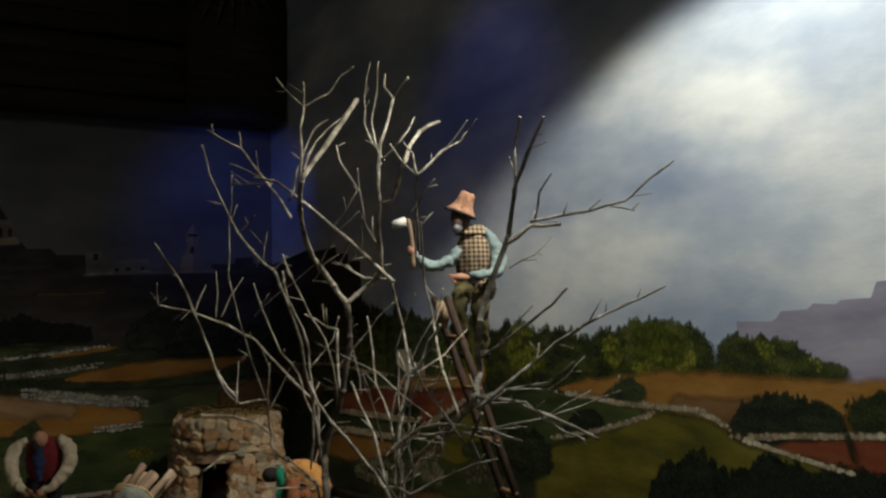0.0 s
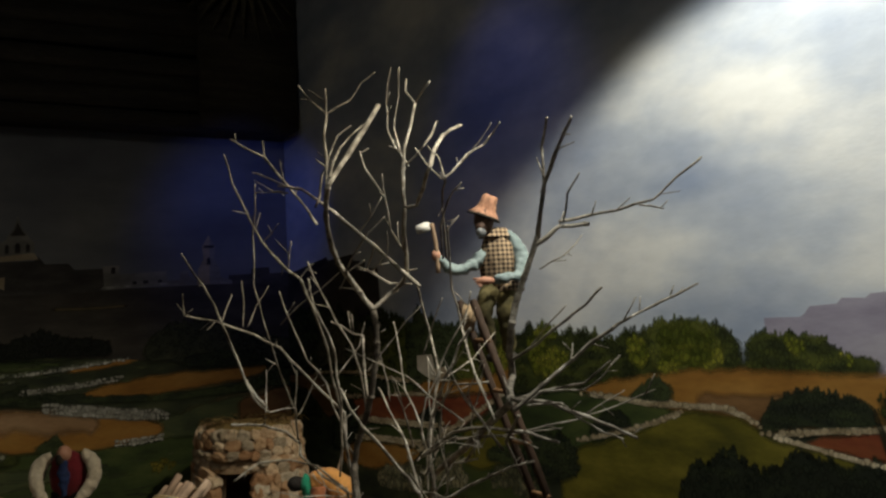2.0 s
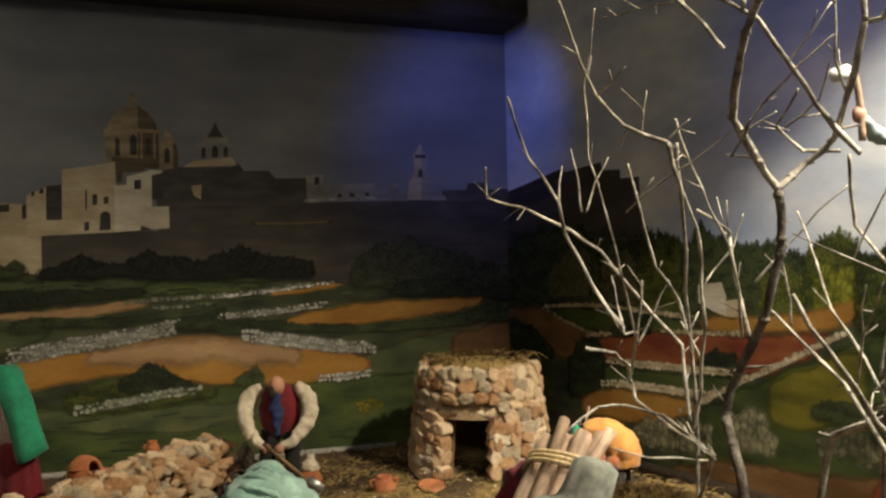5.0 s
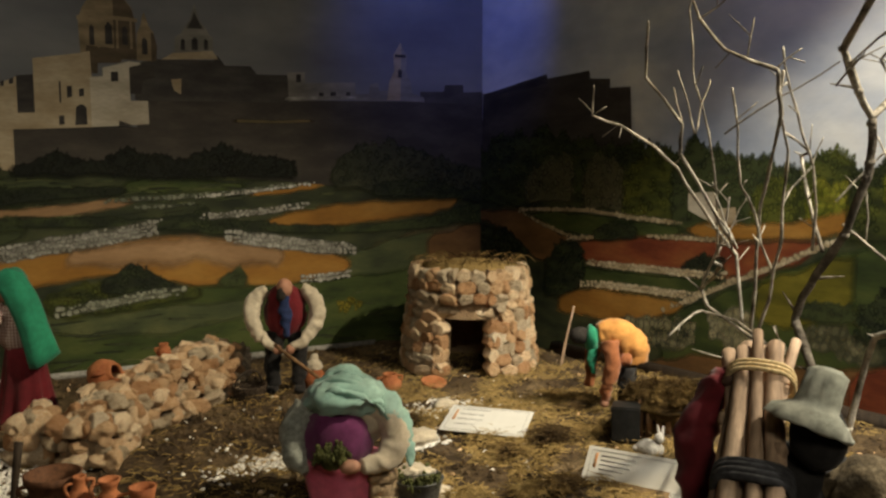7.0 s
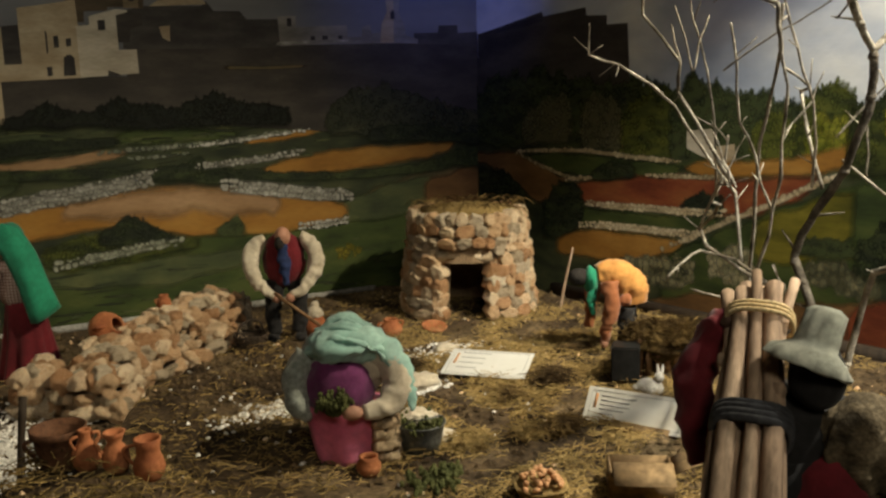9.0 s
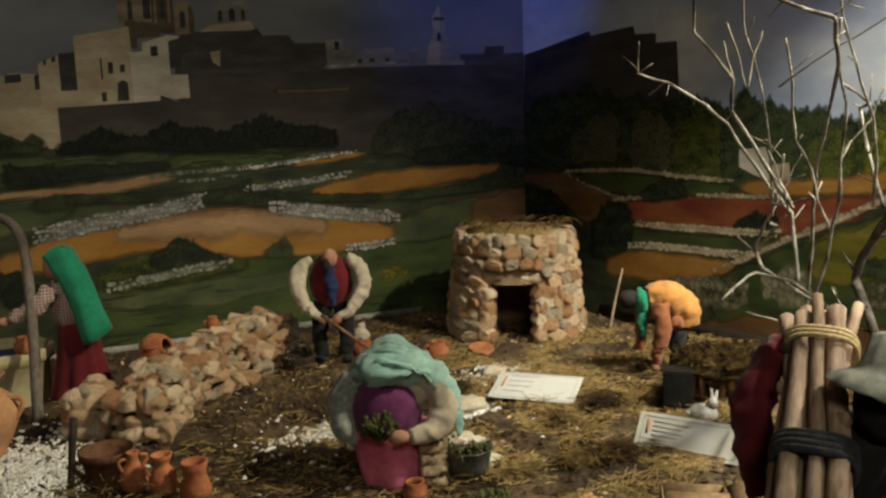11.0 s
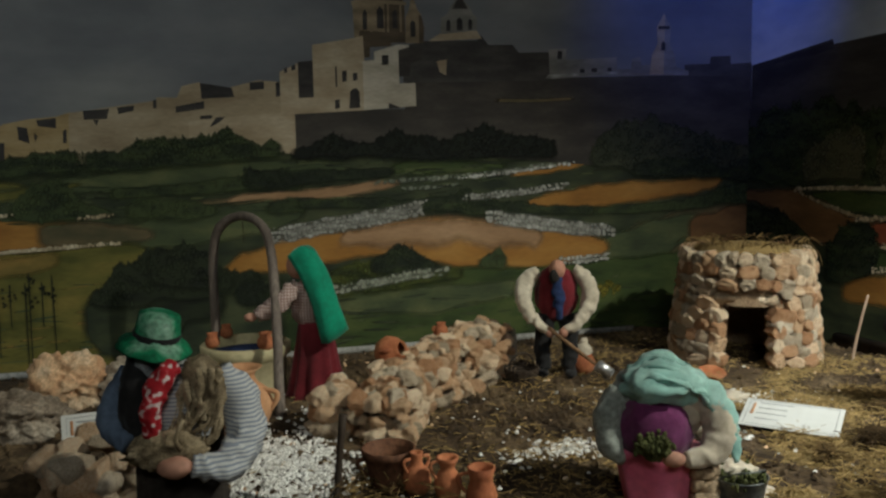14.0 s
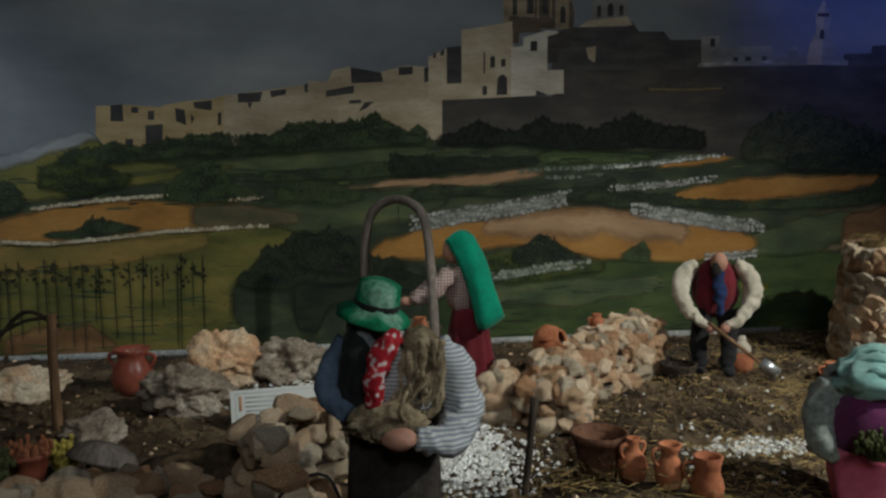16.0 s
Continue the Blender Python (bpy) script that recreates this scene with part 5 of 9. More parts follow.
bush("right", "painted_tree", "leafy", [(1.391, 0.623, 0.469), (1.468, 0.648, 0.474), (1.587, 0.658, 0.478), (1.719, 0.644, 0.486), (1.821, 0.630, 0.495), (1.880, 0.648, 0.511), (1.954, 0.663, 0.521), (2.024, 0.658, 0.533), (2.123, 0.665, 0.543), (2.154, 0.646, 0.550), (2.207, 0.618, 0.563)])
bush("right", "painted_tree", "leafy", [(2.192, 0.607, 0.557), (2.229, 0.641, 0.554), (2.258, 0.649, 0.550), (2.300, 0.638, 0.547), (2.353, 0.638, 0.545), (2.404, 0.615, 0.543), (2.453, 0.593, 0.546), (2.517, 0.575, 0.554)])
bush("right", "painted_tree", "leafy", [(1.918, 0.637, 0.562), (1.982, 0.666, 0.553), (2.042, 0.669, 0.545), (2.108, 0.664, 0.548), (2.148, 0.640, 0.563)])
bush("right", "painted_leaves", "lit_leaf", [(1.969, 0.654, 0.612), (2.009, 0.661, 0.596), (2.048, 0.664, 0.596), (2.084, 0.649, 0.612)], False)
bush("right", "painted_leaves", "lit_leaf", [(2.08, 0.606, 0.576), (2.107, 0.617, 0.562), (2.133, 0.617, 0.567), (2.158, 0.606, 0.577)], False)
bush("right", "painted_leaves", "lit_leaf", [(1.952, 0.578, 0.547), (1.979, 0.597, 0.535), (2.004, 0.599, 0.531), (2.027, 0.581, 0.546)], False)
bush("right", "painted_leaves", "lit_leaf", [(1.853, 0.627, 0.587), (1.882, 0.643, 0.573), (1.909, 0.639, 0.57), (1.934, 0.631, 0.589)], False)
bush("right", "painted_leaves", "lit_leaf", [(2.084, 0.648, 0.631), (2.104, 0.654, 0.622), (2.123, 0.653, 0.625), (2.142, 0.646, 0.63)], False)
bush("right", "painted_leaves", "lit_leaf", [(1.513, 0.678, 0.642), (1.548, 0.688, 0.629), (1.582, 0.689, 0.634), (1.614, 0.676, 0.641)], False)
bush("right", "painted_leaves", "lit_leaf", [(1.521, 0.6, 0.551), (1.566, 0.613, 0.533), (1.608, 0.614, 0.535), (1.649, 0.599, 0.552)], False)
bush("right", "painted_leaves", "lit_leaf", [(2.418, 0.598, 0.58), (2.432, 0.606, 0.571), (2.444, 0.605, 0.575), (2.456, 0.598, 0.582)], False)
bush("right", "painted_leaves", "lit_leaf", [(2.293, 0.629, 0.604), (2.313, 0.636, 0.598), (2.332, 0.635, 0.596), (2.351, 0.627, 0.604)], False)
bush("right", "painted_tree", "lit_leaf", [(1.956, 0.652, 0.603), (2.009, 0.669, 0.593), (2.068, 0.664, 0.579), (2.116, 0.653, 0.586)], False)
bush("right", "painted_tree", "lit_leaf", [(1.482, 0.651, 0.591), (1.523, 0.671, 0.559), (1.566, 0.655, 0.561)], False)
band("right", "painted_field", "orange", [(1.684, 0.496, 0.487), (1.838, 0.523, 0.476), (1.950, 0.539, 0.458), (2.086, 0.550, 0.461), (2.180, 0.557, 0.453), (2.238, 0.550, 0.432), (2.374, 0.552, 0.434), (2.473, 0.553, 0.438), (2.572, 0.559, 0.445), (2.706, 0.566, 0.459)])
band("right", "painted_field", "orange_dun", [(2.052, 0.496, 0.455), (2.163, 0.497, 0.449), (2.237, 0.493, 0.426), (2.347, 0.516, 0.431)])
band("right", "painted_meadow", "green", [(1.410, 0.453, 0.301), (1.626, 0.484, 0.325), (1.775, 0.475, 0.369), (1.892, 0.465, 0.402), (2.000, 0.458, 0.440)])
band("right", "painted_meadow", "lime", [(1.583, 0.286, 0.099), (1.704, 0.338, 0.075), (1.865, 0.388, 0.107), (1.992, 0.440, 0.132), (2.076, 0.453, 0.149), (2.170, 0.445, 0.167), (2.270, 0.397, 0.188), (2.389, 0.379, 0.211), (2.519, 0.360, 0.237), (2.645, 0.347, 0.263)])
band("right", "painted_field", "brick", [(2.324, 0.407, 0.397), (2.395, 0.422, 0.394), (2.468, 0.433, 0.379), (2.567, 0.445, 0.375), (2.700, 0.459, 0.375)])
bush("right", "painted_hedge", "hedge", [(1.847, 0.482, 0.477), (1.904, 0.515, 0.466), (1.953, 0.529, 0.465), (2.006, 0.507, 0.474)])
bush("right", "painted_hedge", "hedge", [(1.701, 0.383, 0.365), (1.754, 0.429, 0.370), (1.815, 0.443, 0.382), (1.868, 0.423, 0.401)])
bush("right", "painted_hedge", "hedge", [(2.213, 0.433, 0.415), (2.265, 0.491, 0.420), (2.320, 0.507, 0.428), (2.373, 0.518, 0.434), (2.435, 0.504, 0.438), (2.506, 0.479, 0.450)])
bush("right", "painted_hedge", "leafy", [(2.489, 0.508, 0.446), (2.529, 0.522, 0.447), (2.571, 0.529, 0.452), (2.646, 0.531, 0.456)])
bush("right", "painted_hedge", "hedge", [(1.989, 0.259, 0.160), (2.058, 0.324, 0.172), (2.115, 0.358, 0.183), (2.161, 0.361, 0.192), (2.219, 0.324, 0.203), (2.277, 0.353, 0.214), (2.322, 0.376, 0.222), (2.389, 0.351, 0.235), (2.486, 0.376, 0.253), (2.531, 0.371, 0.262), (2.596, 0.371, 0.274)])
bush("right", "painted_hedge", "hedge", [(1.430, 0.287, 0.220), (1.493, 0.344, 0.226), (1.599, 0.358, 0.240), (1.676, 0.332, 0.260)])
dabs("right", "painted_wall", "pale_dab", [(1.684, 0.478), (1.817, 0.470), (1.912, 0.460), (2.018, 0.461), (2.132, 0.461), (2.192, 0.446), (2.238, 0.420)], 0.015, 0.10)
dabs("right", "painted_wall", "pale_dab", [(1.667, 0.346), (1.752, 0.366), (1.872, 0.395), (1.982, 0.431), (2.026, 0.450)], 0.013, 0.10)
dabs("right", "painted_wall", "pale_dab", [(2.234, 0.408), (2.318, 0.418), (2.396, 0.429), (2.469, 0.435), (2.569, 0.445), (2.683, 0.457)], 0.013, 0.10)
dabs("right", "painted_wall", "pale_dab", [(2.246, 0.411), (2.303, 0.399), (2.369, 0.388), (2.442, 0.374), (2.517, 0.364)], 0.011, 0.10)
band("right", "painted_sapling", "vine", [(2.477, 0.525, 0.506), (2.489, 0.486, 0.440), (2.503, 0.447, 0.396), (2.527, 0.400, 0.361)], 0.5)

# ---- the stone hut ----
def rock_mesh(name, seed, mat, planes=10, rough=0.15, flat=0.60):
    """One of a few shared rubble shapes, about one across: a broken stone with flat and pitted sides."""
    r = random.Random(seed)
    bm = bmesh.new()
    bmesh.ops.create_icosphere(bm, subdivisions=3, radius=1.0)
    cuts = [(Vector((r.gauss(0, 1), r.gauss(0, 1), r.gauss(0, 1))).normalized(), r.uniform(flat - 0.09, flat + 0.14)) for _ in range(planes)]
    for v in bm.verts:
        for n, d in cuts:
            over = v.co.dot(n) - d
            if over > 0:
                v.co -= n * over * 0.9
        v.co *= 1 + rough * noise.noise(v.co * 1.9 + Vector((seed, 0, 0))) + rough * 0.45 * noise.noise(v.co * 5 + Vector((0, seed, 0)))
        v.co *= 1 + 0.06 * noise.noise(v.co * 10 + Vector((seed, seed, 0)))
        v.co *= 0.66
    data = bpy.data.meshes.new(name)
    bm.to_mesh(data)
    bm.free()
    data.materials.append(mat)
    return data


def block_mesh(name, seed, mat):
    """A building stone with a broad rounded face and four worn sides, about one across."""
    r = random.Random(seed)
    bm = bmesh.new()
    bmesh.ops.create_icosphere(bm, subdivisions=3, radius=1.0)
    sides = [(Vector((math.cos(a), 0, math.sin(a))), r.uniform(0.60, 0.74)) for a in (2 * math.pi * (k + r.uniform(-0.22, 0.22)) / 5 for k in range(5))]
    sides += [(Vector((r.uniform(-0.25, 0.25), -1, r.uniform(-0.25, 0.25))).normalized(), r.uniform(0.55, 0.7)), (Vector((0, 1, 0)), 0.5)]
    for v in bm.verts:
        for n, d in sides:
            over = v.co.dot(n) - d
            if over > 0:
                v.co -= n * over * 0.88
        v.co *= 1 + 0.13 * noise.noise(v.co * 2.2 + Vector((seed, 0, 0))) + 0.08 * noise.noise(v.co * 6 + Vector((0, seed, 0))) + 0.04 * noise.noise(v.co * 13)
        v.co *= 0.70
    data = bpy.data.meshes.new(name)
    bm.to_mesh(data)
    bm.free()
    data.materials.append(mat)
    return data


BLOCKS = [block_mesh("stone", 5.3 * k + 2, M["stone"]) for k in range(14)]
GREY_BLOCKS = [block_mesh("stone", 4.1 * k + 90, M["grey_stone"]) for k in range(8)]
ROCKS = [rock_mesh("stone", 3.7 * k + 1, M["stone"]) for k in range(14)]
GREY_ROCKS = [rock_mesh("stone", 2.3 * k + 50, M["grey_stone"]) for k in range(8)]


def lay(parent, mesh, m, name="stone"):
    ob = new(name, mesh)
    ob.matrix_basis = m
    ob.parent = parent
    return ob


HUT = onto(-0.312, -0.448, -33) @ Matrix.Scale(0.965, 4)
hut = thing("stone_hut", "round rough limestone field hut with straw roof and doorway", "hut", HUT)
H_HUT, R_LOW, R_TOP, DOOR_W, DOOR_H = 0.330, 0.206, 0.168, 0.126, 0.180


def hut_radius(z):
    return R_LOW + (R_TOP - R_LOW) * z / H_HUT


# inner drum, with the doorway left open to a dark room
bm = bmesh.new()
segs, levels = 48, [0, 0.06, 0.12, DOOR_H, 0.25, 0.30, H_HUT]
for inner in (0, 1):
    vs = [[bm.verts.new(((hut_radius(z) - 0.004 - 0.053 * inner) * math.cos(a), (hut_radius(z) - 0.004 - 0.053 * inner) * math.sin(a), z)) for a in (2 * math.pi * i / segs for i in range(segs))] for z in levels]
    for k in range(len(levels) - 1):
        for i in range(segs):
            a = math.degrees(2 * math.pi * (i + 0.5) / segs) - 270
            if levels[k] < DOOR_H - 0.001 and abs(a) < 20:
                continue
            j = (i + 1) % segs
            f = (vs[k][i], vs[k][j], vs[k + 1][j], vs[k + 1][i])
            bm.faces.new(f[::-1] if inner else f)
part("core", bm, M["mortar"], hut)
bm = bmesh.new()
lathe(bm, [(0.0, H_HUT + 0.018), (0.08, H_HUT + 0.016), (R_TOP - 0.01, H_HUT + 0.004), (R_TOP - 0.015, H_HUT - 0.02), (0.0, H_HUT - 0.02)], 32, 0, None, 0.05)
roof = part("roof", bm, M["straw"], hut, "flat roof of packed straw")
courses = 10
levels = [0.0]
for c in range(courses):
    levels.append(levels[-1] + rng.uniform(0.75, 1.25))
levels = [v * H_HUT / levels[-1] for v in levels]
for c in range(courses):
    z, tall = (levels[c] + levels[c + 1]) / 2, levels[c + 1] - levels[c]
    r = hut_radius(z)
    share = [rng.uniform(0.65, 1.45) for _ in range(rng.randint(25, 30))]
    turn0 = rng.uniform(0, 0.3)
    at = 0.0
    for w in share:
        w *= 2 * math.pi / sum(share)
        a = turn0 + at + w / 2
        at += w
        w *= r
        off = ((math.degrees(a) - 270 + 180) % 360 - 180) * math.pi / 180 * r
        if z < DOOR_H + 0.004 and abs(off) < DOOR_W * 0.5 + w * 0.40:
            continue
        if abs(z - DOOR_H - 0.016) < 0.024 and abs(off) < DOOR_W * 0.72:
            continue
        sink = rng.uniform(0.972, 1.0)
        m = pose(r * math.cos(a) * sink, r * math.sin(a) * sink, z + rng.uniform(-0.005, 0.005), rng.uniform(-9, 9), rng.uniform(-14, 14), math.degrees(a) + 90 + rng.uniform(-8, 8))
        lay(hut, rng.choice(BLOCKS if rng.random() < 0.72 else GREY_BLOCKS), m @ Matrix.Diagonal((w * rng.uniform(1.02, 1.2), 0.058, tall * rng.uniform(1.04, 1.24), 1)))
for s, z in ((-1, 0.024), (-1, 0.066), (-1, 0.108), (-1, 0.150), (1, 0.03), (1, 0.07), (1, 0.112), (1, 0.152)):
    a = math.radians(270) + s * (DOOR_W * 0.5 + 0.019) / hut_radius(z)
    r = hut_radius(z) * 0.985
    lay(hut, rng.choice(BLOCKS), pose(r * math.cos(a), r * math.sin(a), z, 0, rng.uniform(-8, 8), math.degrees(a) + 90) @ Matrix.Diagonal((0.038, 0.060, 0.046, 1)))
bm = bmesh.new()
box(bm, (DOOR_W * 1.45, 0.05, 0.034), pose(0, -hut_radius(DOOR_H) + 0.034, DOOR_H + 0.018), 0, 0.007)
for v in bm.verts:
    v.co += Vector((noise.noise(v.co * 40), noise.noise(v.co * 40 + Vector((5, 0, 0))), noise.noise(v.co * 40 + Vector((0, 9, 0))))) * 0.004
part("lintel", bm, M["grey_stone"], hut, "long flat lintel stone")
for k in range(110):
    bm = bmesh.new()
    a, r0 = rng.uniform(0, 6.28), rng.uniform(0.05, R_TOP)
    d = Vector((math.cos(a + rng.uniform(-1.6, 1.6)), math.sin(a + rng.uniform(-1.6, 1.6)), 0)) * rng.uniform(0.03, 0.08)
    p = Vector((r0 * math.cos(a), r0 * math.sin(a), H_HUT + 0.018))
    tube(bm, [p, p + d * 0.6 + Vector((0, 0, 0.012)), p + d + Vector((0, 0, -0.004 - 0.02 * rng.random()))], (0.0014, 0.0009), 4, 0, 2)
    part("straw", bm, M["straw"], roof)
bm = bmesh.new()
tube(bm, [(0.12, -0.11, H_HUT + 0.02), (0.185, -0.10, H_HUT + 0.01), (0.205, -0.10, H_HUT - 0.035)], (0.0016, 0.0012), 5, 0, 4)
part("straw", bm, M["straw"], roof)

stick = thing("leaning_stick", "pale thin stick leaning beside the stone hut", "stick", onto(-0.085, -0.63))
bm = bmesh.new()
tube(bm, [(0, 0, 0), (0.03, 0.012, 0.09), (0.065, 0.02, 0.19)], (0.005, 0.0035), 6, 0, 3, 0.2)
part("shaft", bm, M["cut_wood"], stick)


# ---- dry-stone walls ----
def rubble(name, label, line, height, thick, size, seed, grey=0.38):
    """A battered dry-stone wall along a line: an earth core faced and capped with single stones."""
    r = random.Random(seed)
    ob = thing(name, label, "stone wall", onto(*line[0]))
    inv = ob.matrix_basis.inverted()
    spots, rows = [], []
    profile = ((-0.5, 0.0), (-0.45, 0.5), (-0.36, 0.92), (0.0, 1.0), (0.36, 0.92), (0.45, 0.5), (0.5, 0.0))
    along = 0.0
    for k, ((x0, y0), (x1, y1)) in enumerate(zip(line, line[1:])):
        d = Vector((x1 - x0, y1 - y0, 0))
        n = Vector((-d.y, d.x, 0)).normalized() * thick
        steps = max(1, round(d.length / (size * 0.72)))
        for s in range(steps):
            f = s / steps
            c, h = Vector((x0, y0, gz(x0, y0))) + d * f, height[k] + (height[k + 1] - height[k]) * f
            rows.append([inv @ (c + n * (a * 0.70) + Vector((0, 0, h * b * 0.80 - 0.008))) for a, b in profile])
            for (a0, b0), (a1, b1) in zip(profile, profile[1:]):
                p0, p1 = n * a0 + Vector((0, 0, h * b0)), n * a1 + Vector((0, 0, h * b1))
                count = max(1, round((p1 - p0).length / (size * 0.8)))
                for q in range(count):
                    g = (q + 0.5 + r.uniform(-0.2, 0.2)) / count
                    spots.append((c + d / steps * r.uniform(-0.45, 0.55) + p0 + (p1 - p0) * g + Vector((0, 0, size * r.uniform(-0.22, 0.22))), math.degrees(math.atan2(d.y, d.x))))
    for (x0, y0), (x1, y1), h in ((line[0], line[1], height[0]), (line[-1], line[-2], height[-1])):
        d = Vector((x1 - x0, y1 - y0, 0)).normalized()
        n = Vector((-d.y, d.x, 0)) * thick
        for k in range(max(1, round(h / (size * 0.78)))):
            for a in range(-1, 2):
                spots.append((Vector((x0, y0, gz(x0, y0) + size * (0.4 + 0.78 * k))) + n * (a * 0.32 + r.uniform(-0.06, 0.06)) - d * size * r.uniform(0.0, 0.25), math.degrees(math.atan2(d.y, d.x)) + 90))
    bm = bmesh.new()
    rows_to_mesh(bm, rows, 0, True, True)
    part("earth_fill", bm, M["mortar"], ob)
    for p, turn in spots:
        q = size * r.choice((0.6, 0.75, 0.9, 1.0, 1.1, 1.25)) * r.uniform(0.9, 1.1)
        m = pose(p.x, p.y, p.z, r.uniform(-16, 16), r.uniform(-16, 16), turn + r.uniform(-25, 25))
        lay(ob, r.choice(ROCKS if r.random() > grey else GREY_ROCKS), inv @ m @ Matrix.Diagonal((q * r.uniform(0.95, 1.25), q * r.uniform(0.75, 1.05), q * r.uniform(0.7, 0.95), 1)))
    return ob


rubble("dry_stone_wall", "low dry-stone wall of ochre limestone rubble beside the tilled bed", [(-1.50, -0.87), (-1.40, -0.66), (-1.20, -0.47), (-1.085, -0.39)], (0.092, 0.117, 0.144, 0.152), 0.14, 0.039, 4, 0.18)
rubble("dry_stone_wall", "low front wall of pale grey and ochre rubble", [(-2.62, -1.30), (-2.30, -1.24), (-2.12, -1.23)], (0.075, 0.085, 0.07), 0.15, 0.048, 8, 0.35)
rubble("stone_pile", "upright pile of pale rubble beside the seated doll", [(-2.065, -1.255), (-2.02, -1.225), (-1.985, -1.205)], (0.165, 0.185, 0.18), 0.10, 0.046, 5, 0.3)
bm = bmesh.new()
lump(bm, (0, 0, 0.03), (0.13, 0.07, 0.065), 0, 0.35, 9, 4, 31)
tagged(part("peat_mound", bm, M["soil"], None, "", True, onto(-2.16, -1.13, 12)), "dark mound of crumbly black peat behind the front stones", "soil heap")
rubble("stone_pile", "short upright heap of stones at the end of the wall", [(-1.60, -0.80), (-1.57, -0.72)], (0.10, 0.10), 0.06, 0.042, 2)


def boulder(x, y, size, seed, label, turn=0.0, mesh=None):
    bm = bmesh.new()
    lump(bm, (0, 0, size[2] * 0.42), (size[0] / 2, size[1] / 2, size[2] / 2), 0, 0.55, 5.0, 5, seed)
    for v in bm.verts:
        c = v.co + Vector((seed, 0, 0))
        v.co += (v.co - Vector((0, 0, size[2] * 0.4))).normalized() * (0.012 * (0.5 - abs(noise.noise(c * 32))) + 0.006 * noise.noise(c * 80) - 0.010 * max(0, noise.noise(c * 55) - 0.2))
    ob = part("boulder", bm, M[mesh or "dull_stone"], None, label, True, onto(x, y, turn))
    return tagged(ob, label, "rock", "boulders by the painted wall")


boulder(-2.20, -0.36, (0.155, 0.10, 0.15), 3.0, "rough pitted ochre boulder against the painted field", -8, "stone")
boulder(-2.03, -0.36, (0.15, 0.10, 0.12), 8.0, "grey pitted boulder near the painted wall", 10)
boulder(-2.27, -0.60, (0.20, 0.12, 0.11), 5.5, "long low grey boulder on the soil", -12)
boulder(-2.66, -0.42, (0.18, 0.12, 0.075), 11.0, "low ochre rubble boulder against the painted vines", 5, "stone")
boulder(-2.42, -0.78, (0.12, 0.09, 0.06), 14.0, "small flat grey stone on dark soil", 40)
boulder(-1.0, -0.27, (0.05, 0.04, 0.12), 17.0, "small upright stone behind the wall's end", 0)


# ---- pots ----
def turned(name, label, category, x, y, profile, mat, turn=0.0, lift=0.0, handles=(), tilt=(0, 0), spout=None, group=""):
    ob = thing(name, label, category, pose(x, y, gz(x, y) + lift, tilt[0], tilt[1], turn), group)
    bm = bmesh.new()
    thick = [(max(0.0005, r - 0.0035), z) for r, z in reversed(profile) if z > profile[0][1] + 0.004]
    lathe(bm, [(0.0005, profile[0][1])] + profile + thick + [(0.0005, thick[-1][1])], 24, 0, None, 0.02)
    body = part("body", bm, M[mat], ob)
    for pts, r in handles:
        bm = bmesh.new()
        tube(bm, pts, (r, r), 7, 0, 4)
        part("handle", bm, M[mat], body)
    if spout:
        bm = bmesh.new()
        tube(bm, spout, (0.006, 0.004), 7, 0, 3)
        part("spout", bm, M[mat], ob)
    return ob


def ears(r, z0, z1, out, thick):
    return [([(s * r * 0.72, 0, z1), (s * (r + out), 0, z1 - 0.1 * (z1 - z0)), (s * (r + out), 0, (z0 + z1) / 2), (s * r * 0.96, 0, z0)], thick) for s in (-1, 1)]


JAR = [(0.017, 0), (0.024, 0.008), (0.029, 0.024), (0.028, 0.04), (0.018, 0.053), (0.014, 0.058), (0.018, 0.068), (0.024, 0.078)]
PITCHER = [(0.018, 0), (0.027, 0.01), (0.031, 0.026), (0.028, 0.042), (0.017, 0.052), (0.0125, 0.058), (0.012, 0.072), (0.015, 0.078)]
MUG = [(0.020, 0), (0.030, 0.010), (0.033, 0.026), (0.028, 0.042), (0.0235, 0.05), (0.0245, 0.062), (0.029, 0.078)]
JAR, PITCHER, MUG = ([(r * 0.70, z * 0.82) for r, z in p] for p in (JAR, PITCHER, MUG))
G = "small terracotta jars in a row"
turned("jar", "small two-handled terracotta pitcher with a narrow neck on straw", "jar", -1.547, -1.440, PITCHER, "terracotta", 20, 0.0, ears(0.015, 0.034, 0.056, 0.006, 0.0026), group=G)
turned("jar", "small pinched-neck terracotta jar with a flared lip on straw", "jar", -1.510, -1.480, JAR, "terracotta", 5, 0.0, ears(0.018, 0.034, 0.06, 0.007, 0.0026)[:1], group=G)
turned("jar", "wide-mouthed terracotta jar with a cut lip on straw", "jar", -1.468, -1.508, MUG, "terracotta", -10, 0.0, ears(0.022, 0.026, 0.056, 0.010, 0.0026)[:1], group=G)
turned("clay_planter", "old brown clay planter with a thick rim and ear handles", "planter", -1.580, -1.396, [(0.026, 0), (0.030, 0.016), (0.035, 0.040), (0.037, 0.050), (0.041, 0.053), (0.042, 0.064)], "brown_clay", 0, 0.0, ears(0.036, 0.024, 0.050, 0.010, 0.0035))
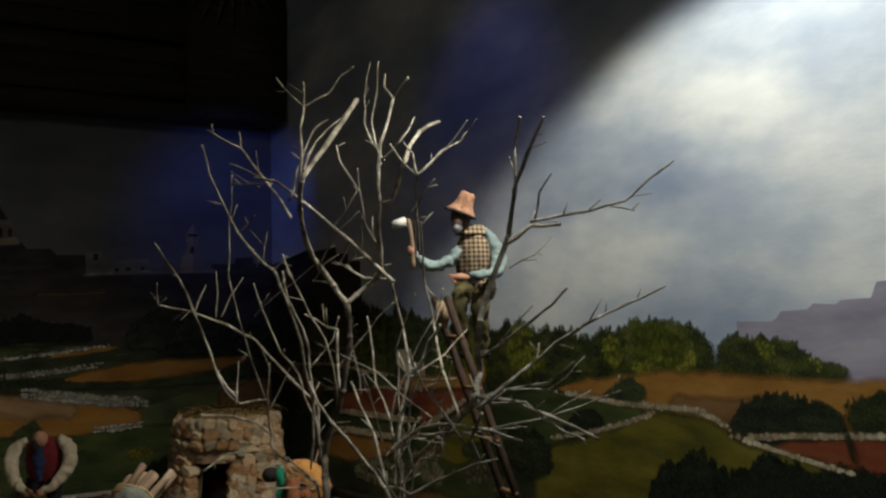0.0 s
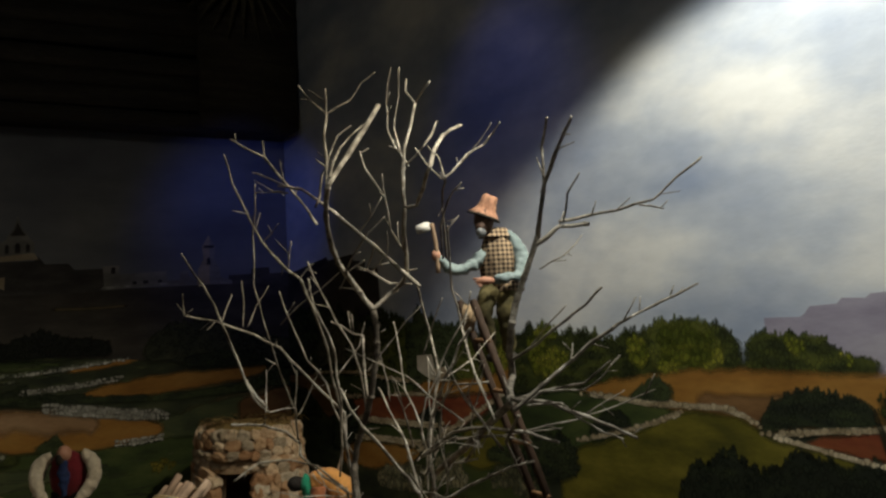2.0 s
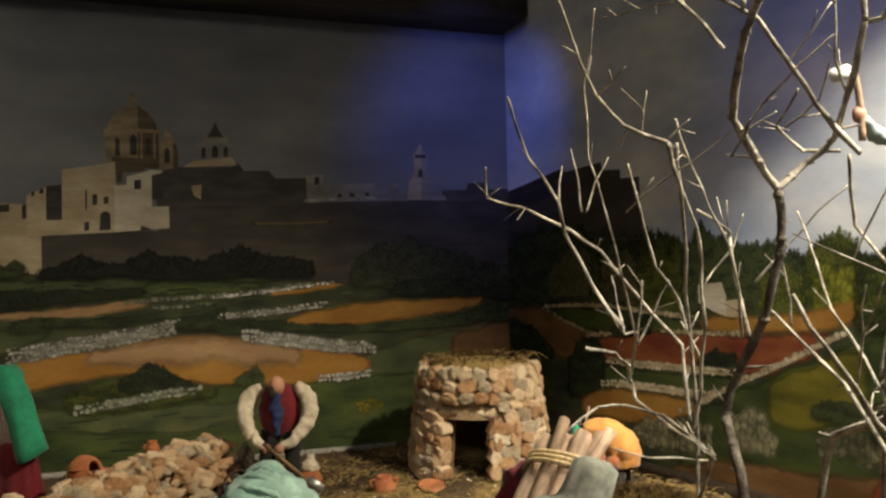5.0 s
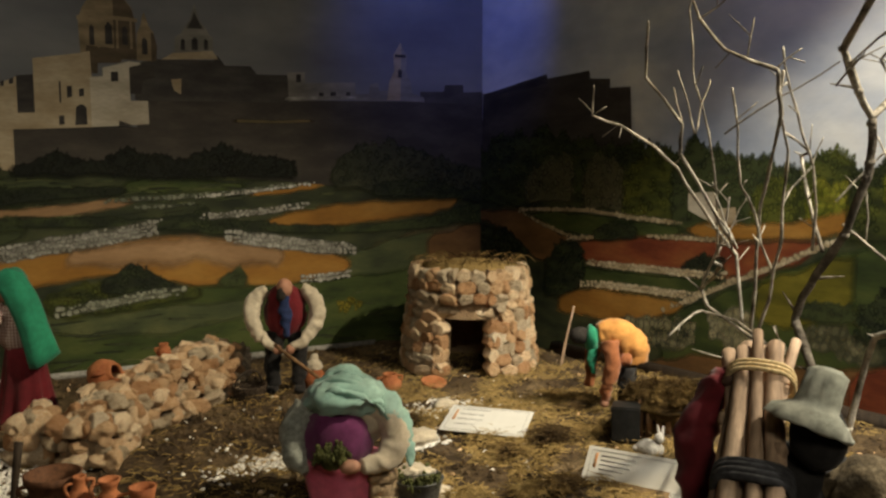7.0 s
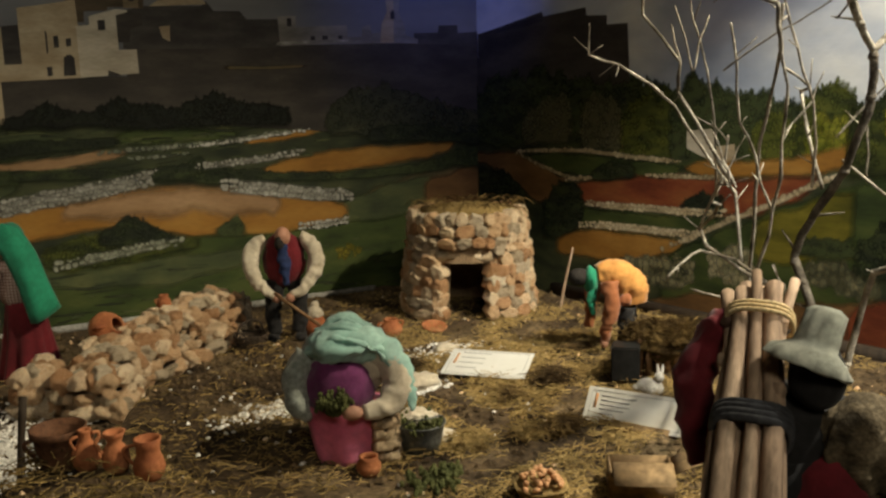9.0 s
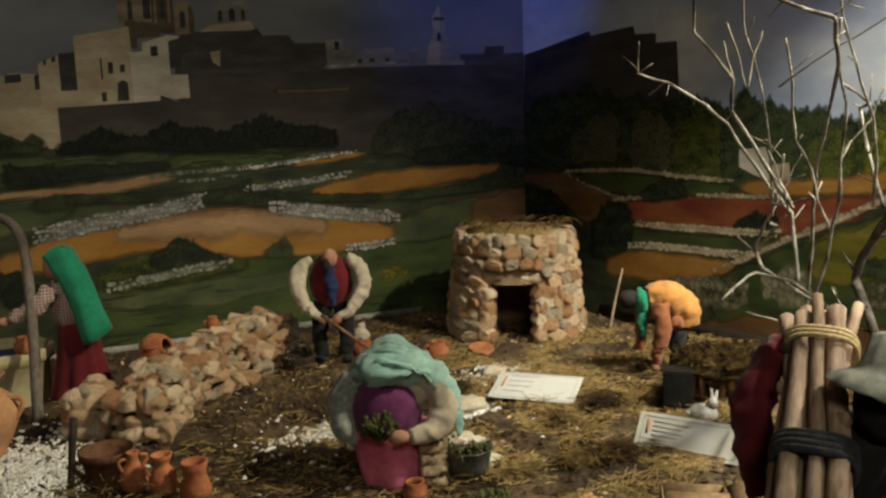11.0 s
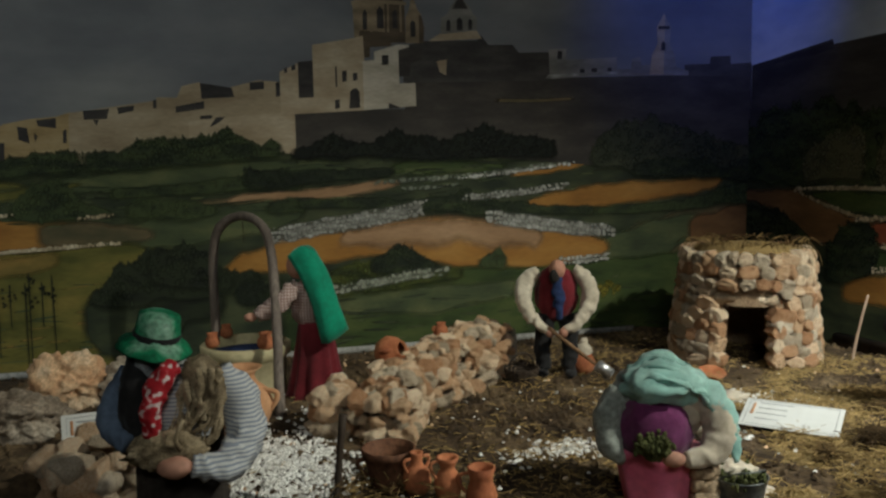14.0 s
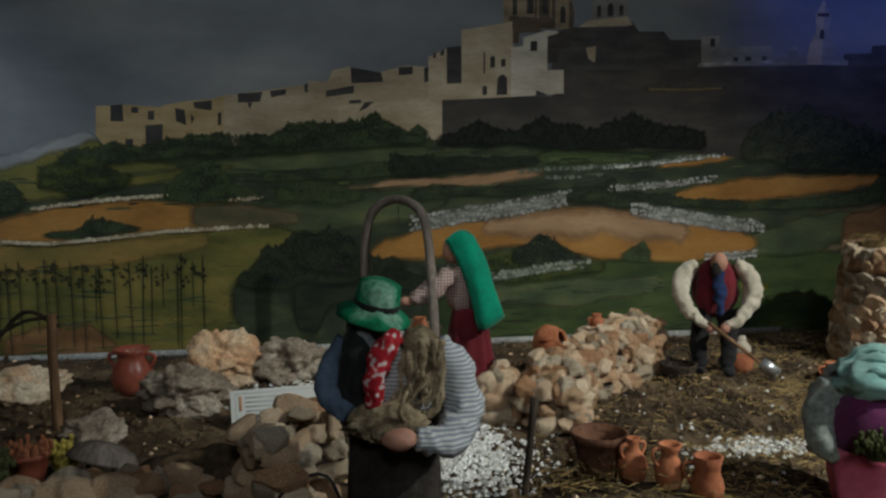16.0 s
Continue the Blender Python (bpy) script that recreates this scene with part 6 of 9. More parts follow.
turned("amphora", "large pale clay amphora with small handles on white gravel", "jar", -1.782, -0.822, [(r * 0.90, z * 0.94) for r, z in [(0.040, 0), (0.034, 0.014), (0.05, 0.04), (0.068, 0.08), (0.072, 0.105), (0.06, 0.132), (0.036, 0.152), (0.029, 0.166), (0.033, 0.176), (0.048, 0.186)]], "clay_pale", -20, 0.0, ears(0.059, 0.080, 0.127, 0.014, 0.0055))
turned("wine_jug", "glossy red-brown clay jug with two ear handles", "jug", -2.415, -0.40, [(0.036, 0), (0.046, 0.02), (0.05, 0.045), (0.044, 0.07), (0.034, 0.085), (0.035, 0.1), (0.045, 0.112)], "glazed", -15, 0.0, ears(0.042, 0.06, 0.1, 0.014, 0.005))
turned("round_pot", "round terracotta pot lying on the stone wall", "pot", -1.425, -0.612, [(0.018, -0.03), (0.036, -0.014), (0.042, 0.008), (0.034, 0.028), (0.02, 0.036), (0.022, 0.044)], "terracotta", 40, 0.134, ears(0.036, 0.0, 0.03, 0.01, 0.004), (70, 10))
turned("small_pot", "tiny orange clay pot on top of the stone wall", "pot", -1.263, -0.505, [(0.012, 0), (0.019, 0.012), (0.016, 0.026), (0.01, 0.03), (0.013, 0.038)], "terracotta", 0, 0.142, ears(0.014, 0.012, 0.028, 0.007, 0.0025)[:1])
turned("round_pot", "round terracotta pot on the soil beside the hut", "pot", -0.66, -0.60, [(0.018, 0), (0.032, 0.012), (0.034, 0.026), (0.022, 0.042), (0.018, 0.046), (0.022, 0.052)], "terracotta", 0, 0.0, ears(0.03, 0.02, 0.044, 0.008, 0.003))
turned("round_pot", "clay pot with a tied white cloth cover beside the digging man", "pot", -0.84, -0.46, [(0.02, 0), (0.034, 0.014), (0.036, 0.034), (0.026, 0.052), (0.022, 0.056)], "terracotta", 0, 0.0)
cover = onto(-0.84, -0.46, 0, 0.052)
bm = bmesh.new()
lump(bm, (0, 0, 0.016), (0.024, 0.024, 0.02), 0, 0.4, 8, 3, 4.0)
lump(bm, (0.004, 0, 0.036), (0.012, 0.01, 0.014), 0, 0.4, 8, 2, 9.0)
tagged(part("cloth_cover", bm, M["linen"], None, "", True, cover), "crumpled white cloth tied over a clay pot", "cloth")
turned("half_dish", "broken terracotta dish half buried beside the hut door", "dish", -0.53, -0.62, [(0.02, 0), (0.034, 0.006), (0.038, 0.012)], "terracotta", 0, 0.004, tilt=(14, 0))
turned("flower_pot", "dark red clay flower pot with dry orange blooms", "flower pot", -2.47, -1.03, [(0.024, 0), (0.030, 0.024), (0.034, 0.044), (0.037, 0.046), (0.037, 0.054)], "glazed", 0, 0.02)
turned("pail", "dark zinc pail with green sprigs beside the stooping woman", "pail", -0.955, -1.375, [(0.036, 0), (0.042, 0.03), (0.047, 0.056), (0.05, 0.06)], "zinc", 0, 0.0, [([(-0.047, 0, 0.056), (-0.03, -0.03, 0.075), (0.0, -0.045, 0.08), (0.03, -0.03, 0.075), (0.047, 0, 0.056)], 0.0015)])


def tuft(name, label, category, x, y, z, count, spread, height, mat, seed, width=0.0012, parts=False):
    """A tuft of thin leaves or stalks."""
    r = random.Random(seed)
    bm = bmesh.new()
    for _ in range(count):
        a = r.uniform(0, 6.28)
        b = Vector((math.cos(a), math.sin(a), 0)) * spread * r.random() ** 0.5
        o = Vector((math.cos(a), math.sin(a), 0)) * spread * r.uniform(0.0, 0.9)
        h = height * r.uniform(0.5, 1.1)
        tube(bm, [b * 0.5, b * 0.7 + o * 0.4 + Vector((0, 0, h * 0.6)), b * 0.7 + o + Vector((0, 0, h))], (width, width * 0.6), 3, 0, 2)
        for _ in range(3):
            lump(bm, b * 0.7 + o * r.uniform(0.4, 1.0) + Vector((0, 0, h * r.uniform(0.5, 1.0))), (width * 3, width * 3, width * 4), 0, 0.3, 5, 1, r.random())
    ob = part(name, bm, M[mat], None, label, False, pose(x, y, z))
    return tagged(ob, label, category)


tuft("herb_plant", "bunch of green sprigs filling the zinc pail", "plant", -0.955, -1.375, gz(-0.955, -1.375) + 0.035, 60, 0.042, 0.035, "moss", 5)
tuft("dry_flower", "dry orange flowers in the red pot", "flowers", -2.47, -1.03, gz(-2.47, -1.03) + 0.058, 34, 0.03, 0.036, "rust", 6, 0.0014)
tuft("yellow_flower", "cluster of small yellow flowers beside the clay pot", "flowers", -2.43, -0.97, gz(-2.43, -0.97) + 0.004, 36, 0.026, 0.065, "yellow", 7, 0.0017)
tuft("low_shrub", "low dark green plant at the front of the scene", "plant", -2.53, -1.10, gz(-2.53, -1.1) + 0.03, 60, 0.05, 0.05, "moss", 8, 0.002)
dish = thing("shallow_dish", "worn grey-brown shallow dish lying upside down on leaves", "dish", onto(-2.35, -1.03, -10, 0.045) @ pose(0, 0, 0, -14, 12, 0))
bm = bmesh.new()
lathe(bm, [(0.0005, 0.034), (0.03, 0.031), (0.052, 0.02), (0.062, 0.004), (0.064, 0.0), (0.060, -0.001), (0.0005, 0.012)], 28, 0, None, 0.04, 0.7)
part("bowl", bm, M["grey_wood"], dish)
tuft("low_shrub", "low bright green leaves under the overturned dish", "plant", -2.345, -1.085, gz(-2.345, -1.085) + 0.012, 50, 0.045, 0.03, "moss", 18, 0.0015)

# ---- the well ----
well = thing("well", "pale ochre well tub with a dark wooden hoop over it", "well", onto(-1.745, -0.385, -18))
bm = bmesh.new()
lathe(bm, [(0.100, 0), (0.103, 0.105), (0.114, 0.11), (0.116, 0.136), (0.108, 0.141), (0.098, 0.136), (0.095, 0.06), (0.0005, 0.06)], 32, 0, pose(-0.012, -0.012, 0), 0.01)
tub = part("tub", bm, M["tub"], well)
bm = bmesh.new()
lathe(bm, [(0.097, 0.114), (0.04, 0.116), (0.0005, 0.115)], 28, 0, pose(-0.012, -0.012, 0), 0.0)
part("water", bm, M["navy"], tub, "dark blue water surface")
tube_bm = bmesh.new()
tube(tube_bm, [(-0.112, 0.06, 0), (-0.112, 0.055, 0.20), (-0.108, 0.05, 0.35), (-0.082, 0.035, 0.435), (-0.014, 0.01, 0.468), (0.052, -0.03, 0.44), (0.078, -0.055, 0.36), (0.104, -0.134, 0.18), (0.123, -0.212, 0)], (0.013, 0.012, 0.0125), 8, 0, 5, 0.12)
part("hoop", tube_bm, M["grey_wood"], well, "bent weathered wooden hoop")
bm = bmesh.new()
tube(bm, [(-0.01, 0.0, 0.46), (-0.008, 0.0, 0.40)], (0.0011, 0.0011), 5)
part("hook", bm, M["dark_wood"], well)
for px, py, s in ((0.060, -0.082, 1.0), (-0.085, -0.055, 0.85), (-0.085, 0.060, 0.8)):
    wp = well.matrix_basis @ Vector((px, py, 0.136))
    turned("small_pot", "small red clay pot standing on the rim of the well", "pot", wp.x, wp.y, [(r * s, z * s) for r, z in [(0.014, 0), (0.022, 0.012), (0.02, 0.028), (0.013, 0.034), (0.017, 0.044)]], "terracotta", 30, wp.z - gz(wp.x, wp.y), group="pots on the well")


# ---- baskets, crate, cards ----
def basket(x, y, r, h, label, turn=0.0, mat="wood"):
    ob = thing("basket", label, "basket", onto(x, y, turn), "woven baskets")
    n = 18
    for k in range(n):
        bm = bmesh.new()
        a = 2 * math.pi * k / n
        tube(bm, [(r * 0.72 * math.cos(a), r * 0.72 * math.sin(a), 0), (r * 0.92 * math.cos(a), r * 0.92 * math.sin(a), h * 0.5), (r * math.cos(a), r * math.sin(a), h * 1.05)], (0.0022, 0.0018), 5, 0, 2)
        part("stake", bm, M[mat], ob)
    for k in range(7):
        bm = bmesh.new()
        z = h * (k + 0.4) / 7
        rr = r * (0.74 + 0.26 * z / h)
        tube(bm, [((rr + 0.002 * (-1) ** (i + k)) * math.cos(2 * math.pi * i / n), (rr + 0.002 * (-1) ** (i + k)) * math.sin(2 * math.pi * i / n), z) for i in range(n + 1)], (0.0028, 0.0028), 5, 0, 2)
        part("weave", bm, M[mat], ob)
    bm = bmesh.new()
    tube(bm, [(r * 0.96, 0, h), (r * 0.7, 0, h * 1.6), (0, 0, h * 1.9), (-r * 0.7, 0, h * 1.6), (-r * 0.96, 0, h)], (0.003, 0.003), 6)
    part("handle", bm, M[mat], ob)
    return ob


basket(-1.045, -0.52, 0.046, 0.042, "brown wicker basket on the soil beside the digging man", 20, "dark_wood")


def card(x, y, lift, tilt, turn, label, lines, stand=True):
    """A printed A5 card: unreadable lines stay plain bars."""
    m = onto(x, y, turn, lift) @ pose(0, 0, 0, tilt, 0, 0)
    ob = thing("information_card", label, "card", m, "printed cards")
    bm = bmesh.new()
    box(bm, (0.205, 0.0016, 0.078 if lines > 4 else 0.125), pose(0, 0, 0.039 if lines > 4 else 0.0625), 0, 0.0006)
    sheet = part("sheet", bm, M["paper"], ob, "", False)
    h = 0.078 if lines > 4 else 0.125
    for s, w, z in ((0, 0.185, h - 0.008), (0, 0.185, 0.008)):
        bm = bmesh.new()
        box(bm, (w, 0.0006, 0.0009), pose(s, -0.0014, z))
        part("border", bm, M["ink"], sheet)
    for s in (-0.0925, 0.0925):
        bm = bmesh.new()
        box(bm, (0.0009, 0.0006, h - 0.016), pose(s, -0.0014, h / 2))
        part("border", bm, M["ink"], sheet)
    r = random.Random(int(abs(x) * 1000))
    for k in range(lines):
        bm = bmesh.new()
        w = (0.072, 0.06, 0.062, 0.05, 0.03)[k % 5]
        box(bm, (w, 0.0006, 0.0024), pose(-0.072 + w / 2, -0.0014, h - 0.018 - k * (h - 0.03) / lines))
        part("print_line", bm, M["ink"], sheet)
    bm = bmesh.new()
    box(bm, (0.006, 0.0006, h * 0.4), pose(-0.082, -0.0014, h * 0.62))
    part("print_mark", bm, M["clay_pale"], sheet)
    return ob


card(-0.572, -1.532, 0.012, -42, -58, "white printed card on a clear stand among the straw", 5)
card(-0.665, -1.115, 0.012, -78, -46, "white printed card lying on the straw", 4)
card(-2.05, -0.745, 0.012, -30, 8, "white printed card leaning among the rocks", 5)
stand = thing("card_stand", "pale block holding up a printed card", "stand", onto(-0.56, -1.53, -58))
bm = bmesh.new()
box(bm, (0.15, 0.05, 0.026), pose(0.0, 0.012, 0.008), 0, 0.004)
part("block", bm, M["cardboard"], stand)

crate = thing("stick_crate", "small crate of upright brown sticks filled with hay", "crate", onto(-0.335, -1.385, -50))
for k in range(8):
    bm = bmesh.new()
    tube(bm, [(-0.066 + 0.021 * k, 0, 0), (-0.066 + 0.021 * k + rng.uniform(-0.003, 0.003), 0, 0.082 + rng.uniform(-0.010, 0.008))], (0.0085, 0.0075), 8, 0, 2, 0.2)
    part("stick", bm, M["wood"], crate)
bm = bmesh.new()
tube(bm, [(-0.085, -0.010, 0.062), (0.095, -0.010, 0.066)], (0.003, 0.003), 6)
part("rail", bm, M["dark_wood"], crate)
bm = bmesh.new()
box(bm, (0.062, 0.060, 0.078), pose(-0.092, -0.030, 0.039, 0, 0, 8), 0, 0.003)
part("box", bm, M["cable"], crate, "black box at the crate's end", False)
bm = bmesh.new()
lump(bm, (0.0, 0.040, 0.070), (0.110, 0.055, 0.045), 0, 0.35, 14, 4, 5.0)
part("hay", bm, M["straw"], crate, "hay heaped over the crate's edge")
bm = bmesh.new()
hay_rng = random.Random(77)
for _ in range(700):
    a, f = hay_rng.uniform(0, 6.28), math.sqrt(hay_rng.random())
    x, y = 0.115 * f * math.cos(a), 0.040 + 0.062 * f * math.sin(a)
    z = 0.072 + 0.046 * math.sqrt(max(0.0, 1 - f * f)) + hay_rng.uniform(-0.006, 0.008)
    d = Vector((hay_rng.uniform(-1, 1), hay_rng.uniform(-1, 1), hay_rng.uniform(-0.5, 0.5))).normalized() * hay_rng.uniform(0.010, 0.028)
    c, w = Vector((x, y, z)), Vector((-d.y, d.x, 0.0)).normalized() * 0.0008
    bm.faces.new([bm.verts.new(c + q) for q in (d + w, d - w, -d - w, -d + w)])
    bm.faces.new([bm.verts.new(c + q) for q in (d + Vector((0, 0, 0.0008)), d - Vector((0, 0, 0.0008)), -d - Vector((0, 0, 0.0008)), -d + Vector((0, 0, 0.0008)))])
tagged(part("loose_hay", bm, M["straw"], crate, "", False), kind="stuff")

bm = bmesh.new()
lump(bm, (0, 0, 0.03), (0.042, 0.028, 0.03), 0, 0.12, 4, 3, 2)
lump(bm, (0.028, -0.006, 0.066), (0.016, 0.014, 0.018), 0, 0.1, 4, 3, 4)
tube(bm, [(0.026, 0.0, 0.078), (0.024, 0.004, 0.094), (0.022, 0.008, 0.106)], (0.006, 0.003), 6)
tube(bm, [(0.036, 0.0, 0.078), (0.038, 0.004, 0.092), (0.04, 0.008, 0.102)], (0.006, 0.003), 6)
lump(bm, (-0.042, 0.0, 0.028), (0.012, 0.012, 0.012), 0, 0.1, 4, 2, 6)
tagged(part("toy_rabbit", bm, M["fur"], None, "", True, onto(-0.428, -1.425, -40, 0.0) @ Matrix.Scale(0.68, 4)), "white rabbit figurine sitting beside the crate", "figurine")

carton = thing("open_box", "small open brown box with its flaps out", "box", onto(-0.735, -1.745, -35))
for size, m in (((0.10, 0.07, 0.004), pose(0, 0, 0.004)), ((0.10, 0.004, 0.05), pose(0, -0.035, 0.028)), ((0.10, 0.004, 0.05), pose(0, 0.035, 0.028)), ((0.004, 0.07, 0.05), pose(-0.05, 0, 0.028)), ((0.004, 0.07, 0.05), pose(0.05, 0, 0.028)),
                ((0.096, 0.05, 0.003), pose(0, -0.058, 0.060, 24)), ((0.05, 0.066, 0.003), pose(0.073, 0, 0.060, 0, -24))):
    bm = bmesh.new()
    box(bm, size, m, 0, 0.001)
    part("panel", bm, M["cardboard"], carton)
cone = thing("almond_basket", "little nest basket heaped with brown almonds", "basket", onto(-0.885, -1.675))
bm = bmesh.new()
lathe(bm, [(0.0005, 0), (0.035, 0.004), (0.044, 0.022), (0.046, 0.026), (0.04, 0.02), (0.0005, 0.014)], 20, 0, None, 0.15)
bowl = part("bowl", bm, M["straw"], cone)
for k in range(46):
    bm = bmesh.new()
    a, r = rng.uniform(0, 6.28), 0.038 * rng.random() ** 0.5
    lump(bm, (r * math.cos(a), r * math.sin(a), 0.022 + 0.03 * (1 - (r / 0.04) ** 2) * rng.uniform(0.6, 1)), (0.0075, 0.0055, 0.0045), 0, 0.1, 4, 1, k, Euler((rng.random(), rng.random(), rng.random() * 6)).to_matrix().to_4x4())
    part("almond", bm, M["clay_pale"], bowl)

post = thing("wooden_stake", "dark weathered stake stuck in the ground", "stake", onto(-1.635, -1.21))
bm = bmesh.new()
tube(bm, [(-0.012, -0.01, -0.02), (0.0, 0, 0.06), (0.014, 0.012, 0.17)], (0.007, 0.006, 0.0075), 7, 0, 3, 0.25)
part("shaft", bm, M["dark_wood"], post)
trellis = thing("vine_trellis", "grey wooden post carrying a twisted vine branch", "trellis", onto(-2.52, -0.66))
bm = bmesh.new()
tube(bm, [(0, 0, -0.02), (-0.004, 0, 0.12), (-0.002, 0, 0.25)], (0.011, 0.010), 7, 0, 3, 0.2)
part("post", bm, M["wood"], trellis)
for s in (0.0, 0.02):
    bm = bmesh.new()
    tube(bm, [(0.01, 0, 0.245 - s), (-0.06, 0.01, 0.235 + s), (-0.14, 0.0, 0.20 - s), (-0.24, 0.01, 0.19 + s), (-0.36, 0, 0.20)], (0.005, 0.003), 6, 0, 4, 0.3)
    part("vine", bm, M["dark_wood"], trellis)
hose = thing("cable", "thin black cable looped over the front stones", "cable", onto(-2.0, -1.32))
bm = bmesh.new()
tube(bm, [(-0.06, -0.05, 0.05), (-0.03, 0.02, 0.09), (0.03, 0.03, 0.10), (0.06, -0.05, 0.05)], (0.003, 0.003), 6)
part("cord", bm, M["cable"], hose)
for x, y, s, k in ((-0.80, -1.06, 0.07, 3.0), (-0.62, -0.86, 0.05, 7.0), (-0.905, -1.36, 0.045, 12.0)):
    bm = bmesh.new()
    lump(bm, (0, 0, s * 0.2), (s * 0.7, s * 0.45, s * 0.3), 0, 0.55, 9, 3, k)
    tagged(part("white_rag", bm, M["linen"], None, "", True, onto(x, y)), "crumpled white rag on the ground", "cloth")

# ---- dressed clay dolls: one mesh each; x to the doll's side, y behind it ----
def doll(label, place, mats, build, scale=1.0):
    bm = bmesh.new()
    build(bm)
    for v in bm.verts:
        v.co *= scale
    ob = part("clay_doll", bm, [M[m] for m in mats], None, "", True, place)
    return tagged(ob, label, "doll", "dressed clay dolls")


def skirt(bm, r0, r1, z0, z1, mi, folds=9, depth=0.10, centre=(0, 0), squash=0.85, lean=(0, 0)):
    """A folded skirt or coat from the hem (r0, z0) up to the waist (r1, z1)."""
    rows = []
    n, levels = 54, 9
    for k in range(levels):
        f = k / (levels - 1)
        r = r0 + (r1 - r0) * f ** 0.8
        rows.append([Vector((centre[0] + lean[0] * f + r * math.cos(a) * (1 + depth * (1 - f) * math.sin(folds * a + 1.3 * math.sin(2 * a))),
                             centre[1] + lean[1] * f + squash * r * math.sin(a) * (1 + depth * (1 - f) * math.sin(folds * a + 1.3 * math.sin(2 * a))), z0 + (z1 - z0) * f)) for a in (2 * math.pi * i / n for i in range(n))])
    rows_to_mesh(bm, rows, mi, True, True)


def sleeve(bm, pts, radii, mi):
    """A full sleeve with creases."""
    start = len(bm.verts)
    tube(bm, pts, [r * 0.84 for r in radii], 26, mi, 13)
    crumple(bm, start, 1.0)


def crumple(bm, start, amount):
    """Press sharp creases and soft hollows into the cloth made since start."""
    bm.normal_update()
    bm.verts.ensure_lookup_table()
    for v in bm.verts[start:]:
        c = v.co
        warp = Vector((noise.noise(c * 22), noise.noise(c * 22 + Vector((7, 0, 0))), noise.noise(c * 22 + Vector((0, 7, 0)))))
        q = c * 26 + warp * 0.9
        ridge = 0.5 - abs(noise.noise(q)) * 1.9
        v.co = c + v.normal * (0.0075 * ridge + 0.0022 * noise.noise(c * 110) - 0.001) * amount + warp * 0.004 * amount


def veil(bm, rows, mi, thick=0.004, drop=0.001):
    """A hanging cloth from rows of points, with a back to it."""
    n = len(rows[0])
    front = [[Vector(p) + Vector((noise.noise(Vector(p) * 30), noise.noise(Vector(p) * 30 + Vector((3, 0, 0))), 0)) * 0.004 for p in bend(r, 4)] for r in rows]
    cols = list(zip(*front))
    smooth = list(zip(*[bend(c, 4) for c in cols]))
    rows_to_mesh(bm, [[*r, *[p + Vector((0, thick, drop)) for p in reversed(r)]] for r in smooth], mi, True, True)


def drape(bm, centre, radii, mi, seed=0.0, depth=0.10, folds=7, sub=4):
    """Cloth over a body: a rounded form with creases running down it."""
    start = len(bm.verts)
    lump(bm, (0, 0, 0), (1, 1, 1), mi, 0.05, 4, sub, seed)
    bm.verts.ensure_lookup_table()
    for v in bm.verts[start:]:
        c = v.co.copy()
        a = math.atan2(c.y, c.x) + 0.5 * noise.noise((c.z * 1.5, seed, 1))
        k = 1 + depth * (0.5 - abs(math.sin(folds * 0.5 * a + 2.2 * noise.noise(c * 1.6 + Vector((seed, 0, 0)))))) * (1 - 0.6 * c.z) + depth * 0.8 * noise.noise(c * 4 + Vector((0, seed, 0)))
        v.co = Vector(centre) + Vector((c.x * radii[0] * k, c.y * radii[1] * k, c.z * radii[2]))
    crumple(bm, start, 0.6)


def hat(bm, m, mi, band=None, crown=0.036, height=0.04, brim=0.07, droop=0.012):
    lathe(bm, [(0.0005, height * 1.02), (crown * 0.55, height), (crown * 0.92, height * 0.88), (crown, height * 0.3), (crown * 1.08, 0.004), (brim * 0.9, -droop * 0.4), (brim, -droop), (brim * 0.99, -droop - 0.003), (crown, -0.002), (0.0005, 0.0)], 36, mi, m, 0.15)
    if band is not None:
        lathe(bm, [(crown * 1.07, 0.004), (crown * 1.09, 0.012), (crown * 1.04, 0.014)], 28, band, m, 0.05)


